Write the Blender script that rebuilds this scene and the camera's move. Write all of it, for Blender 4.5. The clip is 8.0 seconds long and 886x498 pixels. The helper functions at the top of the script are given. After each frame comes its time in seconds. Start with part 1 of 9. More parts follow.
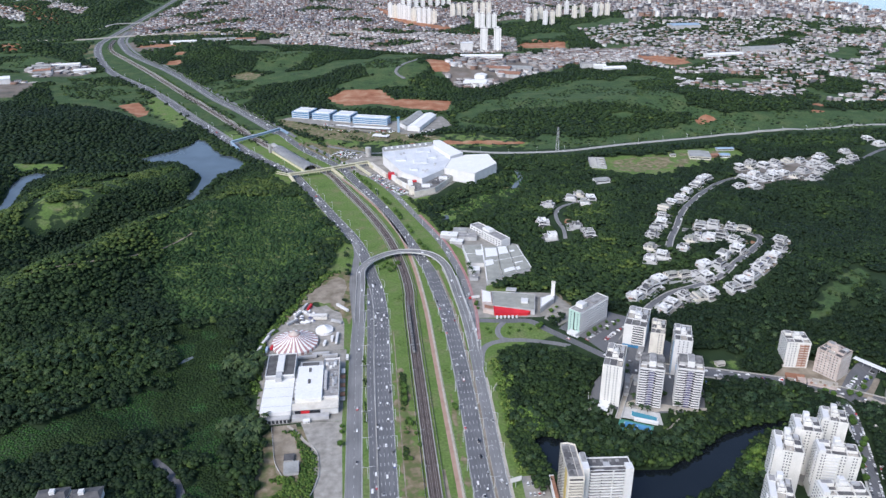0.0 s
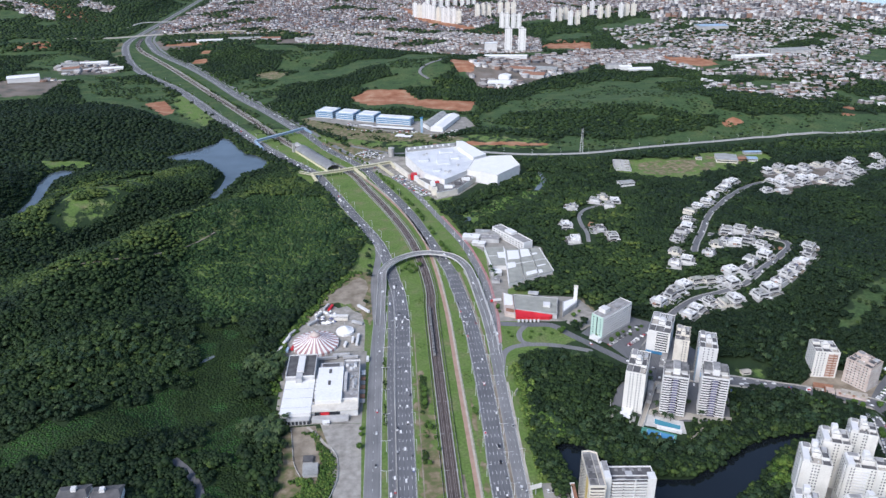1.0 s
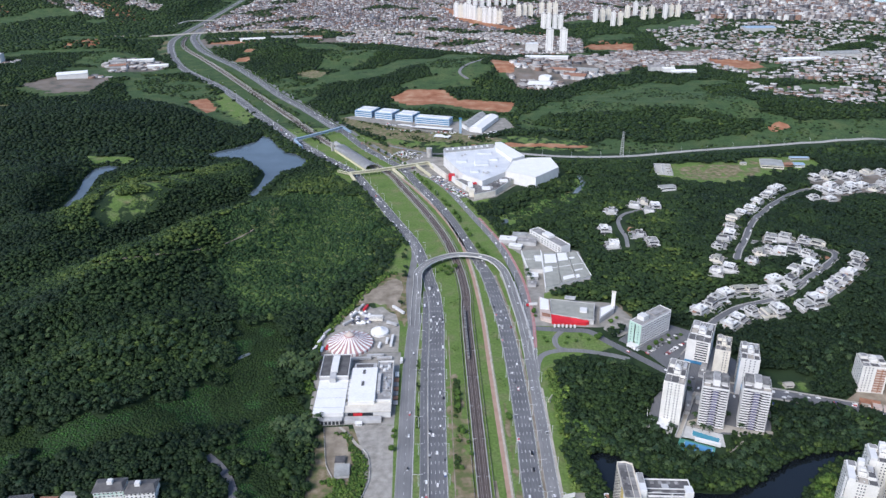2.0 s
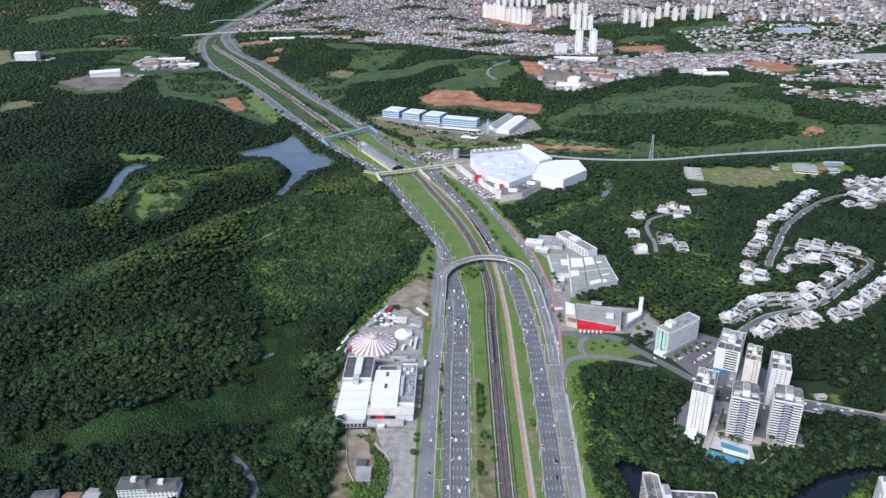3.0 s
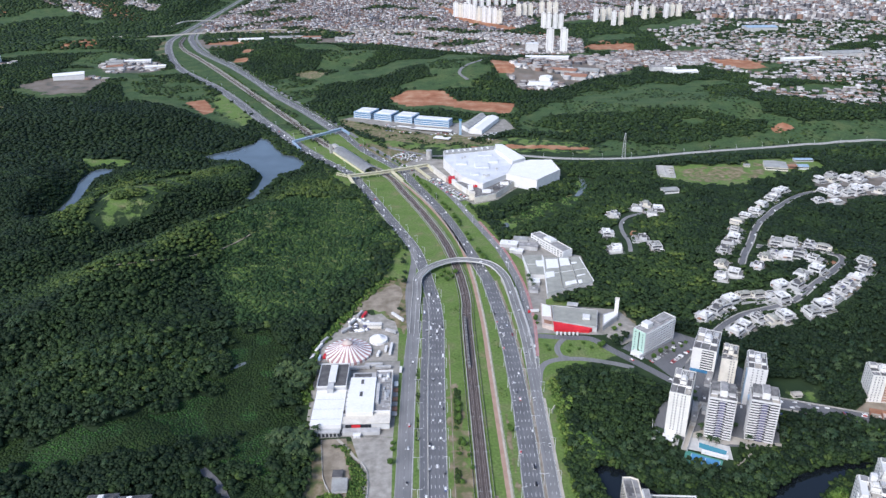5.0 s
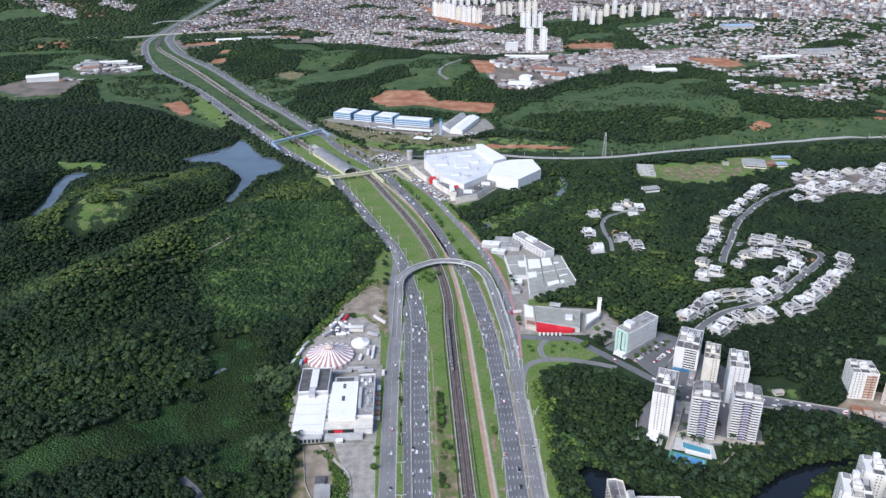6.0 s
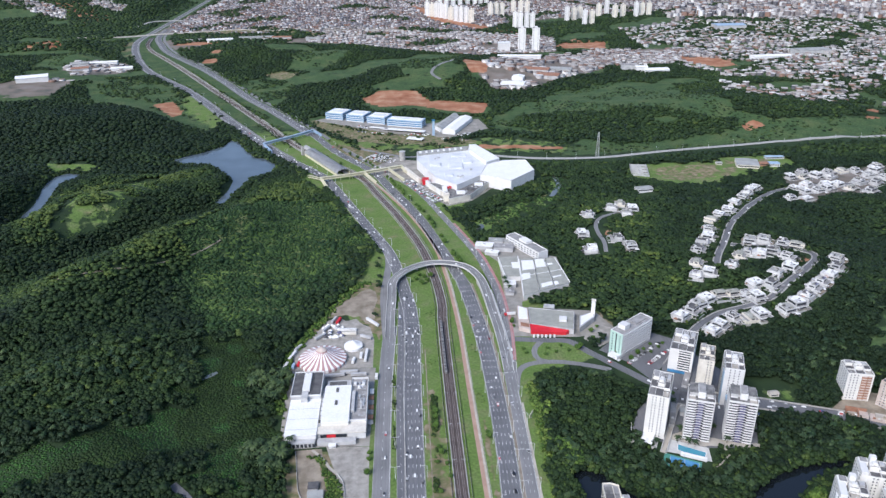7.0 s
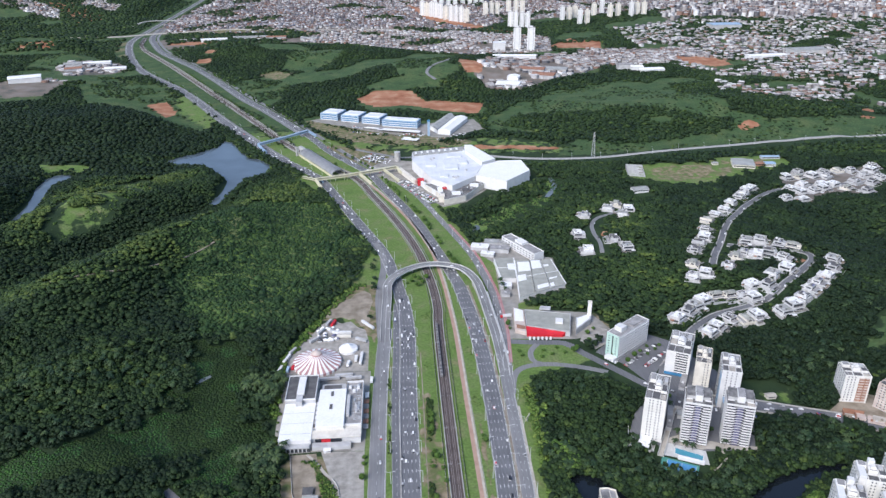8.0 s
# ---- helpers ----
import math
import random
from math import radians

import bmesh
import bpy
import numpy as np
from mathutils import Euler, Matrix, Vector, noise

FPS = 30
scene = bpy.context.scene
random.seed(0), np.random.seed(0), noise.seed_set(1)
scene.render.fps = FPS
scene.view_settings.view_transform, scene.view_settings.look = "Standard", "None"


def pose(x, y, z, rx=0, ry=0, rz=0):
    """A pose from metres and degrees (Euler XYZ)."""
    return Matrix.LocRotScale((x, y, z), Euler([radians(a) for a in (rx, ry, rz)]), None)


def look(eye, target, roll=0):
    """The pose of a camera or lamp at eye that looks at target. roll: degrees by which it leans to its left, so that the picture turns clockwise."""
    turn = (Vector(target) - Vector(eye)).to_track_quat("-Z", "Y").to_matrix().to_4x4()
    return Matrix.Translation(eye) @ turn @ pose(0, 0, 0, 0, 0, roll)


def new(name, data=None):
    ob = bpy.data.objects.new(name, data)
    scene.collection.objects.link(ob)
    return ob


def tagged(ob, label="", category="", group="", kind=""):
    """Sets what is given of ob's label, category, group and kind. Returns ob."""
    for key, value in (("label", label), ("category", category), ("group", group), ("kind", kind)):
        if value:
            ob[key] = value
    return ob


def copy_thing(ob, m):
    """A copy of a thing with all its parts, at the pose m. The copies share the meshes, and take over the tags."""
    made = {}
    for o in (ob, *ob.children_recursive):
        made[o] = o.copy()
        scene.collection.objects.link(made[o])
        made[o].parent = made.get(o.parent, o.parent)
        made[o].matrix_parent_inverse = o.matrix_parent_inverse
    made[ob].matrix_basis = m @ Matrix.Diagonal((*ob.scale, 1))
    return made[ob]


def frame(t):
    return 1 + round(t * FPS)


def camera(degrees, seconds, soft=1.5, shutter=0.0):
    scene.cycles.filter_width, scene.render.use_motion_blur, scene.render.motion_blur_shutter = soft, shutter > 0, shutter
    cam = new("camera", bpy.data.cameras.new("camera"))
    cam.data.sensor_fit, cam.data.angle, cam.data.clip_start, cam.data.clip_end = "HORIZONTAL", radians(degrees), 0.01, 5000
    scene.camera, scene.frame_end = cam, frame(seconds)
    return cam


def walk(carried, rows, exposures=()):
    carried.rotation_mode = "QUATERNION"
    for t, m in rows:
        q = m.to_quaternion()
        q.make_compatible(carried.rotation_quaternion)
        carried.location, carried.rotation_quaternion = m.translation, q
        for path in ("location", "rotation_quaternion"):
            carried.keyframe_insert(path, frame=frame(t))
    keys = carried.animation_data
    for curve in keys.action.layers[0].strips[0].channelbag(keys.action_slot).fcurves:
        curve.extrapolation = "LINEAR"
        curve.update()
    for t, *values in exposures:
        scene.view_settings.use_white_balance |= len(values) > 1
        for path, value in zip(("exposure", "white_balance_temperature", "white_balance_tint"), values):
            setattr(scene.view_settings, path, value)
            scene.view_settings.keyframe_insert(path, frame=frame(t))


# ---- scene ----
cam = camera(61.8, 8.0, soft=1.45)
PATH = [  # seconds, eye, yaw, pitch, roll
    (0.0, 0.00, 0.00, 430.00, -6.000, -24.536, -0.412),
    (0.5, 0.09, 2.85, 430.47, -5.486, -24.570, -0.415),
    (1.0, 0.03, 5.83, 430.76, -4.172, -24.559, -0.449),
    (1.5, -0.14, 8.81, 431.04, -2.779, -24.570, -0.478),
    (3.0, 0.06, 18.25, 431.15, 1.053, -24.528, -0.566),
    (3.5, -0.12, 21.20, 431.37, 1.008, -24.548, -0.592),
    (4.0, -0.18, 24.03, 431.39, 0.363, -24.575, -0.559),
    (4.5, -0.01, 27.10, 431.21, -0.318, -24.588, -0.580),
    (6.0, 0.96, 36.12, 431.06, -2.650, -24.675, -0.580),
    (6.5, 1.06, 39.27, 430.97, -3.014, -24.684, -0.562),
    (7.0, 1.18, 42.28, 431.09, -3.239, -24.716, -0.562),
    (7.5, 1.73, 45.46, 431.43, -3.445, -24.752, -0.556),
    (8.0, 1.91, 48.28, 431.56, -3.603, -24.774, -0.547),
]
walk(cam, [(t, pose(x, y, z, 90 + pitch, 0, yaw) @ pose(0, 0, 0, 0, 0, roll)) for t, x, y, z, yaw, pitch, roll in PATH], [(0.0, 0.48, 6000, 15), (1.7, 0.47, 6000, 15), (3.5, 0.56, 6000, 15), (8.0, 0.56, 6000, 15)])

# ---- sky and sun: bright, thin overcast ----
SUN_UP, SUN_FROM = 41, 220  # degrees over the horizon; compass bearing, clockwise from +y
world = bpy.data.worlds.new("sky")
scene.world = world
world.use_nodes = True
tree = world.node_tree
sky = tree.nodes.new("ShaderNodeTexSky")
sky.sky_type, sky.sun_disc = "NISHITA", False
sky.sun_elevation, sky.sun_rotation = radians(SUN_UP), radians(SUN_FROM)
sky.air_density, sky.dust_density, sky.ozone_density = 1.0, 1.0, 1.0
back = tree.nodes["Background"]
tree.links.new(sky.outputs[0], back.inputs[0])
back.inputs[1].default_value = 0.125
sun = new("sun", bpy.data.lights.new("sun", "SUN"))
sun.data.energy, sun.data.angle, sun.data.color = 2.6, radians(30), (1.0, 0.955, 0.88)
a, b = radians(SUN_UP), radians(SUN_FROM)
sun.matrix_world = look((math.sin(b) * math.cos(a) * 900, math.cos(b) * math.cos(a) * 900, math.sin(a) * 900), (0, 0, 0))

# ---- materials ----
def shader(name, rough=0.8, metal=0.0, spec=0.4):
    m = bpy.data.materials.new(name)
    m.use_nodes = True
    b = m.node_tree.nodes["Principled BSDF"]
    b.inputs["Roughness"].default_value, b.inputs["Metallic"].default_value = rough, metal
    b.inputs["Specular IOR Level"].default_value = spec
    return m, m.node_tree.nodes, m.node_tree.links, b


def grain(n, l, size, detail=4.0, flat=False):
    """Noise in world metres, 0 to 1, with features of about that size."""
    g, t = n.new("ShaderNodeNewGeometry"), n.new("ShaderNodeTexNoise")
    t.inputs["Scale"].default_value, t.inputs["Detail"].default_value = 1.0 / size, detail
    l.new(g.outputs["Position"], t.inputs["Vector"])
    return t.outputs["Fac"]


def ramp(n, l, fac, *stops, hard=False):
    r = n.new("ShaderNodeValToRGB")
    if hard:
        r.color_ramp.interpolation = "CONSTANT"
    e = r.color_ramp.elements
    while len(e) < len(stops):
        e.new(0.5)
    for q, (at, c) in zip(e, stops):
        q.position, q.color = at, (*c, 1)
    l.new(fac, r.inputs[0])
    return r.outputs[0]


def mix(n, l, fac, a, b, how="MIX"):
    m = n.new("ShaderNodeMix")
    m.data_type, m.blend_type = "RGBA", how
    for k, v in ((0, fac), (6, a), (7, b)):
        if isinstance(v, (int, float)):
            m.inputs[k].default_value = v
        elif isinstance(v, tuple):
            m.inputs[k].default_value = (*v, 1)
        else:
            l.new(v, m.inputs[k])
    return m.outputs[2]


def relief(n, l, b, fac, depth, strength=0.6):
    p = n.new("ShaderNodeBump")
    p.inputs["Strength"].default_value, p.inputs["Distance"].default_value = strength, depth
    l.new(fac, p.inputs["Height"])
    l.new(p.outputs[0], b.inputs["Normal"])


def surface(name, dark, light, coarse=9.0, fine=1.2, rough=0.8, metal=0.0, bump=0.0, spec=0.4, vary=0.0):
    """A weathered plain material: stains of the coarse size over grain of the fine size. vary: random brightness between objects."""
    m, n, l, b = shader(name, rough, metal, spec)
    c = ramp(n, l, grain(n, l, coarse), (0.3, dark), (0.7, light))
    f = ramp(n, l, grain(n, l, fine, 3), (0.25, (0.9,) * 3), (0.75, (1.06,) * 3))
    c = mix(n, l, 1.0, c, f, "MULTIPLY")
    if vary:
        o = n.new("ShaderNodeObjectInfo")
        c = mix(n, l, 1.0, c, ramp(n, l, o.outputs["Random"], (0.0, (1 - vary,) * 3), (1.0, (1 + vary,) * 3)), "MULTIPLY")
    l.new(c, b.inputs["Base Color"])
    if bump:
        relief(n, l, b, grain(n, l, fine, 5), bump)
    return m


def attribute(n, name):
    a = n.new("ShaderNodeAttribute")
    a.attribute_name = name
    return a.outputs["Fac"]


def foliage(name, stops, rough=0.6):
    """Leaves: the tint of each plant, with lighter and darker sprays and a leafy relief."""
    m, n, l, b = shader(name, rough, 0.0, 0.12)
    c = ramp(n, l, attribute(n, "tint"), *stops)
    c = mix(n, l, 1.0, c, ramp(n, l, grain(n, l, 1.1, 5), (0.32, (0.78,) * 3), (0.5, (0.96, 0.98, 0.94)), (0.68, (1.3, 1.28, 1.1))), "MULTIPLY")
    c = mix(n, l, 1.0, c, ramp(n, l, grain(n, l, 60, 3), (0.35, (0.80, 0.84, 0.86)), (0.65, (1.13, 1.13, 1.0))), "MULTIPLY")
    isle = n.new("ShaderNodeNewGeometry").outputs["Random Per Island"]
    c = mix(n, l, 1.0, c, ramp(n, l, isle, (0.0, (0.84, 0.86, 0.86)), (0.6, (1.0, 1.0, 1.0)), (1.0, (1.22, 1.2, 1.06))), "MULTIPLY")
    l.new(c, b.inputs["Base Color"])
    relief(n, l, b, grain(n, l, 1.5, 6), 0.6, 0.3)
    return m


def make_ground():
    m, n, l, b = shader("land", 0.95, 0, 0.2)
    wood = ramp(n, l, grain(n, l, 25), (0.3, (0.018, 0.034, 0.016)), (0.7, (0.032, 0.056, 0.022)))
    grass = ramp(n, l, grain(n, l, 22, 6), (0.25, (0.090, 0.150, 0.038)), (0.46, (0.120, 0.187, 0.047)), (0.6, (0.142, 0.186, 0.066)), (0.78, (0.205, 0.185, 0.092)))
    grass = mix(n, l, 1.0, grass, ramp(n, l, grain(n, l, 2.5, 5), (0.3, (0.7,) * 3), (0.7, (1.3,) * 3)), "MULTIPLY")
    soil = ramp(n, l, grain(n, l, 30, 6), (0.3, (0.24, 0.095, 0.05)), (0.5, (0.34, 0.16, 0.09)), (0.7, (0.44, 0.27, 0.17)))
    town = ramp(n, l, grain(n, l, 40, 6), (0.3, (0.10, 0.10, 0.085)), (0.5, (0.19, 0.16, 0.13)), (0.7, (0.22, 0.20, 0.18)))
    edge = grain(n, l, 18, 6)

    def cover(name):
        add = n.new("ShaderNodeMath")
        add.operation = "ADD"
        l.new(attribute(n, name), add.inputs[0])
        l.new(edge, add.inputs[1])
        return ramp(n, l, add.outputs[0], (0.92, (0, 0, 0)), (1.0, (1, 1, 1)))
    c = mix(n, l, cover("grass"), wood, grass)
    field = ramp(n, l, grain(n, l, 35, 6), (0.3, (0.040, 0.075, 0.030)), (0.5, (0.055, 0.095, 0.036)), (0.7, (0.085, 0.115, 0.045)))
    field = mix(n, l, 1.0, field, ramp(n, l, grain(n, l, 4, 5), (0.3, (0.7,) * 3), (0.7, (1.3,) * 3)), "MULTIPLY")
    c = mix(n, l, cover("field"), c, field)
    c = mix(n, l, cover("town"), c, town)
    worn = ramp(n, l, grain(n, l, 9, 6), (0.3, (0.085, 0.125, 0.04)), (0.45, (0.13, 0.14, 0.06)), (0.56, (0.21, 0.17, 0.105)), (0.72, (0.31, 0.26, 0.18)))
    c = mix(n, l, cover("worn"), c, worn)
    c = mix(n, l, cover("soil"), c, soil)
    l.new(c, b.inputs["Base Color"])
    relief(n, l, b, grain(n, l, 1.6, 6), 0.5)
    return m


def make_water(name, colour):
    m, n, l, b = shader(name, 0.08, 0.0, 0.5)
    l.new(ramp(n, l, grain(n, l, 50), (0.35, colour), (0.65, tuple(1.35 * v for v in colour))), b.inputs["Base Color"])
    relief(n, l, b, grain(n, l, 2.2, 4), 0.06, 0.25)
    return m


def make_asphalt(name, dark, light, lanes=True):
    m, n, l, b = shader(name, 0.85, 0, 0.35)
    c = ramp(n, l, grain(n, l, 28, 5), (0.3, dark), (0.7, light))
    g, s, t = n.new("ShaderNodeNewGeometry"), n.new("ShaderNodeMapping"), n.new("ShaderNodeTexNoise")
    s.inputs["Scale"].default_value = (0.75, 0.012, 1)
    t.inputs["Scale"].default_value, t.inputs["Detail"].default_value = 1.0, 3
    l.new(g.outputs["Position"], s.inputs["Vector"])
    l.new(s.outputs[0], t.inputs["Vector"])
    c = mix(n, l, 1.0, c, ramp(n, l, t.outputs["Fac"], (0.3, (0.84,) * 3), (0.7, (1.12,) * 3)), "MULTIPLY")
    c = mix(n, l, 1.0, c, ramp(n, l, grain(n, l, 1.0, 3), (0.3, (0.9,) * 3), (0.7, (1.1,) * 3)), "MULTIPLY")
    l.new(c, b.inputs["Base Color"])
    return m


def make_random(name, stops, rough=0.35, metal=0.0, islands=False, spec=0.5):
    """One of the given colours for each object, or for each island of a joined mesh."""
    m, n, l, b = shader(name, rough, metal, spec)
    f = n.new("ShaderNodeNewGeometry").outputs["Random Per Island"] if islands else n.new("ShaderNodeObjectInfo").outputs["Random"]
    c = ramp(n, l, f, *stops, hard=True)
    c = mix(n, l, 1.0, c, ramp(n, l, grain(n, l, 4.0, 4), (0.3, (0.78,) * 3), (0.7, (1.12,) * 3)), "MULTIPLY")
    l.new(c, b.inputs["Base Color"])
    return m


LAND = make_ground()
LAKE_WATER = make_water("lake_water", (0.075, 0.098, 0.115))
POND_WATER = make_water("pond_water", (0.008, 0.011, 0.014))
SEA_WATER = make_water("sea_water", (0.20, 0.28, 0.33))
POOL_WATER = make_water("pool_water", (0.065, 0.24, 0.31))
STREAM_WATER = make_water("stream_water", (0.10, 0.115, 0.11))
ASPHALT = make_asphalt("asphalt", (0.122, 0.124, 0.130), (0.172, 0.173, 0.178))
OLD_ASPHALT = make_asphalt("old_asphalt", (0.175, 0.175, 0.174), (0.245, 0.243, 0.24))
DECK = make_asphalt("concrete_deck", (0.17, 0.17, 0.17), (0.25, 0.248, 0.24))
CONCRETE = surface("concrete", (0.30, 0.29, 0.27), (0.46, 0.45, 0.42), 6, 0.8, 0.9)
PARAPET = surface("pale_parapet_concrete", (0.44, 0.435, 0.41), (0.62, 0.615, 0.585), 6, 0.8, 0.9)
EARTH_PATH = surface("beige_earth_path", (0.38, 0.335, 0.275), (0.51, 0.465, 0.39), 8, 1.2, 0.95)
YARD = surface("worn_concrete_yard", (0.195, 0.183, 0.160), (0.355, 0.338, 0.30), 14, 2.0, 0.95)
DIRT = surface("trodden_dirt", (0.17, 0.14, 0.10), (0.36, 0.31, 0.24), 12, 2.0, 0.95)
PAINT_LINE = surface("road_paint", (0.58, 0.58, 0.56), (0.80, 0.80, 0.77), 7, 0.9, 0.7)
RED_PATH = surface("faded_cycle_path", (0.345, 0.22, 0.16), (0.45, 0.30, 0.225), 10, 1.5, 0.9)
RED_PAVING = surface("red_paving", (0.34, 0.15, 0.145), (0.44, 0.25, 0.24), 10, 1.5, 0.9)
SAND_PATH = surface("pale_footpath", (0.36, 0.33, 0.28), (0.50, 0.46, 0.39), 10, 1.5, 0.9)
PALE_STEEL = surface("pale_painted_steel", (0.50, 0.51, 0.50), (0.66, 0.67, 0.66), 3, 0.5, 0.5)
PALE_YARD = surface("pale_gravel_yard", (0.235, 0.22, 0.19), (0.41, 0.385, 0.34), 7, 1.2, 0.95)
BALLAST = surface("track_ballast", (0.072, 0.056, 0.050), (0.130, 0.103, 0.090), 9, 0.7, 0.95)
RAIL = surface("worn_rail_steel", (0.34, 0.30, 0.27), (0.46, 0.42, 0.39), 6, 0.5, 0.5, 0.6)
SLEEPER = surface("concrete_sleeper", (0.12, 0.095, 0.083), (0.20, 0.16, 0.14), 6, 0.6, 0.9)
TRAIN_GREY = surface("dusty_train_roof", (0.17, 0.165, 0.16), (0.27, 0.265, 0.255), 3, 0.6, 0.6)
STEEL = surface("galvanised_steel", (0.38, 0.39, 0.39), (0.55, 0.56, 0.56), 3, 0.5, 0.5, 0.4)
WARMWHITE = surface("warm_white_render", (0.665, 0.65, 0.60), (0.75, 0.735, 0.69), 9, 0.9, 0.8, vary=0.04)
VILLA_WHITE = surface("weathered_white_render", (0.44, 0.44, 0.428), (0.67, 0.665, 0.65), 3.5, 0.7, 0.85, vary=0.16)
WHITE = surface("white_render", (0.64, 0.635, 0.615), (0.73, 0.725, 0.705), 10, 1.0, 0.8, vary=0.05)
CREAM = surface("cream_render", (0.58, 0.54, 0.46), (0.74, 0.70, 0.61), 8, 1.0, 0.85)
PINKISH = surface("unfinished_render", (0.44, 0.36, 0.31), (0.60, 0.51, 0.45), 6, 1.0, 0.9)
GREYWALL = surface("grey_render", (0.36, 0.36, 0.36), (0.52, 0.52, 0.51), 8, 1.0, 0.85)
MINT = surface("mint_green_render", (0.36, 0.52, 0.45), (0.46, 0.62, 0.54), 8, 1.0, 0.8)
WHITEROOF = surface("white_roof_sheet", (0.76, 0.755, 0.73), (0.82, 0.815, 0.79), 14, 1.5, 0.75)
PALEROOF = surface("pale_blue_white_roof", (0.55, 0.57, 0.59), (0.72, 0.735, 0.745), 22, 2, 0.7)
GREYROOF = surface("grey_roof_slab", (0.21, 0.205, 0.20), (0.38, 0.37, 0.355), 7, 1.0, 0.9)
ROOFTOP = surface("stained_rooftop_felt", (0.10, 0.098, 0.095), (0.27, 0.262, 0.25), 5, 0.9, 0.9)
DARKROOF = surface("dark_roof_felt", (0.075, 0.073, 0.075), (0.14, 0.137, 0.135), 6, 1.0, 0.9)
WARMSHEET = surface("weathered_fibre_cement", (0.27, 0.27, 0.235), (0.37, 0.37, 0.32), 9, 1.2, 0.8)
SHEETROOF = surface("weathered_roof_sheet", (0.27, 0.27, 0.25), (0.40, 0.40, 0.375), 12, 1.5, 0.6)
VAULT = surface("zinc_vault", (0.40, 0.41, 0.415), (0.53, 0.535, 0.54), 12, 1.5, 0.55, 0.15)
TILE = surface("clay_tiles", (0.25, 0.12, 0.075), (0.36, 0.20, 0.13), 6, 0.8, 0.9)
RED = surface("red_panel", (0.46, 0.015, 0.025), (0.60, 0.03, 0.04), 8, 1.0, 0.5)
BLUE = surface("blue_cladding", (0.035, 0.15, 0.29), (0.06, 0.22, 0.40), 8, 1.0, 0.5)
SKYBLUE = surface("light_blue_paint", (0.27, 0.38, 0.50), (0.37, 0.48, 0.58), 8, 1.0, 0.6)
YELLOW = surface("pale_yellow_paint", (0.56, 0.52, 0.34), (0.68, 0.64, 0.45), 8, 1.0, 0.6)
OCHRE = surface("ochre_panel", (0.42, 0.32, 0.10), (0.52, 0.40, 0.15), 8, 1.0, 0.6)
LILAC = surface("blue_grey_glazing", (0.10, 0.10, 0.16), (0.20, 0.20, 0.30), 5, 1.0, 0.25)
GLASS = surface("dark_window_glass", (0.025, 0.03, 0.036), (0.06, 0.066, 0.075), 3, 0.6, 0.15, spec=0.6)
# Base colour darkened to carry the shade of the balcony recesses.
SHADE_GLASS = surface("shade_toned_balcony_glazing", (0.018, 0.018, 0.024), (0.045, 0.044, 0.056), 3, 0.6, 0.5, spec=0.2)
TOWER_GLASS = surface("grey_window_glass", (0.055, 0.062, 0.075), (0.13, 0.14, 0.155), 3, 0.8, 0.25, spec=0.5)
TEAL = surface("teal_court_paint", (0.06, 0.22, 0.17), (0.10, 0.30, 0.23), 5, 0.8, 0.8)
COURT_BLUE = surface("blue_court_paint", (0.06, 0.22, 0.42), (0.10, 0.30, 0.52), 5, 0.8, 0.8)
BRIGHT_LEAF_PLAIN = surface("clipped_hedge", (0.03, 0.065, 0.02), (0.06, 0.11, 0.035), 1.5, 0.5, 0.8, bump=0.3)
RUBBER = surface("tyre_rubber", (0.02, 0.02, 0.02), (0.035, 0.035, 0.035), 1, 0.2, 0.9)
CANVAS = surface("white_canvas", (0.74, 0.73, 0.71), (0.86, 0.85, 0.83), 5, 0.8, 0.8)
CANVAS_RED = surface("faded_red_canvas", (0.36, 0.20, 0.19), (0.46, 0.28, 0.26), 5, 0.8, 0.8)
BARK = surface("bark", (0.07, 0.055, 0.04), (0.15, 0.12, 0.09), 2, 0.3, 0.95)
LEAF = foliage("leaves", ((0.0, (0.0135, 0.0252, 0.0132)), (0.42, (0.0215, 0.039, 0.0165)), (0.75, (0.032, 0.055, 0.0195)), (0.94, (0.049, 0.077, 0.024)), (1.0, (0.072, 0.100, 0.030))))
SCRUB_LEAF = foliage("scrub_leaves", ((0.0, (0.017, 0.035, 0.016)), (0.6, (0.030, 0.060, 0.025)), (1.0, (0.048, 0.084, 0.032))))
PALM_LEAF = foliage("palm_fronds", ((0.0, (0.022, 0.042, 0.024)), (0.6, (0.038, 0.064, 0.032)), (1.0, (0.065, 0.094, 0.042))), 0.45)
BRIGHT_LEAF = foliage("bright_leaves", ((0.0, (0.036, 0.070, 0.019)), (0.5, (0.064, 0.112, 0.028)), (0.85, (0.100, 0.152, 0.038)), (1.0, (0.135, 0.182, 0.050))))
REED = foliage("reeds", ((0.0, (0.018, 0.033, 0.012)), (0.5, (0.026, 0.046, 0.015)), (0.7, (0.028, 0.060, 0.018)), (1.0, (0.036, 0.088, 0.027))))
CAR_COLOURS = ((0.0, (0.78, 0.78, 0.77)), (0.46, (0.42, 0.43, 0.44)), (0.64, (0.025, 0.025, 0.028)), (0.80, (0.16, 0.165, 0.17)), (0.92, (0.42, 0.03, 0.035)), (0.97, (0.06, 0.10, 0.25)))
CAR_PAINT = make_random("car_paint", CAR_COLOURS, 0.3)
FAR_CAR_PAINT = make_random("distant_car_paint", CAR_COLOURS, 0.3, 0, True)
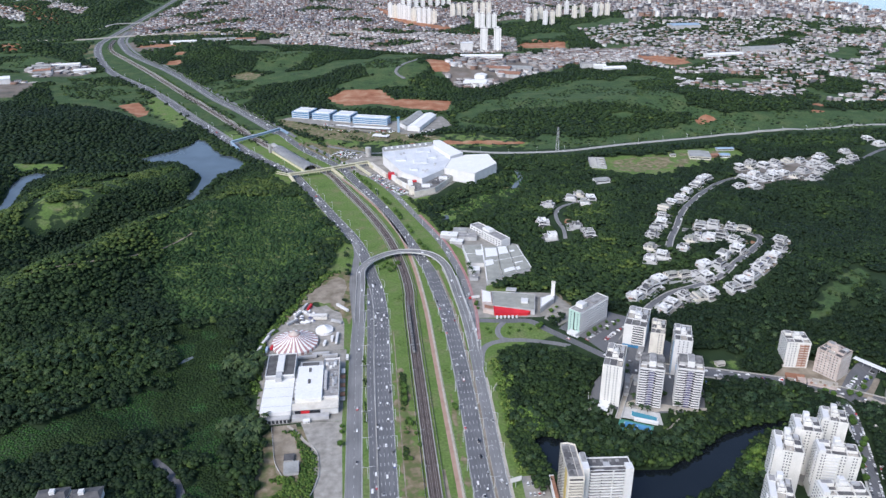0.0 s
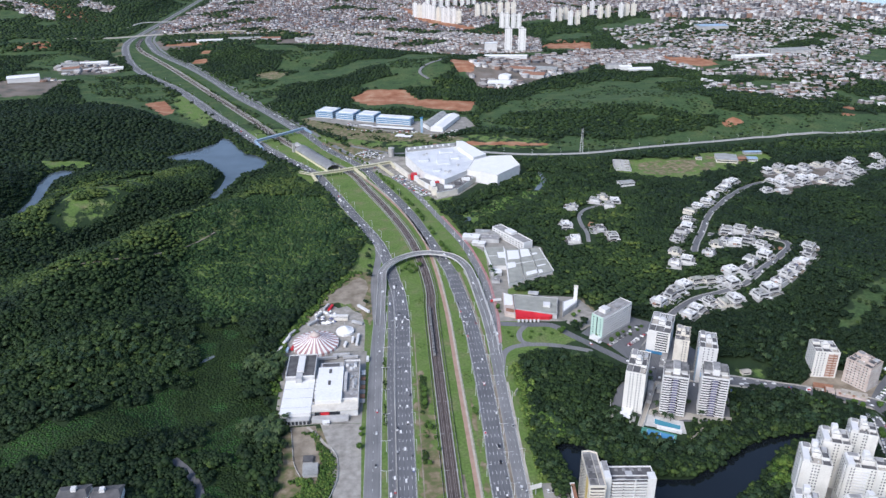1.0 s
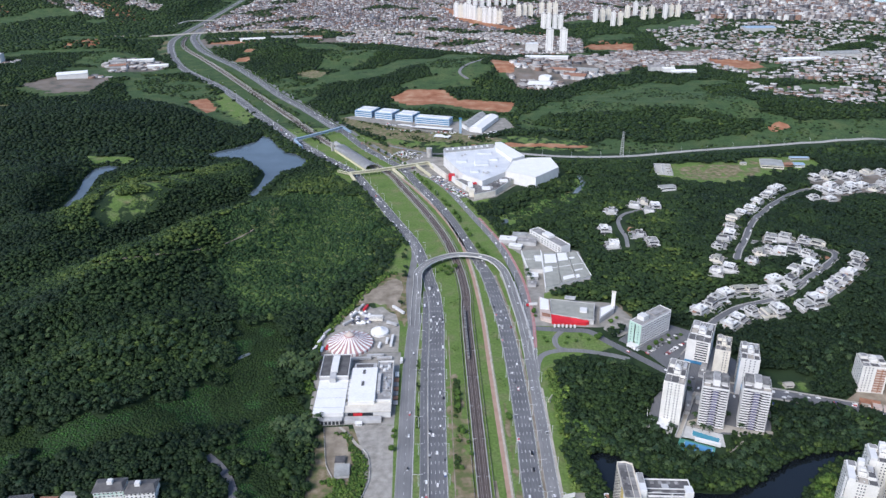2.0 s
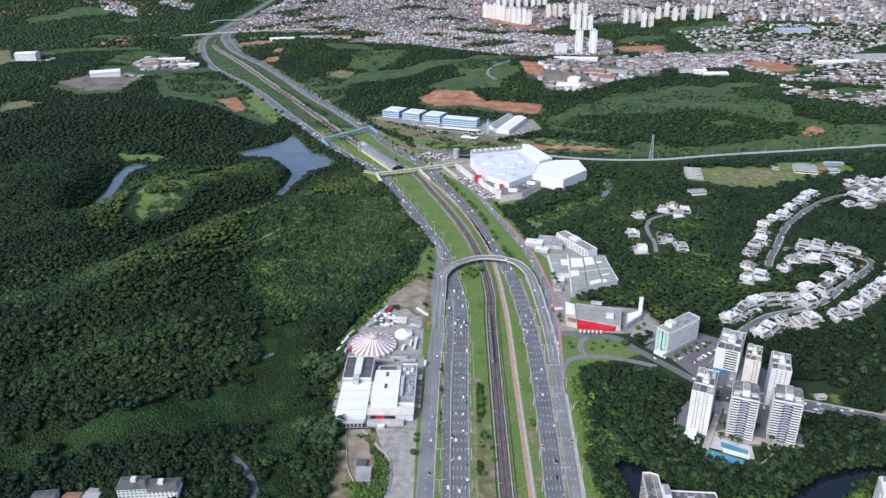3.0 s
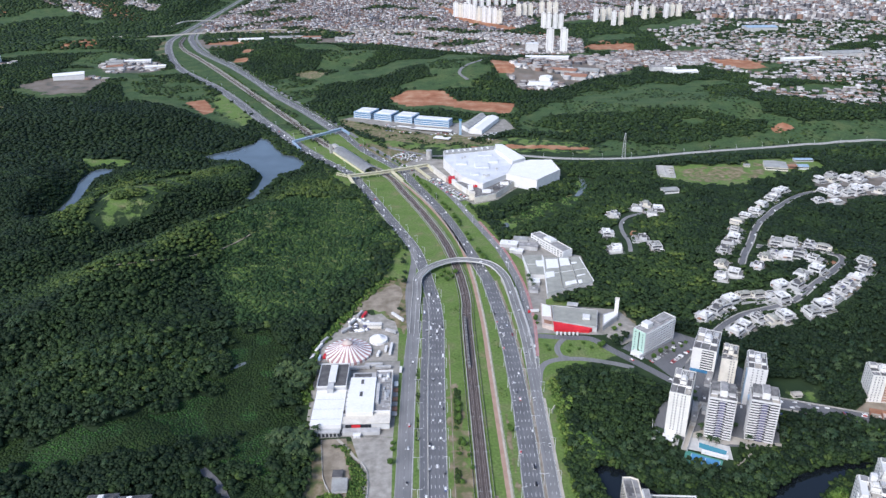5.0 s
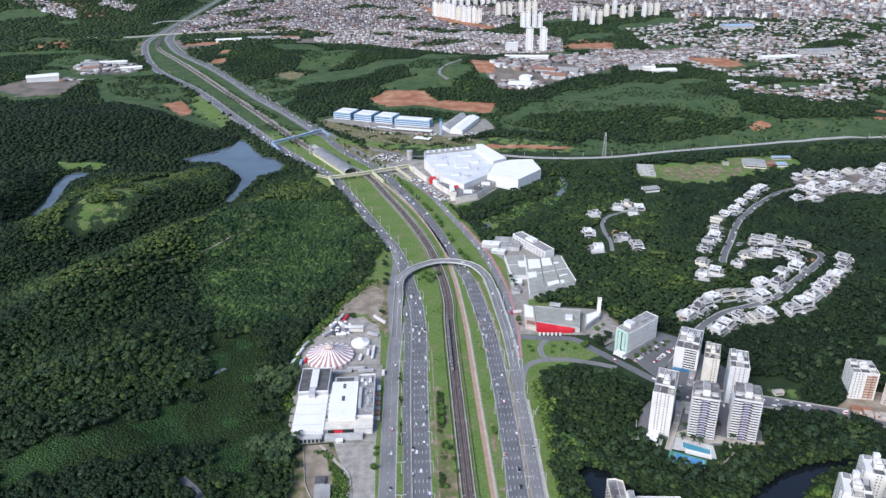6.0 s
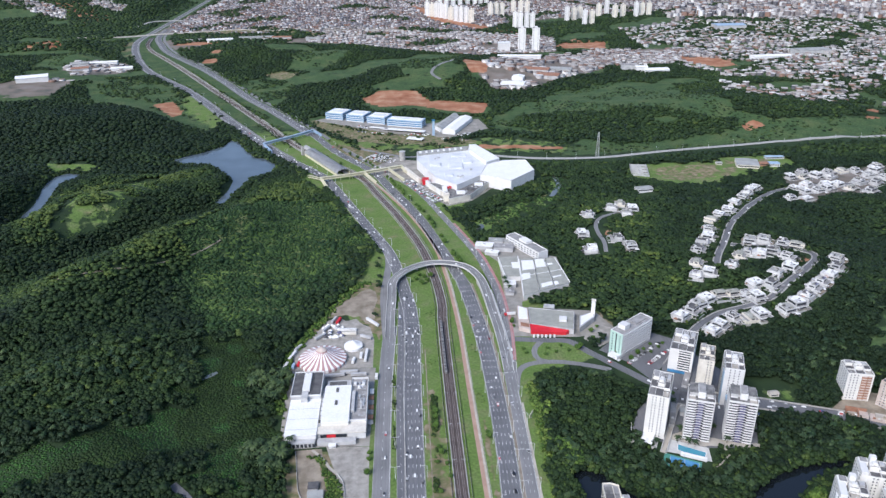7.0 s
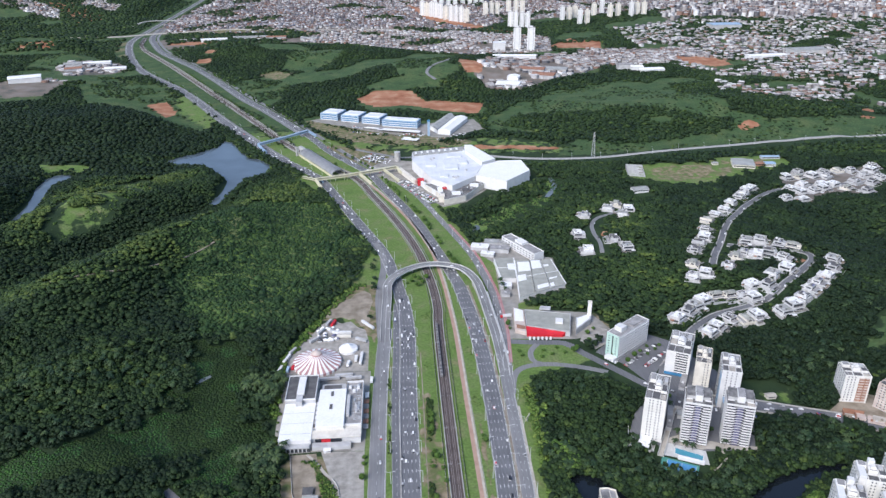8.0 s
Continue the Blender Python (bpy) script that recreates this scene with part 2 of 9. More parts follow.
TOWN_WALL = make_random("town_walls", ((0.0, (0.50, 0.48, 0.47)), (0.22, (0.36, 0.33, 0.31)), (0.42, (0.22, 0.20, 0.20)), (0.58, (0.28, 0.18, 0.14)), (0.74, (0.14, 0.14, 0.15)), (0.86, (0.72, 0.71, 0.69))), 0.9, 0, True, 0.2)
TOWN_ROOF = make_random("town_roofs", ((0.0, (0.24, 0.15, 0.12)), (0.26, (0.17, 0.16, 0.165)), (0.46, (0.32, 0.30, 0.285)), (0.62, (0.10, 0.085, 0.08)), (0.76, (0.20, 0.22, 0.26)), (0.86, (0.62, 0.61, 0.60))), 0.9, 0, True, 0.2)
CREAM_ROOF = make_random("cream_villa_roofs", ((0.0, (0.52, 0.49, 0.45)), (0.30, (0.40, 0.37, 0.33)), (0.52, (0.30, 0.20, 0.155)), (0.68, (0.20, 0.195, 0.19)), (0.82, (0.70, 0.68, 0.65))), 0.9, 0, True, 0.2)
PALE_ROOF = make_random("pale_town_roofs", ((0.0, (0.46, 0.43, 0.39)), (0.34, (0.36, 0.33, 0.30)), (0.54, (0.28, 0.205, 0.165)), (0.70, (0.22, 0.21, 0.20)), (0.86, (0.64, 0.62, 0.59))), 0.9, 0, True, 0.2)

# ---- the lie of the land ----
def seg_distance(x, y, line):
    """Distance of the points x, y from an open polyline."""
    best = np.full(np.shape(x), 1e9)
    for (ax, ay), (bx, by) in zip(line, line[1:]):
        dx, dy = bx - ax, by - ay
        u = np.clip(((x - ax) * dx + (y - ay) * dy) / (dx * dx + dy * dy), 0, 1)
        best = np.minimum(best, np.hypot(x - ax - u * dx, y - ay - u * dy))
    return best


def inside(x, y, ring):
    """Which of the points x, y lie in the polygon."""
    hit = np.zeros(np.shape(x), bool)
    for (ax, ay), (bx, by) in zip(ring, ring[1:] + ring[:1]):
        if ay != by:
            hit ^= ((ay > y) != (by > y)) & (x < (bx - ax) * (y - ay) / (by - ay) + ax)
    return hit


def spline(points, step=8.0):
    """A smooth line through the points (Catmull-Rom), with a point about every step metres."""
    p = [Vector(q) for q in points]
    p = [2 * p[0] - p[1], *p, 2 * p[-1] - p[-2]]
    out = []
    for a, b, c, d in zip(p, p[1:], p[2:], p[3:]):
        n = max(1, round((c - b).length / step))
        for i in range(n):
            u = i / n
            out.append(0.5 * (2 * b + (c - a) * u + (2 * a - 5 * b + 4 * c - d) * u * u + (3 * b - a - 3 * c + d) * u ** 3))
    return out + [p[-2]]


def smooth(v, a, b):
    u = np.clip((v - a) / (b - a), 0, 1)
    return u * u * (3 - 2 * u)


METRO_LINE = [(41, 250), (41, 730), (43, 818), (37, 900), (22, 993), (-6, 1096), (-40, 1198), (-73, 1290), (-142, 1388), (-218, 1507), (-307, 1679),
              (-394, 1845), (-498, 2042), (-623, 2279), (-736, 2485), (-832, 2655), (-885, 2790), (-916, 2949)]
LEFT_FAR = [(0, 848), (-8, 905), (-23, 979), (-58, 1079), (-95, 1185), (-124, 1266), (-140, 1303), (-182, 1364), (-233, 1437), (-268, 1496), (-322, 1595), (-396, 1729), (-476, 1883),
            (-565, 2042), (-640, 2152), (-726, 2282), (-807, 2445), (-889, 2662), (-937, 2834), (-950, 2953), (-954, 3111), (-962, 3408), (-971, 3700), (-998, 4400)]
RIGHT_FAR = [(83, 800), (72, 880), (52, 975), (24, 1095), (-22, 1236), (-54, 1324), (-126, 1446), (-172, 1549), (-211, 1626), (-294, 1783), (-378, 1928), (-472, 2118),
             (-579, 2318), (-679, 2479), (-766, 2625), (-834, 2784), (-888, 2946), (-919, 3168)]
LAKE = [(-455, 1421), (-426, 1442), (-387, 1474), (-359, 1513), (-354, 1562), (-333, 1540), (-298, 1466), (-282, 1432), (-255, 1418), (-232, 1380), (-230, 1330), (-262, 1296), (-272, 1246), (-284, 1208), (-293, 1186), (-305, 1190), (-306, 1240), (-306, 1300), (-330, 1336), (-352, 1362), (-405, 1386)]
CREEK = [(-618, 1356), (-600, 1364), (-578, 1356), (-576, 1328), (-592, 1300), (-580, 1238), (-570, 1180), (-568, 1140), (-570, 1090), (-580, 1072), (-592, 1090), (-600, 1124), (-605, 1180), (-611, 1230), (-622, 1280), (-626, 1340)]
POND = [(128, 520), (146, 527), (160, 520), (184, 492), (214, 476), (240, 474), (270, 486), (302, 507), (330, 519), (372, 522), (386, 513), (358, 503), (334, 494), (314, 476), (295, 456), (270, 440), (250, 426), (205, 420), (140, 464)]
HILLS = [  # x, y, long radius, short radius, turn, height
    (-330, 930, 260, 68, 0.98, 42), (-420, 1010, 220, 44, 0.98, -20), (-455, 1160, 170, 70, 0.75, 26), (-700, 1180, 110, 120, 0.2, 34), (-700, 1660, 330, 130, 0.0, 24), (-335, 680, 85, 130, 0.0, 20),
    (-590, 900, 160, 110, 0.9, 18), (460, 900, 130, 160, -0.5, 14), (660, 1060, 160, 90, 0.3, 14), (720, 1660, 290, 130, -0.1, 34), (180, 2160, 300, 170, 0.1, 34),
    (-260, 2420, 240, 110, 0.1, 24), (620, 780, 150, 120, 0.2, 16), (1150, 1900, 320, 160, 0.0, 20), (-1250, 2100, 400, 260, 0.0, 26), (-1180, 2740, 190, 90, 0.0, 26), (-1000, 2490, 120, 75, 0.0, 20), (-420, 2560, 170, 80, 0.3, 26),
    (-1900, 3800, 900, 380, 0.0, 55), (300, 3700, 1100, 420, 0.0, 30), (1500, 2900, 480, 300, 0.0, 26), (1900, 3300, 500, 300, 0.0, 12), (-500, 4300, 900, 420, 0.0, 40)]
FLAT = [(-75, 680, 60, 240), (230, 640, 140, 130), (150, 870, 80, 160), (130, 1250, 140, 130), (30, 1640, 240, 90), (430, 1395, 260, 40), (445, 520, 75, 95)]


def height(x, y):
    """The ground's height over the road's level."""
    x, y = np.asarray(x, float), np.asarray(y, float)
    z = 0 * x
    for cx, cy, a, b, turn, h in HILLS:
        u, v = (x - cx) * np.cos(turn) + (y - cy) * np.sin(turn), (y - cy) * np.cos(turn) - (x - cx) * np.sin(turn)
        z = z + h * np.exp(-(u / a) ** 2 - (v / b) ** 2)
    z = z + 2.2 * np.sin(x / 41 + 1.3 * np.sin(y / 67)) * np.sin(y / 53 + x / 190) + 1.2 * np.sin(x / 17 + y / 29) * np.sin(y / 19 - x / 37) + 1.5
    z = z + 4.5 * np.sin(x / 33 + 1.1 * np.sin(y / 45)) * np.sin(y / 39 - x / 80) * smooth(-x, 110, 260) * smooth(1700 - y, 0, 300)
    road = np.minimum(seg_distance(x, y, METRO_LINE), np.minimum(seg_distance(x, y, LEFT_FAR), seg_distance(x, y, RIGHT_FAR)))
    z = z * smooth(road, 75, 170)
    for cx, cy, a, b in FLAT:
        z = z * smooth(np.maximum(np.abs(x - cx) / a, np.abs(y - cy) / b), 0.85, 1.5)
    for ring, bank in ((LAKE, 8), (CREEK, 36), (POND, 8)):
        away = np.where(inside(x, y, ring), -1, 1) * seg_distance(x, y, ring + ring[:1])
        z = -4 + (z + 4) * smooth(away, -18, bank)
    return z

# ---- building helpers ----
def mesh_of(name, bm, *materials):
    me = bpy.data.meshes.new(name)
    bm.to_mesh(me)
    bm.free()
    for m in materials:
        me.materials.append(m)
    return me


def part(name, bm, material, parent, label=""):
    """One mesh object under a thing or a part, from a bmesh or from mesh data that is shared."""
    me = bm if isinstance(bm, bpy.types.Mesh) else mesh_of(name, bm, material)
    ob = new(name, me)
    ob.parent = parent
    return tagged(ob, label)


def thing(name, x, y, yaw=0, z=None, label="", category="", group=""):
    ob = new(name)
    ob.empty_display_size = 0.5
    ob.matrix_world = pose(x, y, float(height(x, y)) if z is None else z, 0, 0, yaw)
    return tagged(ob, label, category, group)


def structure(name, bm, material, label, category, kind="structure"):
    return tagged(new(name, mesh_of(name, bm, material)), label, category, "", kind)


def add_box(bm, x0, x1, y0, y1, z0, z1, bevel=0.0):
    v = [bm.verts.new(q) for q in ((x0, y0, z0), (x1, y0, z0), (x1, y1, z0), (x0, y1, z0), (x0, y0, z1), (x1, y0, z1), (x1, y1, z1), (x0, y1, z1))]
    f = [bm.faces.new([v[i] for i in q]) for q in ((3, 2, 1, 0), (4, 5, 6, 7), (0, 1, 5, 4), (1, 2, 6, 5), (2, 3, 7, 6), (3, 0, 4, 7))]
    if bevel:
        bmesh.ops.bevel(bm, geom=list({e for q in f for e in q.edges}), offset=bevel, segments=1, affect="EDGES")
    return v


def box(x0, x1, y0, y1, z0, z1, bevel=0.0):
    bm = bmesh.new()
    add_box(bm, x0, x1, y0, y1, z0, z1, bevel)
    return bm


def add_prism(bm, ring, z0, z1):
    low, high = [[bm.verts.new((x, y, z)) for x, y in ring] for z in (z0, z1)]
    bm.faces.new(high)
    bm.faces.new(low[::-1])
    n = len(ring)
    for i in range(n):
        bm.faces.new((low[i], low[(i + 1) % n], high[(i + 1) % n], high[i]))


def prism(ring, z0, z1):
    bm = bmesh.new()
    area = sum(a[0] * b[1] - b[0] * a[1] for a, b in zip(ring, ring[1:] + ring[:1]))
    add_prism(bm, ring if area > 0 else ring[::-1], z0, z1)
    return bm


def rim(ring, thick, z0, z1):
    """A parapet that runs inside the edge of a convex or nearly convex ring."""
    cx, cy = sum(p[0] for p in ring) / len(ring), sum(p[1] for p in ring) / len(ring)
    big = max(math.hypot(x - cx, y - cy) for x, y in ring)
    inner = [(cx + (x - cx) * (1 - thick / big), cy + (y - cy) * (1 - thick / big)) for x, y in ring]
    bm = bmesh.new()
    rows = [[bm.verts.new((x, y, z)) for x, y in r] for r, z in ((ring, z0), (ring, z1), (inner, z1), (inner, z0))]
    n = len(ring)
    for i in range(n):
        j = (i + 1) % n
        for a, b in ((0, 1), (1, 2), (2, 3)):
            bm.faces.new((rows[a][i], rows[a][j], rows[b][j], rows[b][i]))
    bmesh.ops.recalc_face_normals(bm, faces=bm.faces)
    return bm


def rect(x0, x1, y0, y1):
    return [(x0, y0), (x1, y0), (x1, y1), (x0, y1)]


def rod(bm, a, b, r, sides=6, r2=None):
    a, b = Vector(a), Vector(b)
    q = (b - a).to_track_quat("Z", "Y").to_matrix()
    r2 = r if r2 is None else r2
    rows = [[bm.verts.new(p + q @ Vector((s * math.cos(6.2832 * i / sides), s * math.sin(6.2832 * i / sides), 0))) for i in range(sides)] for p, s in ((a, r), (b, r2))]
    for i in range(sides):
        bm.faces.new((rows[0][i], rows[0][(i + 1) % sides], rows[1][(i + 1) % sides], rows[1][i]))
    bm.faces.new(rows[1])
    bm.faces.new(rows[0][::-1])


def offset_line(line, off):
    """The line moved sideways: off metres to its right."""
    out = []
    for i, p in enumerate(line):
        d = (line[min(i + 1, len(line) - 1)] - line[max(i - 1, 0)])
        d = Vector((d[0], d[1])).normalized()
        out.append(Vector((p[0] + d[1] * off, p[1] - d[0] * off, *p[2:])))
    return out


def ribbon(line, left, right, lift, thick=0.0, drape=True):
    """A strip along a smooth line, from left to right metres beside it (right is positive), lift metres over the ground or the line's own height."""
    bm = bmesh.new()
    a, b = offset_line(line, left), offset_line(line, right)
    rows = []
    if len(line[0]) == 2:
        ground = np.maximum(*[height(np.array([p[0] for p in side]), np.array([p[1] for p in side])) for side in (a, b)]) * drape
    else:
        ground = [p[2] for p in line]
    for p, q, g in zip(a, b, ground):
        zs = [float(g) + lift] * 2
        row = [bm.verts.new((p[0], p[1], zs[0])), bm.verts.new((q[0], q[1], zs[1]))]
        if thick:
            row += [bm.verts.new((q[0], q[1], zs[1] - thick)), bm.verts.new((p[0], p[1], zs[0] - thick))]
        rows.append(row)
    k = len(rows[0])
    for r, s in zip(rows, rows[1:]):
        for i in range(k if thick else 1):
            bm.faces.new((r[i], r[(i + 1) % k], s[(i + 1) % k], s[i]))
    if thick:
        bm.faces.new(rows[0][::-1])
        bm.faces.new(rows[-1])
    bmesh.ops.recalc_face_normals(bm, faces=bm.faces) if thick else None
    return bm


def along(line, first, last, step):
    """Places every step metres along a line: point, direction."""
    out, run, want = [], 0.0, first
    for p, q in zip(line, line[1:]):
        d = (q - p).length
        while want <= run + d and want <= last:
            out.append((p + (q - p) * ((want - run) / d), (q - p).normalized()))
            want += step
        run += d
    return out


# ---- land cover ----
STREAM_MARSH = [(105, 1085), (165, 1140), (228, 1180), (256, 1268), (288, 1255), (262, 1150), (190, 1090), (125, 1025), (100, 1030)]
MEADOWS = {
    "marsh": [(-238, 744), (-204, 750), (-165, 738), (-140, 728), (-149, 701), (-160, 665), (-150, 621), (-118, 616), (-115, 583), (-135, 568), (-141, 537), (-120, 481), (-118, 420), (-152, 420), (-151, 469), (-158, 522), (-188, 562), (-208, 559), (-240, 545), (-322, 526), (-385, 504), (-440, 500), (-440, 548), (-407, 544), (-339, 562), (-294, 581), (-255, 607), (-228, 630), (-213, 670), (-218, 714)],
    "creek_meadow": [(-428, 1324), (-392, 1268), (-405, 1180), (-440, 1095), (-478, 1040), (-507, 1058), (-516, 1182), (-490, 1270)],
    "creek_reeds": [(-685, 1417), (-634, 1405), (-566, 1403), (-556, 1378), (-603, 1366), (-616, 1345), (-649, 1368)],
    "hill_meadow": [(211, 1676), (401, 1902), (612, 2012), (712, 1935), (735, 1594), (806, 1547), (1300, 1600), (1300, 1437), (707, 1435), (458, 1395), (297, 1381), (331, 1435), (366, 1490), (199, 1579)],
    "east_field": [(612, 785), (564, 757), (519, 716), (470, 683), (478, 668), (520, 684), (574, 722), (612, 755)],
    "pitch": [(444, 1316), (554, 1318), (625, 1275), (600, 1235), (562, 1212), (484, 1196), (440, 1218), (398, 1232), (396, 1262), (418, 1322)],
    "pitch_yard": [(575, 1330), (615, 1345), (720, 1345), (716, 1290), (670, 1270), (630, 1250), (600, 1262)],
    "tower_field": [(342, 634), (385, 634), (376, 602), (332, 602)],
    "north_meadow": [(-7, 2277), (28, 2360), (151, 2355), (171, 2270), (119, 2088), (72, 2090), (9, 2139)],
    "far_meadow": [(-326, 2326), (-303, 2485), (-197, 2557), (-131, 2566), (-186, 2398), (-243, 2259)],
    "verge_meadow": [(-441, 2134), (-395, 2148), (-277, 1983), (-296, 1905), (-333, 1868), (-390, 1986)],
    "west_meadow": [(-842, 2147), (-790, 2209), (-642, 2102), (-533, 1924), (-407, 1744), (-407, 1681), (-521, 1769), (-579, 1804), (-663, 1915), (-753, 1963)],
    "roadside_grass": [(-540, 1885), (-548, 1985), (-464, 1849), (-392, 1697), (-400, 1642), (-460, 1723), (-505, 1790)],
    "bridge_meadow": [(-185, 1340), (-145, 1303), (-109, 1209), (-140, 1241), (-185, 1291)],
    "cut_slope": [(-80, 1480), (-20, 1430), (150, 1412), (335, 1395), (335, 1475), (190, 1520), (90, 1500), (-30, 1560), (-190, 1690), (-220, 1680)],
    "stream_marsh": STREAM_MARSH,
    "junction": [(112, 734), (185, 722), (200, 690), (165, 680), (112, 660)],
    "far_west": [(-1348, 2734), (-1322, 2838), (-1209, 2874), (-1057, 2720), (-960, 2572), (-1120, 2649), (-1231, 2654)],
    "mound": [(-1101, 2426), (-1102, 2555), (-1041, 2598), (-956, 2549), (-886, 2428), (-910, 2369), (-1015, 2363)],
    "olive_strip": [(-1916, 3229), (-1736, 3253), (-1505, 3124), (-1412, 2938), (-1581, 2946), (-1729, 2897)],
    "college": [(1107, 2678), (1239, 2746), (1282, 2564), (1189, 2419), (1067, 2424), (1055, 2530)],
    "shed_plot": [(-106, 560), (-62, 560), (-58, 500), (-60, 440), (-108, 440)]}
PATCHY = ("tower_field", "shed_plot", "creek_meadow", "hill_meadow", "west_meadow", "east_field", "college", "cut_slope", "stream_marsh", "verge_meadow")
DULL = ("far_west", "mound", "olive_strip", "west_meadow", "far_meadow", "north_meadow", "college", "hill_meadow", "east_field")
UPLAND = ("far_west", "mound", "olive_strip", "west_meadow", "far_meadow", "north_meadow", "verge_meadow")
FAR_BARE = [[(-844, 3097), (-658, 3150), (-370, 3072), (-8, 2935), (-8, 2852), (-357, 2952), (-627, 2995), (-813, 2975)], [(-387, 2204), (-342, 2236), (-281, 2200), (-304, 2136), (-347, 2153)], [(-1013, 2887), (-970, 2885), (-847, 2510), (-910, 2622)], [(-1627, 2711), (-1556, 2649), (-1376, 2334), (-1355, 2229), (-1480, 2300)],
            [(-1117, 1806), (-1079, 1840), (-1023, 1827), (-1004, 1797), (-1050, 1760), (-1086, 1749)]]
WORN = [[(450, 1303), (554, 1308), (620, 1270), (562, 1229), (514, 1231), (484, 1213), (448, 1233)], [(580, 1325), (690, 1335), (676, 1290), (600, 1280)], [(-96, 795), (-60, 802), (-44, 770), (-28, 740), (-27, 860), (-34, 884), (-55, 878), (-78, 842)], [(-130, 700), (-108, 700), (-88, 800), (-106, 770)],
        [(-104, 555), (-72, 560), (-66, 530), (-68, 495), (-100, 490)], [(200, 745), (236, 748), (224, 790), (206, 790)], [(528, 905), (505, 900), (495, 912), (520, 920)], [(-200, 1683), (-152, 1730), (-81, 1646), (7, 1569), (127, 1524), (160, 1484), (93, 1464), (-8, 1486), (-98, 1519), (-145, 1548)], [(-110, 1490), (-8, 1445), (0, 1380), (-18, 1325), (-80, 1379), (-150, 1500)], [(-394, 2245), (-328, 2229), (-288, 2166), (-340, 2165)],
        [(-106, 560), (-66, 564), (-62, 500), (-64, 445), (-104, 445)]]
HILL_WOOD = [(228, 1609), (279, 1691), (455, 1651), (488, 1677), (567, 1635), (669, 1556), (720, 1555), (691, 1498), (576, 1466), (436, 1440), (345, 1504)]
SCRUB = [(-287, 973), (-267, 1105), (-208, 1169), (-88, 1174), (-47, 1036), (-76, 957), (-104, 905), (-124, 811), (-184, 770), (-250, 805), (-284, 896)]
RIDGE = [(-454, 849), (-412, 843), (-376, 848), (-348, 863), (-320, 884), (-299, 907), (-276, 929), (-248, 976)]
SOILS = [
    [(-95, 1870), (-50, 1945), (45, 1935), (75, 1845), (215, 1800), (190, 1715), (95, 1760), (40, 1800), (-50, 1795)], [(-602, 1870), (-565, 1911), (-507, 1789), (-520, 1740)],
    [(716, 1529), (755, 1549), (769, 1521), (720, 1495)], [(84, 1456), (165, 1464), (318, 1442), (322, 1424), (170, 1444), (84, 1446)], [(1039, 1614), (1091, 1654), (1039, 1556), (1011, 1553)],
    [(523, 2559), (631, 2738), (723, 2650), (687, 2511)],
    [(180, 2217), (223, 2198), (256, 2131), (232, 2054), (195, 2070)], [(-1263, 2705), (-1171, 2751), (-1136, 2674), (-1231, 2654)], [(-620, 2472), (-579, 2491), (-558, 2419), (-602, 2411)], [(-629, 2649), (-593, 2647), (-579, 2578), (-618, 2579)],
    [(58, 3582), (79, 3580), (185, 3336), (349, 3055), (468, 2957), (455, 2872), (297, 2981), (155, 3196)], [(877, 2363), (943, 2332), (1019, 2274), (979, 2189), (897, 2209), (857, 2280)], [(-794, 2753), (-790, 2830), (-600, 2850), (-560, 2800), (-640, 2760)], [(-1673, 3832), (-1546, 3824), (-1201, 3400), (-1276, 3330), (-1477, 3597)], [(-2136, 3619), (-2004, 3674), (-1841, 3460), (-1931, 3400), (-2009, 3404)], [(-700, 2900), (-560, 2930), (-540, 2860), (-680, 2840)], [(484, 866), (510, 880), (518, 866), (498, 858)], [(400, 594), (430, 596), (436, 574), (404, 576)], [(290, 1010), (300, 1012), (298, 990), (288, 992)]]
TOWNS = [
    [(-930, 3030), (-300, 2960), (300, 2960), (480, 3150), (1000, 3330), (1600, 3300), (1600, 5200), (-900, 5200)],
    [(-330, 2790), (250, 2420), (520, 2480), (560, 2760), (200, 2960), (-330, 2960)],
    [(560, 2260), (720, 2220), (1000, 2300), (1000, 2480), (600, 2500)],
    [(240, 1925), (330, 1925), (480, 2060), (660, 2250), (560, 2420), (330, 2330), (210, 2120)],
    [(800, 1830), (930, 1650), (1250, 1640), (1900, 1680), (2300, 2400), (2500, 3500), (2100, 4300), (1500, 4600), (1500, 2950), (1100, 3000), (840, 2900), (800, 2250), (900, 2080)],
    [(-2184, 4174), (-2136, 4226), (-1852, 3941), (-1651, 3739), (-1469, 3576), (-1391, 3377), (-1529, 3480), (-1772, 3703), (-2003, 3952)], [(-1930, 4325), (-1767, 4312), (-1511, 4123), (-1431, 3816), (-1584, 3922)], [(-1437, 3912), (-1229, 3667), (-1221, 3540), (-1409, 3679)],
    [(-2600, 4350), (-1250, 4350), (-1150, 4450), (-1300, 4700), (-2700, 4700)]]
PAVED = [[(645, 1195), (710, 1240), (796, 1245), (850, 1265), (855, 1250), (805, 1175), (745, 1110), (687, 1110), (640, 1080), (610, 1088), (645, 1130)], [(-1084, 2007), (-1038, 2092), (-960, 2150), (-880, 2110), (-872, 1966), (-952, 1936)], [(-989, 2320), (-988, 2434), (-850, 2448), (-785, 2313), (-864, 2229), (-904, 2181)], [(-1440, 2370), (-1430, 2460), (-1330, 2460), (-1260, 2420), (-1320, 2370)],
         [(-864, 2863), (-753, 2956), (-568, 2987), (-301, 2881), (-86, 2698), (-250, 2774), (-529, 2762), (-737, 2644)]]
COAST = [(1100, 3050), (1600, 2950), (2150, 2850), (2900, 2800), (2950, 3330), (2500, 3530), (2100, 4100), (1500, 4500), (1300, 4200)]
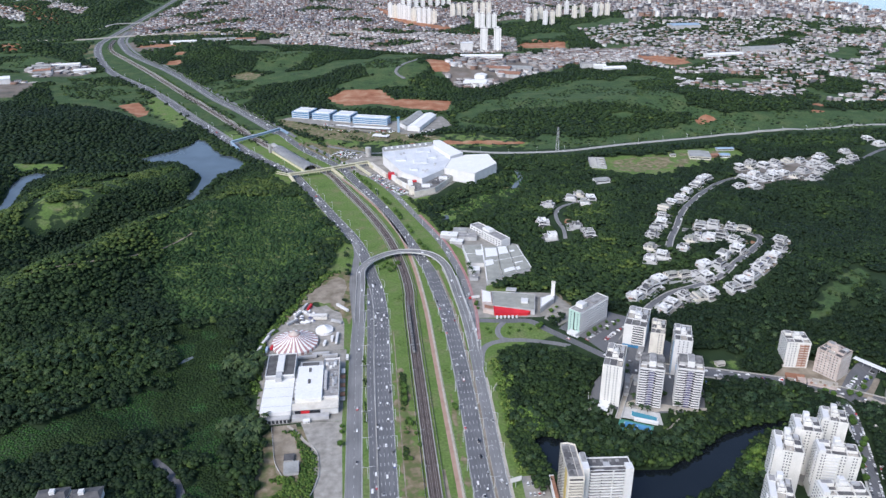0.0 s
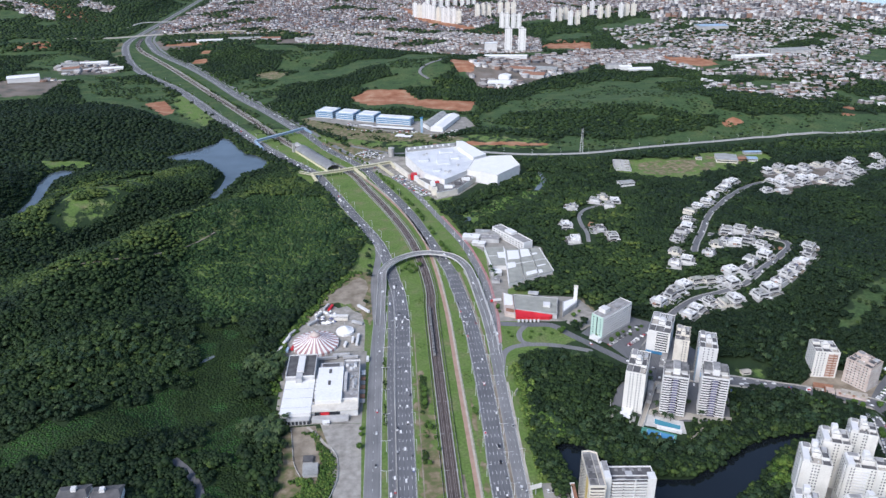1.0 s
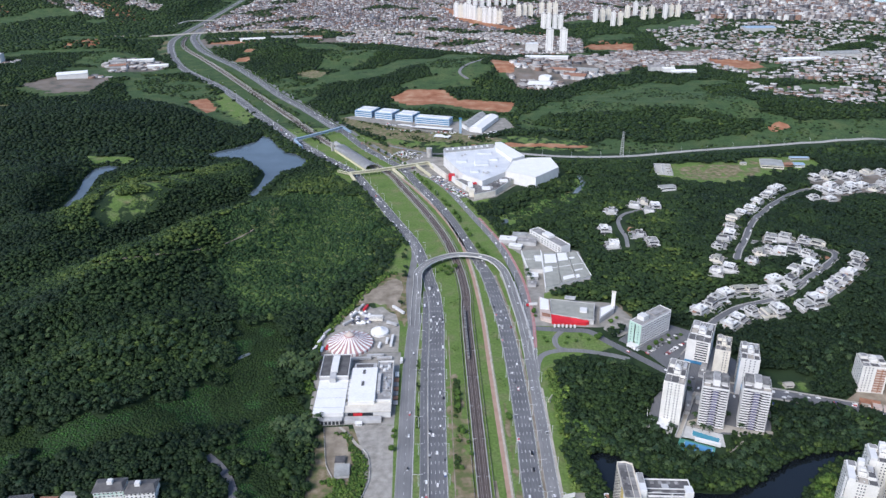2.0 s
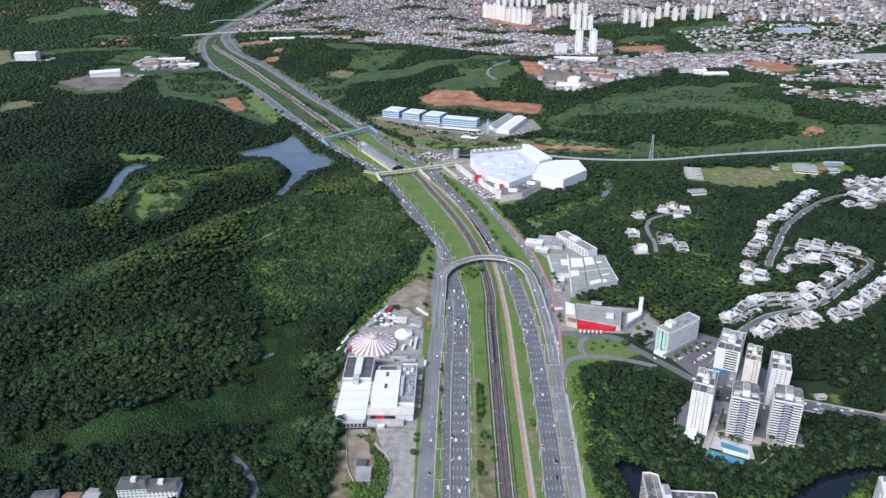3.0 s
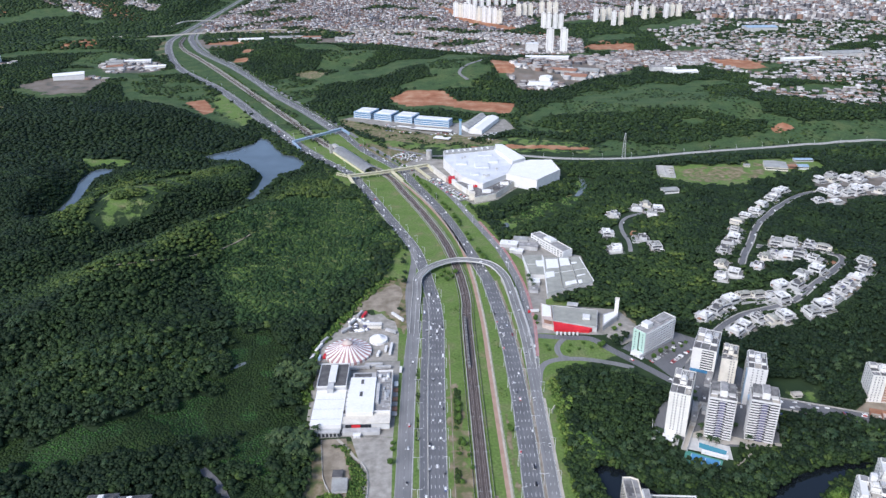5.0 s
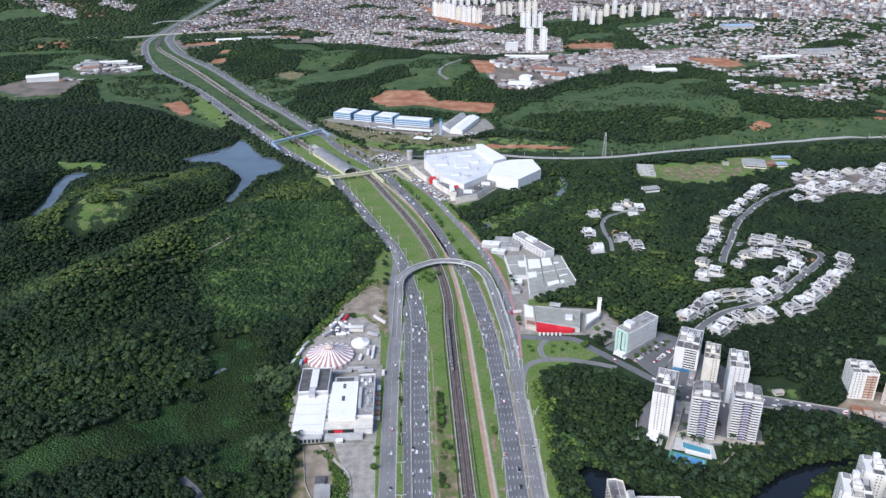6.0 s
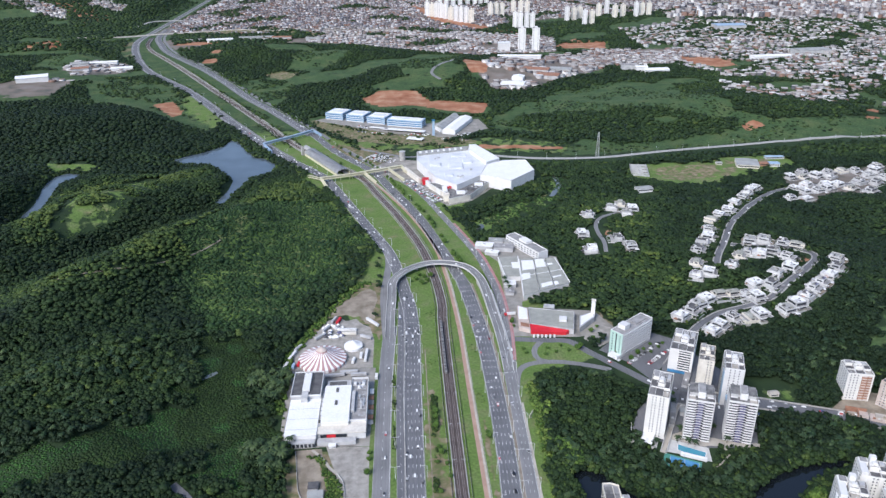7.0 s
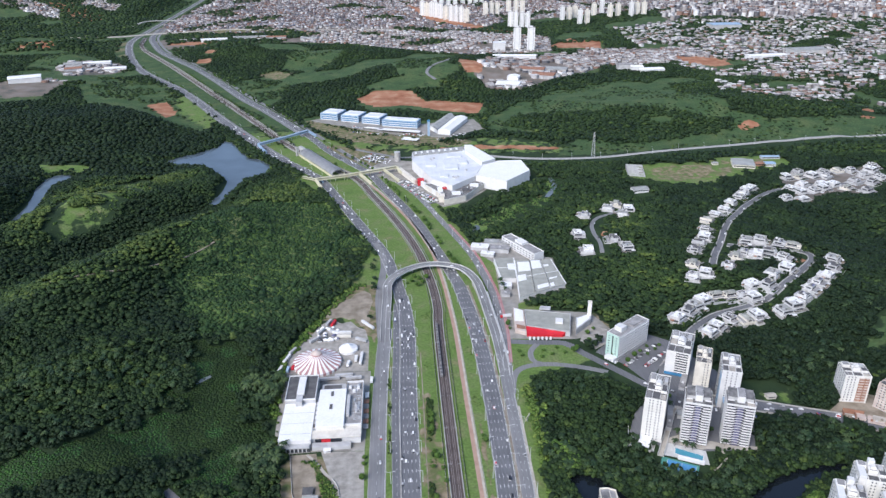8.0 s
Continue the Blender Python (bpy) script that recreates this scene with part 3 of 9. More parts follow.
SEA = [(1760, 4700), (2130, 3990), (2235, 3750), (2295, 3445), (2275, 3110), (2420, 2880), (5600, 2300), (5600, 5600), (1700, 5600)]


def soft_inside(x, y, ring, blur):
    away = seg_distance(x, y, ring + ring[:1])
    return smooth(np.where(inside(x, y, ring), away, -away), -blur, blur)


def covered(x, y, rings, blur):
    m = np.zeros(np.shape(x))
    for r in rings:
        m = np.maximum(m, soft_inside(x, y, r, blur))
    return m


def steps(*runs):
    """Grid lines: runs of (start, end, spacing)."""
    out = []
    for a, b, s in runs:
        out.extend(np.arange(a, b, s))
    return np.array(out + [runs[-1][1]], float)


def road_distance(x, y):
    return np.minimum(seg_distance(x, y, METRO_LINE), np.minimum(seg_distance(x, y, LEFT_FAR), seg_distance(x, y, RIGHT_FAR)))


def build_ground():
    xs = steps((-6000, -2000, 250), (-2000, -800, 40), (-800, -300, 14), (-300, 400, 9), (400, 900, 14), (900, 2400, 40), (2400, 6000, 250))
    ys = steps((-1500, 300, 150), (300, 1000, 9), (1000, 1800, 14), (1800, 2800, 25), (2800, 4600, 50), (4600, 7000, 200))
    gx, gy = np.meshgrid(xs, ys)
    gz = height(gx, gy)
    gz = np.where(inside(gx, gy, SEA), -3.0, gz)
    me = bpy.data.meshes.new("ground")
    nx, ny = len(xs), len(ys)
    i = np.arange(nx * ny).reshape(ny, nx)
    quads = np.stack([i[:-1, :-1], i[:-1, 1:], i[1:, 1:], i[1:, :-1]], -1).reshape(-1, 4)
    me.vertices.add(nx * ny)
    me.vertices.foreach_set("co", np.stack([gx, gy, gz], -1).astype(np.float32).ravel())
    me.loops.add(quads.size)
    me.loops.foreach_set("vertex_index", quads.astype(np.int32).ravel())
    me.polygons.add(len(quads))
    me.polygons.foreach_set("loop_start", np.arange(0, quads.size, 4, dtype=np.int32))
    me.polygons.foreach_set("use_smooth", np.ones(len(quads), bool))
    me.update(calc_edges=True)
    lush = [q for k, q in MEADOWS.items() if k not in PATCHY and k != "marsh"]
    grass = np.maximum(np.maximum(covered(gx, gy, lush, 12), 0.47 * covered(gx, gy, [MEADOWS[k] for k in PATCHY], 14)), (1 - smooth(road_distance(gx, gy), 75, 95)) * (1 - 0.62 * smooth(gy, 1430, 1650)))
    grass = np.maximum(grass, 0.5 * soft_inside(gx, gy, SCRUB, 30))
    soil = covered(gx, gy, SOILS, 8) * 0.95
    field = np.maximum(0.75 * covered(gx, gy, [MEADOWS[k] for k in DULL], 14), 0.6 * smooth(gy, 1450, 1700)) * (1 - 0.6 * soft_inside(gx, gy, MEADOWS["roadside_grass"], 20))
    worn = np.maximum(np.maximum(covered(gx, gy, WORN[2:] + FAR_BARE, 7) * 0.9, covered(gx, gy, WORN[:2], 7) * 0.52), 0.6 * covered(gx, gy, [[(12, 300), (36, 300), (35, 560), (28, 650), (14, 650)], [(66, 300), (74, 300), (75, 600), (66, 600)]], 6))
    town = covered(gx, gy, TOWNS[:4] + TOWNS[5:] + PAVED + [COAST], 30)
    for name, v in (("grass", grass), ("field", field), ("soil", soil), ("worn", worn), ("town", town)):
        me.attributes.new(name, "FLOAT", "POINT").data.foreach_set("value", v.astype(np.float32).ravel())
    me.materials.append(LAND)
    tagged(new("ground", me), "rolling green land with grass, woodland floor and red earth", "ground", "", "structure")


build_ground()


def sheet(name, ring, z, material, label, category):
    bm = bmesh.new()
    line = spline([*ring, ring[0]], 6.0)[:-1]
    f = bm.faces.new([bm.verts.new((p[0], p[1], z)) for p in line])
    bmesh.ops.triangulate(bm, faces=[f])
    bmesh.ops.recalc_face_normals(bm, faces=bm.faces)
    if sum(f.normal.z for f in bm.faces) < 0:
        bmesh.ops.reverse_faces(bm, faces=bm.faces)
    return structure(name, bm, material, label, category)


def grown(ring, by):
    cx, cy = sum(p[0] for p in ring) / len(ring), sum(p[1] for p in ring) / len(ring)
    return [(x + by * (x - cx) / math.hypot(x - cx, y - cy), y + by * (y - cy) / math.hypot(x - cx, y - cy)) for x, y in ring]


sheet("water_lake", LAKE, -1.2, LAKE_WATER, "still grey-blue lake between wooded banks", "lake")
sheet("water_creek", CREEK, -1.2, LAKE_WATER, "narrow still creek winding through dark trees", "creek")
sheet("water_pond", POND, -1.2, POND_WATER, "dark still pond mirroring trees and sky", "pond")
def puddle(name, ring, label):
    line = spline([*ring, ring[0]], 3.0)[:-1]
    bm = bmesh.new()
    top = max(float(height(p[0], p[1])) for p in line) + 0.25
    f = bm.faces.new([bm.verts.new((p[0], p[1], top)) for p in line])
    bmesh.ops.triangulate(bm, faces=[f])
    structure(name, bm, STREAM_WATER, label, "water")


puddle("water_stream_1", [(240, 1170), (250, 1192), (262, 1222), (264, 1262), (270, 1262), (271, 1222), (258, 1188), (247, 1168)], "pale little stream in low reeds")
puddle("water_stream_2", [(103, 1042), (116, 1062), (120, 1050), (107, 1030)], "pale little stream in low reeds")
puddle("water_pool_1", [(-220, 702), (-215, 704), (-213, 696), (-218, 692)], "small pool in the green marsh")
puddle("water_pool_2", [(-206, 672), (-203, 680), (-194, 687), (-192, 684), (-200, 676)], "small pool in the green marsh")
puddle("water_ditch", [(-126, 512), (-120, 512), (-112, 470), (-106, 430), (-112, 430), (-118, 470)], "narrow dark ditch beside the plot")
bm = bmesh.new()
bm.faces.new([bm.verts.new((x, y, -0.8)) for x, y in SEA])
structure("water_sea", bm, SEA_WATER, "pale grey-blue sea behind the city", "sea")

# ---- the highway ----
L0 = spline([(-26, 240), (-25, 480), (-23.5, 630), (-21, 712), (-18, 770)])
L0_OUT = spline([(-22, 740), (-25, 800), (-26.5, 850), (-23, 900), (-21, 936), (-24, 975), (-34, 1010)])
L1 = spline([(-8.5, 240), (-8, 480), (-8.3, 630), (-6.5, 711), (-6, 770), (-5, 830)])
L2 = spline([(2.5, 240), (3, 480), (4.3, 630), (5.8, 711), (6.5, 760), (4, 815), (0, 848)])
L_FAR = spline(LEFT_FAR)
R1 = spline([(79, 240), (80.5, 470), (83, 540), (85, 620), (85, 700), (83, 760), (79.5, 810), (74, 870)])
R_FAR = spline([(74, 870), *RIGHT_FAR[2:]])
R2 = spline([(92, 240), (97, 470), (99.5, 540), (102, 620), (103.6, 680), (104, 712)])
R2_SIDE = spline([(105, 650), (109, 700), (112.5, 750), (114, 800), (113, 850), (107, 903), (97, 965), (70, 1065), (32, 1195), (-8, 1280), (-60, 1370), (-115, 1470)])
R2_FAR = offset_line(R_FAR, 17)[int(0.28 * len(R_FAR)):]
METRO = spline(METRO_LINE)
CYCLE = spline([(61.5, 240), (60.5, 470), (59.5, 620), (59.3, 720), (59, 760), (57, 817), (53, 889), (42, 985), (14, 1095), (-20, 1190), (-50, 1262)])

structure("road_service_west", ribbon(L0, -7, 7, 0.05, 0.3), OLD_ASPHALT, "worn grey asphalt service road with oil stains", "road")
structure("road_slip_west", ribbon(L0_OUT, -4.5, 4.5, 0.06, 0.3), OLD_ASPHALT, "grey asphalt slip road curving past the ramp", "road")
structure("road_marginal_west", ribbon(L1, -3.6, 3.6, 0.05, 0.3), ASPHALT, "narrow asphalt side carriageway with light traffic", "road")
structure("road_main_west", ribbon(L2, -8.3, 8.3, 0.06, 0.3), ASPHALT, "five-lane dark asphalt carriageway with dashed white lines", "road")
structure("road_main_west_far", ribbon(L_FAR, -7.6, 7.6, 0.05, 0.3), ASPHALT, "dark asphalt carriageway bending away to the hills", "road")
cut = next(i for i, p in enumerate(L_FAR) if p[1] > 1400)
structure("road_lay_west_far", ribbon(L_FAR[cut:], -12.5, -7.9, 0.05, 0.3), OLD_ASPHALT, "grey hard shoulder of the far carriageway", "road")
structure("road_inner_west_far", ribbon(L_FAR[cut:], 7.9, 13, 0.05, 0.3), OLD_ASPHALT, "grey inner lane of the far carriageway", "road")
structure("road_main_east", ribbon(R1, -8.3, 8.3, 0.06, 0.3), ASPHALT, "five-lane dark asphalt carriageway with dashed white lines", "road")
structure("road_main_east_far", ribbon(R_FAR, -7.6, 7.6, 0.05, 0.3), ASPHALT, "dark asphalt carriageway bending away to the hills", "road")
structure("road_marginal_east", ribbon(R2, -5.2, 5.2, 0.045, 0.3), OLD_ASPHALT, "side carriageway of patched grey asphalt", "road")
structure("road_side_east", ribbon(R2_SIDE, -4.6, 4.6, 0.04, 0.3), OLD_ASPHALT, "narrow side road past the depot", "road")
structure("road_marginal_east_far", ribbon(R2_FAR, -4.5, 4.5, 0.05, 0.3), OLD_ASPHALT, "grey side road running beside the far highway", "road")
structure("road_inner_east_far", ribbon(R_FAR[int(0.3 * len(R_FAR)):], -15, -7.9, 0.05, 0.3), OLD_ASPHALT, "grey inner lanes of the far carriageway", "road")
structure("pavement_cycle_path", ribbon(CYCLE, -1.7, 1.9, 0.05, 0.2), RED_PATH, "faded red cycle path along the tracks", "cycle path")
structure("pavement_footpath", ribbon(CYCLE, 1.9, 3.9, 0.05, 0.2), EARTH_PATH, "beige earth footpath beside the cycle path", "footpath")
TRODDEN = spline([(17, 300), (17.5, 520), (18.5, 640), (19, 720)])
structure("pavement_worn_path", ribbon(TRODDEN, -0.5, 0.5, 0.04, 0.1), DIRT, "thin trodden dirt path through the median grass", "footpath")
structure("pavement_east_verge", ribbon(spline([(112.6, 694), (114.6, 715), (118, 752), (119.6, 800), (118.8, 850), (113, 908), (103, 969), (76, 1069)]), -1.8, 1.8, 0.14, 0.3), RED_PAVING, "reddish paved footway beside the side road", "footway")
structure("pavement_east_walk", ribbon(spline([(99, 300), (104, 480), (106.5, 560), (108.5, 620)]), -1.2, 1.2, 0.05, 0.2), SAND_PATH, "narrow pale footway at the road's edge", "footway")


def kerb(name, line, off, wide=0.35, tall=0.18, material=CONCRETE):
    structure(name, ribbon(line, off - wide / 2, off + wide / 2, tall, tall + 0.2), material, "pale concrete kerb along the carriageway", "kerb")


for k, (line, off) in enumerate(((L0, -7.2), (L0, 7.2), (L1, -3.8), (L2, -8.6), (L2, 8.6), (R1, -8.6), (R1, 8.6), (R2, -5.4), (R2, 5.4), (R2_SIDE, 4.75), (L_FAR, -7.8), (L_FAR, 7.8), (R_FAR, -7.8), (R_FAR, 7.8), (CYCLE, 4.5))):
    kerb("kerb_%d" % (k + 1), line, off)


def dashes(name, line, offsets, length, gap, first, last, wide=0.15, lift=0.09):
    bm = bmesh.new()
    for off in offsets:
        for p, d in along(offset_line(line, off), first, last, length + gap):
            n = Vector((d[1], -d[0])) * wide
            v = [(p + n * s + d * t) for s, t in ((-1, 0), (1, 0), (1, length), (-1, length))]
            bm.faces.new([bm.verts.new((q[0], q[1], lift)) for q in v])
    return structure(name, bm, PAINT_LINE, "worn white dashed lane lines on asphalt", "road marking", "stuff")


LANES = [-5.1, -1.75, 1.6, 4.95]
dashes("lane_dashes_west", L2, LANES, 4, 8, 80, 640)
dashes("lane_dashes_east", R1, LANES, 4, 8, 80, 640)
dashes("lane_dashes_side", L1, [0.0], 3, 7, 80, 560, 0.12)
dashes("lane_dashes_side_east", R2, [-1.7, 1.7], 3, 7, 80, 460, 0.12)
dashes("lane_dashes_side_lane", R2_SIDE, [0.0], 3, 7, 20, 800, 0.1)
dashes("lane_dashes_service", L0, [0.0], 3, 9, 80, 520, 0.12)
dashes("lane_dashes_west_far", L_FAR, [-3.4, 0, 3.4], 4, 8, 10, 1500, 0.14)
dashes("lane_dashes_east_far", R_FAR, [-3.4, 0, 3.4], 4, 8, 10, 1500, 0.14)
for k, (line, off, mat) in enumerate(((L2, -7.9, PAINT_LINE), (L2, 7.9, PAINT_LINE), (R1, -7.9, PAINT_LINE), (R1, 7.9, PAINT_LINE), (L1, 3.3, PAINT_LINE), (L0, 6.6, PAINT_LINE), (R2, 4.8, PAINT_LINE), (L_FAR, 7.2, PAINT_LINE), (L_FAR, -7.2, PAINT_LINE), (R_FAR, -7.2, PAINT_LINE))):
    structure("edge_line_%d" % (k + 1), ribbon(line, off - 0.12, off + 0.12, 0.09), mat, "continuous white edge line on asphalt", "road marking")
structure("barrier_west", ribbon(spline([(-4.9, 300), (-4.6, 480), (-4.3, 630), (-3, 711), (-2.4, 760)]), -0.35, 0.35, 0.85, 1.0), CONCRETE, "low concrete barrier between carriageways", "barrier")

# ---- the flyover ----
FLY = spline([(-19, 745, 0.2), (-18, 800, 1.6), (-16.5, 838, 3.8), (-15.8, 868, 5.6), (-7.5, 889, 6.6), (8, 907, 6.9), (29, 919, 7.0), (50, 920.5, 7.0), (70.5, 913, 7.0), (84.5, 899, 6.8), (95, 871, 6.2), (99, 836, 5.0), (101.5, 790, 3.2), (103.5, 755, 1.7), (104.2, 715, 0.5), (104, 690, 0.06), (103.6, 676, 0.0)], 5.0)
structure("flyover_deck", ribbon(FLY, -4.9, 4.9, 0.05, 1.1), DECK, "curved pale concrete flyover deck crossing the highway", "flyover")
structure("flyover_parapet_1", ribbon(FLY, -5.4, -4.9, 0.95, 1.9), PARAPET, "pale concrete flyover parapet", "parapet")
structure("flyover_parapet_2", ribbon(FLY, 4.9, 5.4, 0.95, 1.9), PARAPET, "pale concrete flyover parapet", "parapet")
for k, run in enumerate((FLY[:21], FLY[-40:])):
    for side in (-1, 1):
        structure("ramp_wall_%d" % (2 * k + (side > 0) + 1), ribbon(run, side * 5.1 - 0.15, side * 5.1 + 0.15, 0.0, 6.0), CONCRETE, "concrete retaining wall of the ramp", "wall")
structure("ramp_apron", ribbon(FLY[-34:], -7.3, -5.4, -0.02, 0.4), PARAPET, "pale concrete apron beside the ramp", "apron")
structure("flyover_line", ribbon(FLY, -0.12, 0.12, 0.09), PAINT_LINE, "faded white centre line on the flyover", "road marking")
for p, d in along([Vector(q) for q in FLY], 60, 300, 24):
    if p[2] > 2.4:
        t = thing("flyover_pier", p[0], p[1], math.degrees(math.atan2(d[1], d[0])), 0, "round concrete flyover pier with crossbeam", "pier", "flyover piers")
        bm = bmesh.new()
        rod(bm, (0, 0, -0.5), (0, 0, p[2] - 1.7), 0.7, 10)
        part("column", bm, CONCRETE, t)
        part("crossbeam", box(-0.6, 0.6, -3.6, 3.6, p[2] - 1.75, p[2] - 1.04), CONCRETE, t)

# ---- the metro ----
structure("trackbed", ribbon(METRO, -4.9, 4.9, 0.10, 0.4), BALLAST, "brown ballasted bed of a double railway track", "trackbed")
for k, off in enumerate((-2.9, -1.35, 1.35, 2.9)):
    structure("rail_%d" % (k + 1), ribbon(METRO, off - 0.12, off + 0.12, 0.42, 0.2), RAIL, "worn steel rail on sleepers", "rail")
bm = bmesh.new()
for off in (-2.12, 2.12):
    for p, d in along(offset_line(METRO, off), 150, 1100, 1.5):
        n = Vector((d[1], -d[0]))
        v = [p + n * s * 1.2 + d * q * 0.28 for s, q in ((-1, -1), (1, -1), (1, 1), (-1, 1))]
        bm.faces.new([bm.verts.new((q[0], q[1], 0.17)) for q in v])
structure("sleepers", bm, SLEEPER, "rows of grey-brown railway sleepers", "sleepers", "stuff")
for k, off in enumerate((-5.4, 5.4)):
    structure("track_wall_%d" % (k + 1), ribbon(METRO, off - 0.4, off + 0.4, 1.1, 1.3), CONCRETE, "low pale concrete wall along the railway", "wall")
structure("track_fence_west", ribbon(offset_line(METRO, 0), -8.3, -8.2, 1.6, 1.7), GREYROOF, "thin dark mesh fence beside the railway", "fence")
structure("track_fence_east", ribbon(offset_line(METRO, 0), 8.2, 8.3, 1.6, 1.7), GREYROOF, "thin dark mesh fence beside the railway", "fence")


def catenary():
    t = thing("catenary_mast", 0, 0, 0, 0, "grey steel overhead-line mast beside the tracks", "mast", "overhead-line masts")
    bm = bmesh.new()
    rod(bm, (0, 0, 0), (0, 0, 7.5), 0.2, 6, 0.14)
    part("pole", bm, STEEL, t)
    bm = bmesh.new()
    rod(bm, (0, 0, 6.6), (3.0, 0, 7.0), 0.10, 5)
    rod(bm, (0, 0, 7.3), (3.0, 0, 7.0), 0.07, 5)
    part("bracket", bm, STEEL, t)
    return t


base = catenary()
spots = along(METRO, 190, 1650, 48)
for side in (-1, 1):
    for p, d in spots:
        q = p + Vector((d[1], -d[0])) * 5.4 * side
        m = pose(q[0], q[1], 0, 0, 0, math.degrees(math.atan2(d[1], d[0])) - 90 + (180 if side > 0 else 0))
        if base:
            base.matrix_world, base = m, None
            first_mast = bpy.data.objects["catenary_mast"]
        else:
            copy_thing(first_mast, m)


def train(first, coaches=5):
    t = thing("metro_train", 38.8, 676, 0, 0.5, "grey five-coach metro train on the ballasted track", "train")
    for k in range(coaches):
        p, d = along(offset_line(METRO, -2.12), first + 20.6 * k, first + 20.6 * k + 0.1, 5)[0]
        m = pose(p[0], p[1], 0, 0, 0, math.degrees(math.atan2(d[1], d[0])))
        body = part("coach", box(-10, 10, -1.4, 1.4, 0.9, 3.9, 0.2), TRAIN_GREY, t)
        body.matrix_basis = pose(38.8, 676, 0.5).inverted() @ m
        part("window_band", box(-9.4, 9.4, -1.43, 1.43, 2.1, 3.0), GLASS, body, "dark window band")
        part("underframe", box(-9.6, 9.6, -1.1, 1.1, 0.45, 0.89), DARKROOF, body)
        for q in (-6, 0, 6):
            part("roof_unit", box(q - 1.6, q + 1.6, -0.9, 0.9, 3.9, 4.3, 0.05), DARKROOF, body, "grey rooftop cooling unit")


train(432)

# ---- other roads ----
structure("road_hill_1", ribbon(spline([(268, 672), (318, 735), (350, 763), (373, 774), (401, 779), (430, 786), (465, 812), (502, 845), (527, 870), (530, 890), (505, 905), (470, 915), (441, 930)]), -3.2, 3.2, 0.7, 1.5), ASPHALT, "narrow asphalt street of a hillside estate", "road")
structure("road_hill_2", ribbon(spline([(398, 872), (412, 900), (441, 948), (470, 999), (509, 1047), (567, 1111), (618, 1150), (700, 1168), (805, 1190), (900, 1230), (1010, 1300)]), -3.4, 3.4, 0.7, 1.5), ASPHALT, "asphalt street winding between white houses", "road")
structure("road_hill_3", ribbon(spline([(330, 1085), (300, 1065), (285, 1040), (279, 1005), (280, 975), (274, 940)]), -2.8, 2.8, 0.7, 1.5), OLD_ASPHALT, "short cul-de-sac between houses", "road")
HILL_STREETS = [spline([(268, 672), (318, 735), (350, 763), (373, 774), (401, 779), (430, 786), (465, 812), (502, 845), (527, 870), (530, 890), (505, 905), (470, 915), (441, 930)]), spline([(398, 872), (412, 900), (441, 948), (470, 999), (509, 1047), (567, 1111), (618, 1150), (700, 1168), (805, 1190)])]
for k, line in enumerate(HILL_STREETS):
    for j, (a, b) in enumerate(((-5.0, -3.5), (3.5, 5.0))):
        structure("pavement_hill_%d" % (2 * k + j + 1), ribbon(line, a, b, 0.75, 1.5), CONCRETE, "pale footway along the hillside street", "footway")
structure("road_secondary", ribbon(spline([(150, 1405), (260, 1372), (382, 1368), (508, 1395), (658, 1420), (811, 1438), (944, 1450), (1100, 1455), (1500, 1440)]), -4.8, 4.8, 0.6, 1.6), CONCRETE, "pale straight road crossing the meadows", "road")
structure("road_access", ribbon(spline([(110, 736), (148, 730), (176, 726), (191, 706), (207, 686), (226, 662), (245, 640), (283, 616), (331, 602), (359, 591), (400, 577), (440, 560), (470, 535)]), -4.5, 4.5, 0.1, 0.5), ASPHALT, "two-lane asphalt access street", "road")
structure("road_access_ramp", ribbon(spline([(106, 640), (111, 666), (119, 680), (135, 687), (161, 686), (192, 676), (208, 668)]), -3.5, 3.5, 0.14, 0.5), OLD_ASPHALT, "curved grey slip road round a green island", "road")
structure("road_access_loop", ribbon(spline([(146, 727), (138, 716), (135, 704), (138, 692), (148, 687)]), -3, 3, 0.16, 0.5), OLD_ASPHALT, "short curved asphalt loop", "road")
structure("road_south_lane", ribbon(spline([(-158, 400), (-160, 455), (-165, 485), (-178, 508), (-196, 526)]), -3.5, 3.5, 0.6, 1.0), ASPHALT, "narrow lane vanishing under trees", "road")
TOWER_STREET = spline([(368, 360), (394, 419), (404, 441), (415, 465), (426, 492), (436, 518), (440, 540)])
structure("pavement_plaza", prism([(405, 420), (432, 468), (446, 500), (452, 530), (470, 545), (500, 505), (440, 420)], -0.3, 0.32), SAND_PATH, "pale paved plaza beside the street", "plaza")
structure("pavement_tower_street", ribbon(TOWER_STREET, -7.2, -5.2, 0.4, 1.0), PARAPET, "pale footway along the tower street", "footway")
structure("road_tower_street", ribbon(TOWER_STREET, -5, 5, 0.36, 1.0), ASPHALT, "street lined with parked cars beside towers", "road")
structure("road_valley", ribbon(spline([(-1206, 2971), (-1031, 2977), (-881, 3043), (-630, 3086), (-361, 3052), (100, 2990)]), -12, 12, 1.5, 3), SAND_PATH, "pale distant road crossing the valley", "road")
structure("road_viaduct", ribbon(spline([(-1060, 3230, 2), (-1030, 3330, 9), (-960, 3352, 10), (-884, 3345, 10), (-670, 3310, 6), (-500, 3280, 3)]), -6, 6, 0.0, 2.0), CONCRETE, "pale distant viaduct over the highway", "viaduct")
structure("road_station", ribbon(spline([(-90, 1470), (-20, 1420), (20, 1400), (90, 1418), (150, 1405)]), -4, 4, 0.1, 0.4), OLD_ASPHALT, "grey road curving round the station car park", "road")

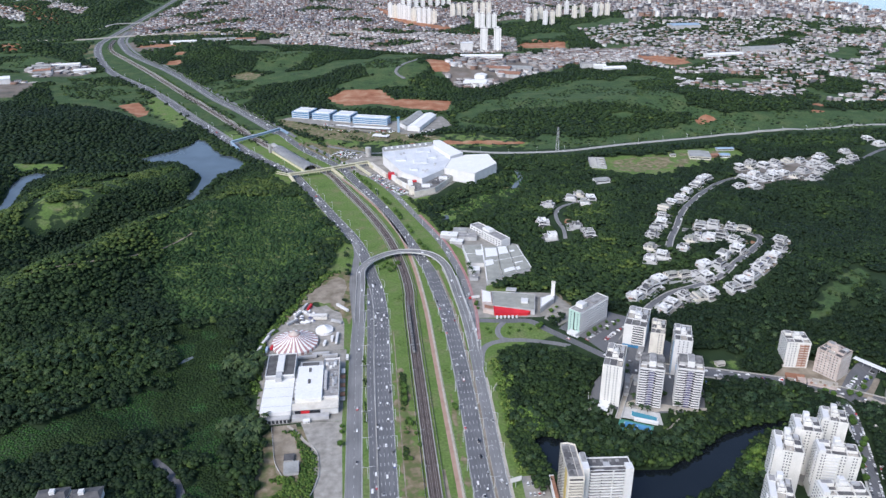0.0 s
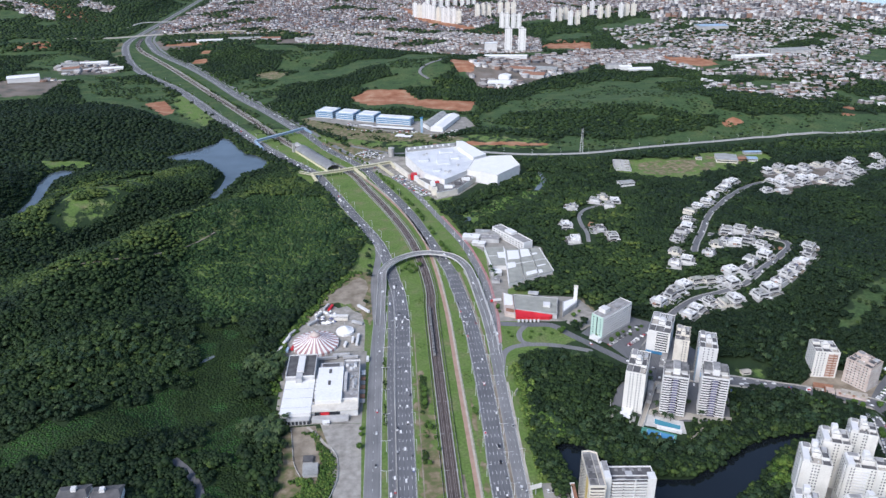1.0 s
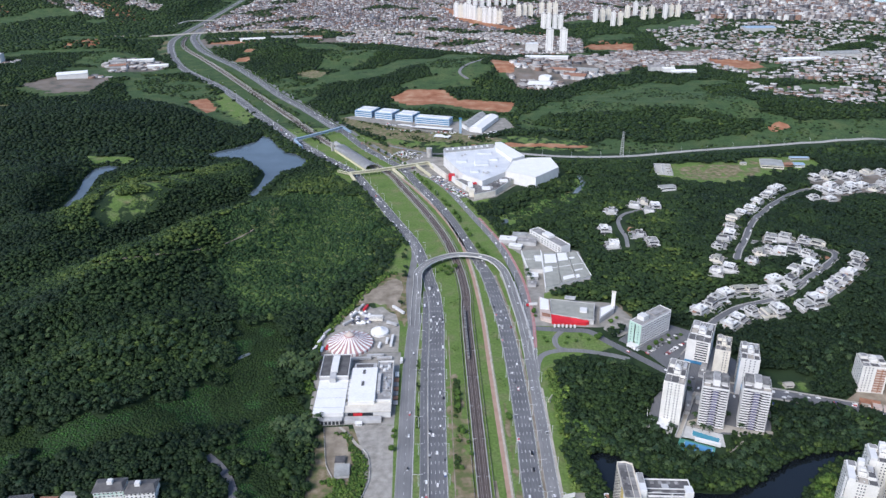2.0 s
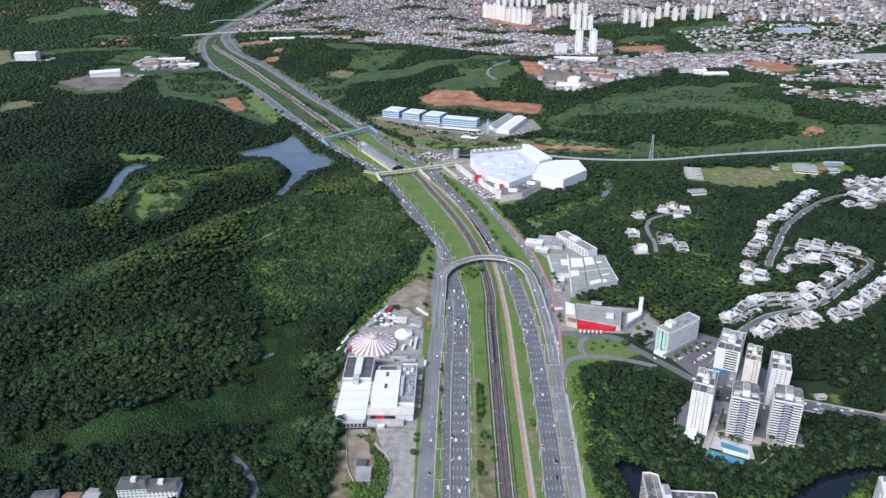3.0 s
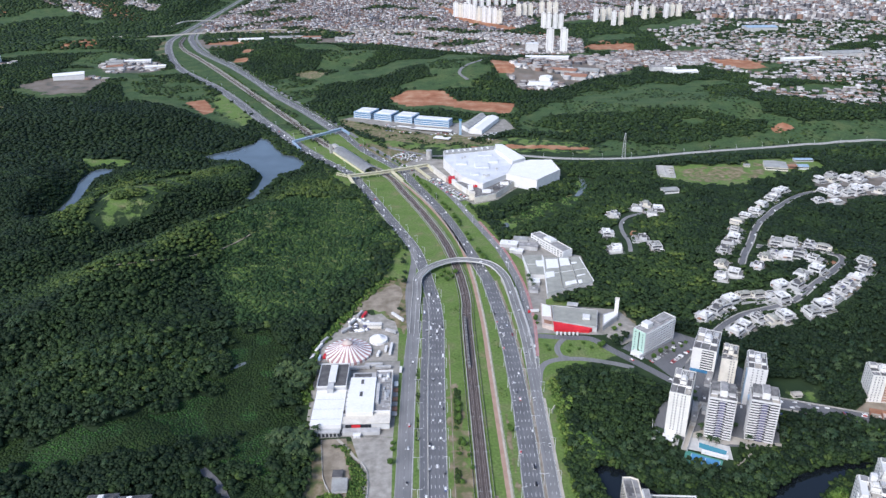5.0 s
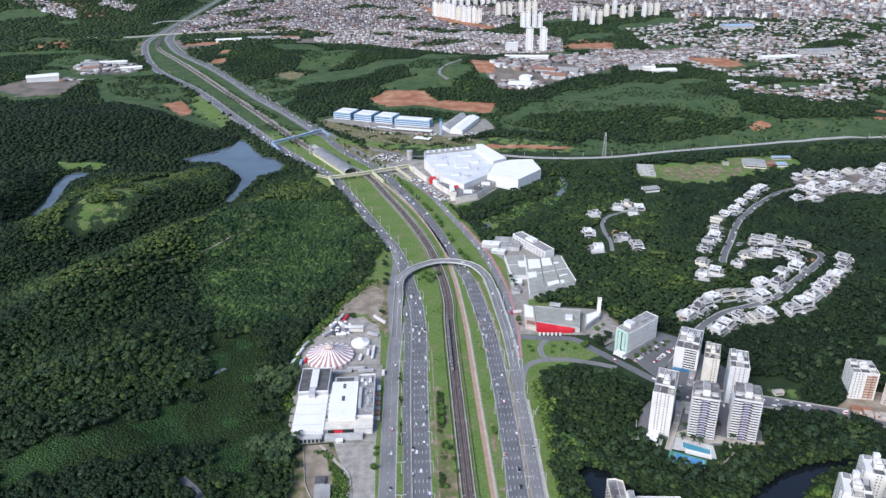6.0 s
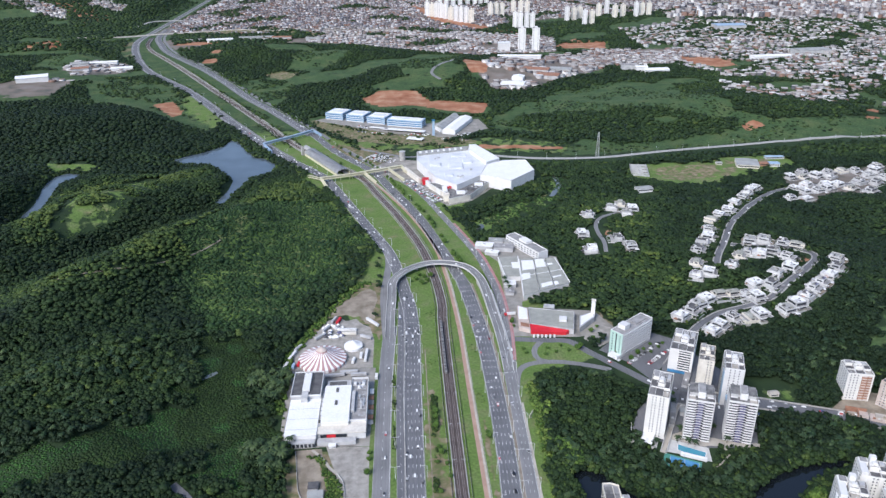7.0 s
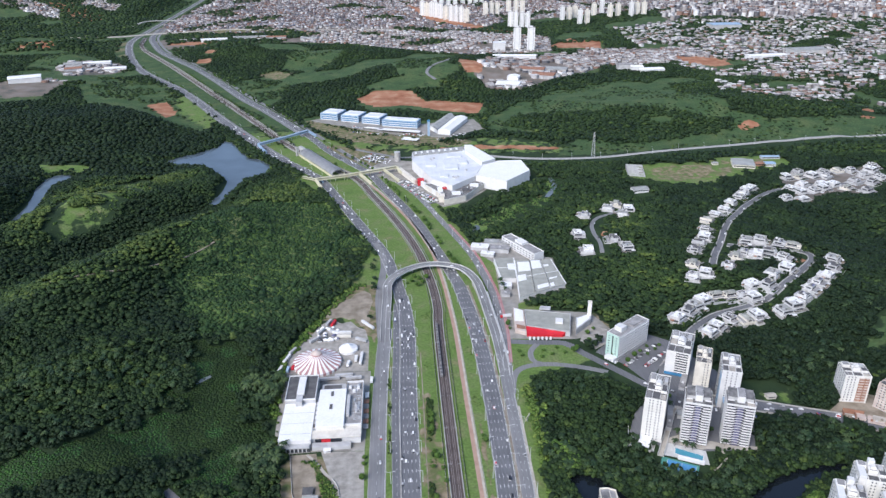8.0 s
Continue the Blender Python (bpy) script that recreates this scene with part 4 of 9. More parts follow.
AVENUE = spline([(262, 632), (283, 618), (331, 603.5), (359, 593), (400, 578), (440, 561), (470, 540), (500, 520)])
structure("road_avenue", ribbon(AVENUE, -7.5, 7.5, 0.16, 0.5), ASPHALT, "busy asphalt avenue beside the towers", "road")
structure("avenue_wall", ribbon(AVENUE[4:], -8.3, -7.6, 1.3, 1.8), CONCRETE, "pale concrete wall along the avenue", "wall")
structure("pavement_avenue", ribbon(AVENUE[4:], 7.6, 10.2, 0.25, 0.5), SAND_PATH, "pale footway along the avenue", "footway")
structure("median_dirt", ribbon(R1, 8.9, 11.2, 0.05, 0.2), DIRT, "bare brown strip between the carriageways", "verge")
structure("bank_dirt", ribbon(spline([(52, 400), (51.5, 450), (50.5, 490)]), -1.6, 1.6, 0.05, 0.2), DIRT, "ochre earth strip beside the railway", "verge")
structure("road_hill_track", ribbon(spline([(110, 2010), (92, 2050), (92, 2080), (113, 2136), (152, 2181), (190, 2260)]), -4, 4, 1.0, 2.0), OLD_ASPHALT, "grey lane climbing a green hill", "road")

structure("pavement_station_path", ribbon(METRO[int(0.45 * len(METRO)):int(0.8 * len(METRO))], 9.6, 11.6, 0.06, 0.2), SAND_PATH, "pale path between the railway and the carriageway", "footpath")
structure("ridge_track", ribbon(spline(RIDGE), -1.1, 1.1, 0.5, 1.0), DIRT, "sandy track along the wooded ridge", "track")

# ---- yards and car parks ----
def yard(name, ring, material, label, lift=0.06):
    structure(name, prism(ring, -0.3, lift), material, label, "yard")


yard("yard_shop_front", [(-74, 568), (-36, 566), (-33.5, 440), (-54, 440), (-60, 500), (-62, 528)], PALE_YARD, "empty cracked concrete car park")
yard("yard_shed", [(-101, 565), (-78, 566), (-75, 552), (-77.5, 541), (-71, 524), (-70.5, 494), (-82, 492), (-90, 502), (-95, 529)], DIRT, "trodden dirt plot round the shed", 0.05)
TRACK = spline([(-86, 565), (-80, 558), (-74, 550), (-69, 541), (-61, 532)], 3.0)
structure("pavement_plot_track", ribbon(TRACK, -1.3, 1.3, 0.14, 0.3), SAND_PATH, "pale worn track into the plot", "track")
structure("wall_plot_east", ribbon(spline([(-62, 533), (-57.5, 525), (-55, 514), (-54, 496), (-56, 484), (-60, 470)], 3.0), -0.14, 0.14, 1.2, 1.5), PARAPET, "low pale wall between plot and car park", "wall")
structure("wall_plot_west", ribbon(spline([(-100, 562), (-95.5, 532), (-92, 513), (-84, 495)], 3.0), -0.14, 0.14, 1.2, 1.5), PARAPET, "low pale wall beside the dirt plot", "wall")
yard("yard_shop", [(-116, 566), (-74.5, 568.5), (-36, 566.5), (-33, 690), (-122, 690)], YARD, "concrete yard round the white shop hall")
yard("yard_fairground", [(-126, 690.5), (-36, 690.5), (-36, 745), (-41, 772), (-50, 779), (-58, 792), (-69, 788), (-80, 799), (-93, 786), (-99, 768), (-113, 757), (-112, 735), (-124, 716)], PALE_YARD, "dusty pale fairground with trampled ground")
yard("yard_dirt", [(-88, 804), (-79, 800), (-70, 803), (-61, 796), (-54, 798), (-47, 782), (-40, 779), (-36, 792), (-38, 812), (-34, 836), (-37, 858), (-45, 866), (-55, 860), (-61, 847), (-71, 841), (-76, 828), (-83, 820)], DIRT, "bare beige dirt plot beside the road", 0.10)
yard("yard_depot", [(116, 740), (126, 930), (96, 985), (122, 1003), (155, 1012), (186, 950), (206, 940), (206, 850), (140, 818), (128, 740)], YARD, "concrete depot yard with parked trucks")
yard("yard_red_hall", [(122, 740), (190, 734), (236, 745), (220, 790), (135, 806)], YARD, "grey forecourt of the red hall", 0.09)
yard("yard_mall", [(-60, 1330), (20, 1235), (72, 1140), (112, 1160), (168, 1240), (236, 1275), (240, 1320), (140, 1405), (-10, 1410)], YARD, "asphalt car park round the shopping mall")
yard("yard_blue_offices", [(-190, 1690), (-30, 1575), (90, 1520), (190, 1590), (175, 1670), (60, 1640), (-100, 1760)], YARD, "grey car park below the blue offices")
yard("yard_towers", [(202, 574), (224, 552), (262, 543), (304, 541), (318, 575), (326, 600), (290, 612), (243, 632), (215, 600)], ASPHALT, "paved courts round residential towers", 0.07)
yard("yard_tower_parking", [(244, 634), (281, 618), (322, 606), (330, 640), (292, 712), (272, 690)], ASPHALT, "car park between towers", 0.07)
yard("yard_office", [(205, 706), (228, 682), (243, 648), (300, 715), (268, 740), (240, 740)], ASPHALT, "car park round the mint office block", 0.08)
yard("yard_lot", [(194, 730), (207, 712), (222, 722), (231, 746), (229, 752), (211, 763)], PALE_YARD, "cracked empty concrete lot beside the office", 0.12)
yard("court_paving", [(226, 560), (246, 567), (276, 553), (308, 545), (306, 540), (262, 546), (258, 545), (230, 558)], SAND_PATH, "pale paved garden court below the towers", 0.10)
yard("yard_block_court", [(114, 474), (134, 474), (134, 400), (110, 400)], YARD, "parking court with cars beside the block", 0.09)
yard("yard_cluster", [(306, 428), (334, 470), (375, 490), (396, 478), (372, 380), (372, 340), (276, 340)], YARD, "paved court between the white towers", 0.07)
yard("yard_street_lot", [(444, 553), (470, 580), (498, 604), (509, 586), (478, 556), (449, 534)], ASPHALT, "asphalt car park with planted strips", 0.3)
yard("yard_east_blocks", [(398, 590), (436, 618), (470, 600), (500, 570), (470, 540), (440, 566)], DIRT, "building-site ground round unfinished blocks", 0.2)

# ---- woodland ----
HOMES_SOUTH = [(315, 765, 41), (332, 776, 41), (344, 787, 26), (357, 797, 26), (376, 804, 10), (392, 802, 10), (405, 797, 14), (415, 790, 14), (438, 806, 37), (455, 829, 42), (479, 842, 42), (373, 756, 26), (388, 750, 10), (404, 754, 10), (352, 742, 41),
               (338, 730, 41), (432, 753, 14), (448, 762, 14), (466, 775, 37), (481, 789, 37), (497, 802, 42), (518, 820, 42), (536, 838, 45), (549, 862, 45), (422, 812, 20), (490, 872, 42)]
HOMES_NORTH = [(376, 880, 59), (365, 848, 59), (381, 850, 59), (393, 919, 59), (408, 940, 59), (420, 955, 59), (433, 984, 60), (449, 1018, 51), (471, 1038, 51), (492, 1056, 51), (512, 1083, 48), (538, 1112, 48), (569, 1152, 42), (414, 862, 59), (434, 886, 59),
               (448, 893, 59), (462, 888, 59), (478, 890, -34), (466, 930, -25), (484, 926, -34), (504, 914, -34), (520, 907, -34), (556, 1134, 45), (583, 1163, 40)]
HOMES_EAST = [(668, 1214, 12), (702, 1238, 19), (718, 1222, 26), (750, 1241, 33), (775, 1242, 12), (798, 1240, 19), (643, 1147, 26), (668, 1162, 33), (669, 1126, 12), (699, 1156, 19), (721, 1162, 26), (730, 1137, 33), (607, 1094, 12), (628, 1085, 19), (750, 1116, 26),
              (796, 1176, 33), (808, 1213, 12), (849, 1258, 19), (690, 1212, 26), (740, 1218, 33), (650, 1128, 12), (690, 1138, 19), (770, 1180, 26), (830, 1235, 33), (825, 1195, 12), (911, 1280, 12), (905, 1244, 12), (1012, 1360, 12), (1011, 1322, 12), (325, 1102, -109),
              (340, 1072, -109), (356, 1094, -99), (344, 1120, -109), (282, 1076, -109), (256, 1002, -93), (255, 948, -98), (299, 977, -98), (310, 950, -88), (870, 1215, 12)]
rng = np.random.default_rng(7)


def ico(points=1):
    bm = bmesh.new()
    bmesh.ops.create_icosphere(bm, subdivisions=points, radius=1)
    v = np.array([q.co[:] for q in bm.verts])
    f = np.array([[q.index for q in t.verts] for t in bm.faces])
    bm.free()
    return v, f


ICO = ico(1)


DOME = (ICO[0], np.array([q for q in ICO[1] if ICO[0][q][:, 2].mean() > -0.5]))


def crown(clumps, sprays=0, size=0.42, tall=0.75, spread=0.62):
    """A crown of unit radius: a dark core under a broken shell of rounded leaf clumps, and a few loose sprays. Vertices, triangles."""
    vs, fs, n = [], [], 0
    mids = [(np.array([0, 0, -0.12 * tall]), 0.72)] if clumps > 4 else []
    turn = rng.uniform(0, 6.283)
    for k in range(clumps):
        up = 1 - 1.05 * (k + 0.5) / clumps
        a = turn + 2.4 * k + rng.uniform(-0.4, 0.4)
        r = spread * math.sqrt(max(0.0, 1 - up * up)) * rng.uniform(0.8, 1.15) if clumps > 1 else 0.0
        mids.append((np.array([r * math.cos(a), r * math.sin(a), (spread * up * rng.uniform(0.8, 1.2) if clumps > 1 else 0) * tall]), size * rng.uniform(0.75, 1.25)))
    for c, s in mids:
        v = DOME[0] * rng.uniform(0.72, 1.22, (len(DOME[0]), 1)) * s * [1, 1, 0.9 * tall] + c
        vs.append(v)
        fs.append(DOME[1] + n)
        n += len(v)
    for k in range(sprays):
        c, s = mids[rng.integers(len(mids))]
        d = rng.normal(size=3)
        d[2] = abs(d[2])
        d /= np.linalg.norm(d)
        p, z = c + d * s * [1, 1, tall], size * 0.36 * rng.uniform(0.7, 1.3)
        u = np.cross(d + rng.normal(size=3) * 0.6, rng.normal(size=3))
        u /= np.linalg.norm(u)
        w = np.cross(d, u)
        vs.append(np.array([p - u * z, p + u * z, p + w * z * 1.3 + d * z * 0.5]))
        fs.append(np.array([[0, 1, 2]]) + n)
        n += 3
    return np.concatenate(vs), np.concatenate(fs)


def palm(fronds=13):
    vs, fs, n = [], [], 0
    for k in range(fronds):
        a = 6.283 * k / fronds + rng.uniform(-0.2, 0.2)
        up, reach = rng.uniform(0.15, 0.75), rng.uniform(0.85, 1.15)
        out, side = np.array([math.cos(a), math.sin(a), 0]), np.array([-math.sin(a), math.cos(a), 0])
        for i in range(5):
            u = i / 4
            p = out * reach * (u * 0.95 + 0.02) + np.array([0, 0, up * u * 1.2 - 1.05 * u * u * (0.6 + 0.5 * (1 - up))])
            w = 0.17 * math.sin(math.pi * min(1, 0.15 + u * 0.85)) + 0.02
            vs.append(np.array([p - side * w + [0, 0, -0.05], p + [0, 0, 0.04], p + side * w + [0, 0, -0.05]]))
        for i in range(4):
            b = n + 3 * i
            fs.append(np.array([[b, b + 1, b + 4], [b, b + 4, b + 3], [b + 1, b + 2, b + 5], [b + 1, b + 5, b + 4]]))
        n += 15
    return np.concatenate(vs), np.concatenate(fs)


def plant(name, templates, x, y, size, tall, lift, material, label, category, tint=None):
    """All the plants of a wood as one mesh, each turned and sized on its own."""
    k = rng.integers(0, len(templates), len(x))
    z0 = height(x, y)
    tint = rng.uniform(0, 1, len(x)) if tint is None else tint
    co, tri, shade, n = [], [], [], 0
    for t, (v, f) in enumerate(templates):
        sel = np.where(k == t)[0]
        if not len(sel):
            continue
        a = rng.uniform(0, 6.283, len(sel))
        c, s = np.cos(a)[:, None], np.sin(a)[:, None]
        r = size[sel][:, None]
        px = (v[:, 0] * c - v[:, 1] * s) * r + x[sel][:, None]
        py = (v[:, 0] * s + v[:, 1] * c) * r + y[sel][:, None]
        pz = v[:, 2] * r * tall[sel][:, None] + (z0[sel] + lift[sel])[:, None]
        co.append(np.stack([px, py, pz], -1).reshape(-1, 3))
        tri.append((f[None] + (np.arange(len(sel)) * len(v))[:, None, None]).reshape(-1, 3) + n)
        shade.append(np.repeat(tint[sel], len(v)))
        n += len(sel) * len(v)
    co, tri, shade = np.concatenate(co), np.concatenate(tri), np.concatenate(shade)
    me = bpy.data.meshes.new(name)
    me.vertices.add(len(co))
    me.vertices.foreach_set("co", co.astype(np.float32).ravel())
    me.loops.add(tri.size)
    me.loops.foreach_set("vertex_index", tri.astype(np.int32).ravel())
    me.polygons.add(len(tri))
    me.polygons.foreach_set("loop_start", np.arange(0, tri.size, 3, dtype=np.int32))
    me.update(calc_edges=True)
    me.attributes.new("tint", "FLOAT", "POINT").data.foreach_set("value", shade.astype(np.float32))
    me.materials.append(material)
    return tagged(new(name, me), label, category, "", "stuff")


def scatter(x0, x1, y0, y1, gap):
    """A jittered grid of places."""
    gx, gy = np.meshgrid(np.arange(x0, x1, gap), np.arange(y0, y1, gap * 0.87))
    gx = gx + (np.arange(gx.shape[0])[:, None] % 2) * gap / 2
    return (gx + rng.uniform(-0.42, 0.42, gx.shape) * gap).ravel(), (gy + rng.uniform(-0.42, 0.42, gy.shape) * gap).ravel()


def waves(x, y, size, seed=0.0):
    """Smooth patchiness, about -1 to 1."""
    u, v = x / size + seed, y / size - seed
    return (np.sin(u + 1.7 * np.sin(v * 0.7)) * np.cos(v * 1.1 + 0.9 * np.sin(u * 1.3)) + 0.5 * np.sin(2.3 * u + 1.1) * np.sin(2.9 * v + 0.5)) / 1.3


def groves(x, y):
    """Lighter and darker groups of a few trees, and single bright or blackish crowns."""
    lone = rng.uniform(0, 1, len(x))
    return 0.2 * waves(x, y, 17, 8.0) + 0.12 * waves(x, y, 33, 2.5) + 0.4 * (lone > 0.95) - 0.25 * (lone < 0.07)


CLEAR_LINES = [
    (RIDGE, 1.4),  # line, half width kept free of trees
    ([(318, 735), (350, 763), (373, 774), (401, 779), (430, 786), (465, 812), (502, 845), (530, 880), (505, 905), (470, 915), (441, 930)], 11), ([(268, 672), (318, 735)], 7),
    ([(398, 872), (441, 948), (470, 999), (509, 1047), (567, 1111), (618, 1150), (700, 1168), (805, 1190), (900, 1230), (1010, 1300)], 11),
    ([(330, 1085), (300, 1065), (280, 1016), (278, 977), (274, 940)], 12), ([(150, 1405), (260, 1372), (382, 1368), (508, 1395), (811, 1438), (1100, 1455), (1500, 1440)], 30),
    ([(110, 736), (176, 726), (226, 662), (283, 616), (331, 602), (400, 577), (470, 535)], 9), ([(165, 716), (188, 700), (220, 652), (270, 612)], 13), ([(106, 640), (119, 680), (161, 686), (208, 668)], 9), ([(112, 650), (122, 674), (161, 680), (200, 664)], 9),
    ([(-158, 400), (-160, 455), (-165, 485), (-178, 508), (-196, 526)], 4.5), ([(368, 360), (394, 419), (415, 465), (436, 518), (440, 545)], 9),
    ([(-1206, 2971), (-881, 3043), (-361, 3052), (100, 2990)], 30)]
EAST_ESTATE = [(640, 1195), (705, 1255), (796, 1262), (867, 1280), (870, 1262), (815, 1165), (745, 1095), (687, 1100), (629, 1072), (598, 1082), (640, 1130)]
CLEAR_RINGS = [
    EAST_ESTATE,
    [(386, 1190), (420, 1190), (420, 1145), (386, 1145)],
    [(-36, 440), (-36, 1000), (-60, 880), (-80, 850), (-96, 800), (-124, 745), (-132, 690), (-120, 566), (-108, 560), (-108, 440)],
    [(108, 720), (200, 720), (245, 738), (224, 792), (140, 810), (150, 822), (206, 846), (208, 945), (188, 950), (155, 1018), (95, 990), (112, 900)],
    [(-60, 1330), (20, 1220), (72, 1122), (120, 1138), (184, 1212), (246, 1256), (244, 1325), (140, 1412), (-10, 1440), (-90, 1500)],
    [(-220, 1700), (-30, 1560), (90, 1500), (190, 1570), (180, 1690), (60, 1660), (-100, 1775)],
    [(192, 575), (206, 550), (208, 524), (250, 502), (272, 516), (310, 532), (328, 580), (374, 596), (374, 634), (330, 645), (298, 720), (270, 742), (236, 742), (200, 708), (228, 660), (243, 632)],
    [(113, 476), (140, 476), (150, 460), (208, 445), (208, 400), (108, 400)], [(302, 428), (334, 474), (375, 494), (400, 478), (380, 340), (272, 340)], [(398, 590), (436, 622), (470, 604), (500, 616), (530, 584), (474, 520), (436, 566)],
    [(-268, 490), (-228, 490), (-228, 446), (-268, 446)], [(-340, 484), (-284, 484), (-284, 466), (-340, 466)]]


CORRIDOR = [(-36, 200), (-36, 760), (-33, 900), (-34, 985), *[(x - 13, y) for x, y in LEFT_FAR[3:-3]], *[(x + 15, y) for x, y in RIGHT_FAR[:7:-1]],
            (-105, 1490), (-45, 1375), (8, 1290), (44, 1200), (82, 1068), (108, 968), (120, 905), (123, 800), (122, 700), (127, 640), (124, 600), (119, 480), (112, 200)]


def free(x, y, grass=True):
    """Where trees may stand."""
    ok = (road_distance(x, y) > 12) & ~inside(x, y, CORRIDOR)
    for ring in (LAKE, CREEK, POND, *CLEAR_RINGS, *SOILS, *PAVED, *FAR_BARE, *TOWNS[:4], *TOWNS[5:], SEA):
        ok &= ~inside(x, y, ring)
    for ring in SOILS + FAR_BARE + PAVED:
        ok &= ~inside(x, y + 45, ring) | (y < 1700)
    ok &= ~inside(x, y, TOWNS[4]) | (waves(x, y, 60, 5.0) > -0.05)
    for line, half in CLEAR_LINES:
        ok &= seg_distance(x, y, line) > half
    for hx, hy, _ in HOMES_SOUTH + HOMES_NORTH + HOMES_EAST:
        ok &= (np.abs(x - hx) > 12) | (y - hy > 11) | (y - hy < -19)
    if grass:
        for k, ring in MEADOWS.items():
            hole = inside(x + 16 * waves(x, y, 14, 6.0), y + 16 * waves(y, x, 14, 7.0), ring)
            if k == "hill_meadow":
                hole &= ~inside(x, y, HILL_WOOD)
            if k in UPLAND:
                hole |= inside(x, y + 70, ring)
            if k == "creek_meadow":
                hole = (hole | inside(x, y + 8, ring)) & (waves(x, y, 24, 4.0) > -0.45)
            ok &= ~hole
    return ok


def in_scrub(x, y):
    return inside(x + 35 * waves(x, y, 40, 2.0), y + 35 * waves(y, x, 40, 3.0), SCRUB)


def seen_from_road(x, y):
    """The stretch of land that the flight looks over."""
    return (np.abs(x + 0.02 * y) < 130 + np.where(x > 0, 0.76, 0.68) * y) & (y > 375)


def relief_tint(x, y):
    """Relief light painted into leaf tints: ridge and lake hill lighter, gullies darker."""
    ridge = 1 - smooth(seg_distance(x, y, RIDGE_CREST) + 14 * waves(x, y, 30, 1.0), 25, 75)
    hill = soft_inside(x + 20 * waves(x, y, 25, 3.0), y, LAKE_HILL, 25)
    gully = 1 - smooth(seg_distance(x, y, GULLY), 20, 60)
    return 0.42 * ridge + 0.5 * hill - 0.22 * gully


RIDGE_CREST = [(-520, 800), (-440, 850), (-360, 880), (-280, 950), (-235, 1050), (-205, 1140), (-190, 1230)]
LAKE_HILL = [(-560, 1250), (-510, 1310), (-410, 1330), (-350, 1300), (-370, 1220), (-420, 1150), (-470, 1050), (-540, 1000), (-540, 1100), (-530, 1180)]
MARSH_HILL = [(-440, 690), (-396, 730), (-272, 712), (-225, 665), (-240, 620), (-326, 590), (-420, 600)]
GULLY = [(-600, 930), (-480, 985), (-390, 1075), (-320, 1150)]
NEAR = [crown(4, 12, 0.55, 0.7, 0.5), crown(4, 12, 0.5, 0.75, 0.55), crown(5, 8, 0.46, 0.65, 0.55), crown(4, 12, 0.52, 0.95, 0.5), crown(3, 16, 0.6, 0.6, 0.5), crown(4, 12, 0.48, 0.85, 0.56)]
MID = [crown(2, 3, 0.7, 0.7, 0.42), crown(2, 3, 0.66, 0.75, 0.45), crown(2, 3, 0.68, 0.85, 0.45)]
LOW = [crown(1, 5, 0.92, 0.75), crown(2, 2, 0.66, 0.85, 0.42), crown(1, 5, 0.9, 0.9)]
REEDS = [crown(1, 2, 0.95, 0.75), crown(1, 2, 0.95, 0.9)]
FAR = [crown(1, 1, 0.95, 0.7), crown(1, 1, 0.95, 0.85)]
DISTANT = [crown(1, 0, 0.95, 0.75), crown(1, 0, 0.95, 0.9)]
PALMS = [palm(13), palm(11), palm(15)]
x, y = scatter(-600, 600, 370, 760, 5.3)
ok = free(x, y) & seen_from_road(x, y)
x, y = x[ok], y[ok]
kind = rng.uniform(0, 1, len(x)) + 0.18 * waves(x, y, 40, 2.0)
palmy = np.maximum(1 - smooth(seg_distance(x, y, POND + POND[:1]), 25, 70), 0.8 * soft_inside(x, y, [(-330, 600), (-240, 600), (-215, 660), (-225, 720), (-300, 740), (-350, 680)], 30))
is_palm = kind > 1.0 - 0.13 * palmy
old = (rng.uniform(0, 1, len(x)) > 0.88) * (waves(x, y, 35, 4.0) > -0.2)
s = rng.uniform(3.3, 4.9, len(x)) * (1 + 0.45 * old)
# Painted into the tint: lens vignetting at the left, sunlit crest on MARSH_HILL.
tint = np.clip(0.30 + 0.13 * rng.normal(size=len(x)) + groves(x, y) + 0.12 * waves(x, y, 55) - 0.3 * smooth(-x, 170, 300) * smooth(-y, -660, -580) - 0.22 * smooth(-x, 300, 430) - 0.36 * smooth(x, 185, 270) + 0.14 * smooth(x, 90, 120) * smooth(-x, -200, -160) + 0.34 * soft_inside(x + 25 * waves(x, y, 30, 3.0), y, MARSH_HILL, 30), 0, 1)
t = ~is_palm
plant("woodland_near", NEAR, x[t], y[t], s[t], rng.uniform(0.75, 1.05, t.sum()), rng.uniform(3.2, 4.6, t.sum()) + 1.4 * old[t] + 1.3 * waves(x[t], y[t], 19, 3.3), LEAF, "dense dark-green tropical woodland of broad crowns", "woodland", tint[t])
t = is_palm
plant("palm_wood", PALMS, x[t], y[t], rng.uniform(3.2, 4.8, t.sum()), np.full(t.sum(), 1.0), rng.uniform(6.5, 9.5, t.sum()), PALM_LEAF, "oil palms standing among the woodland crowns", "palms")
x, y = scatter(-900, 950, 760, 1330, 5.9)
ok = free(x, y) & seen_from_road(x, y) & ~in_scrub(x, y)
x, y = x[ok], y[ok]
# Left-hand terms paint lens vignetting and the west hill's shaded side into the tint.
tint = np.clip(0.38 + 0.13 * rng.normal(size=len(x)) + groves(x, y) + 0.14 * waves(x, y, 70, 1.0) + 1.15 * relief_tint(x, y) + 0.2 * smooth(x, 80, 140) - 0.42 * smooth(x, 340, 470) - 0.25 * smooth(-x, 555, 590) - 0.22 * smooth(-x, 330, 480) * smooth(-y, -980, -880), 0, 1)
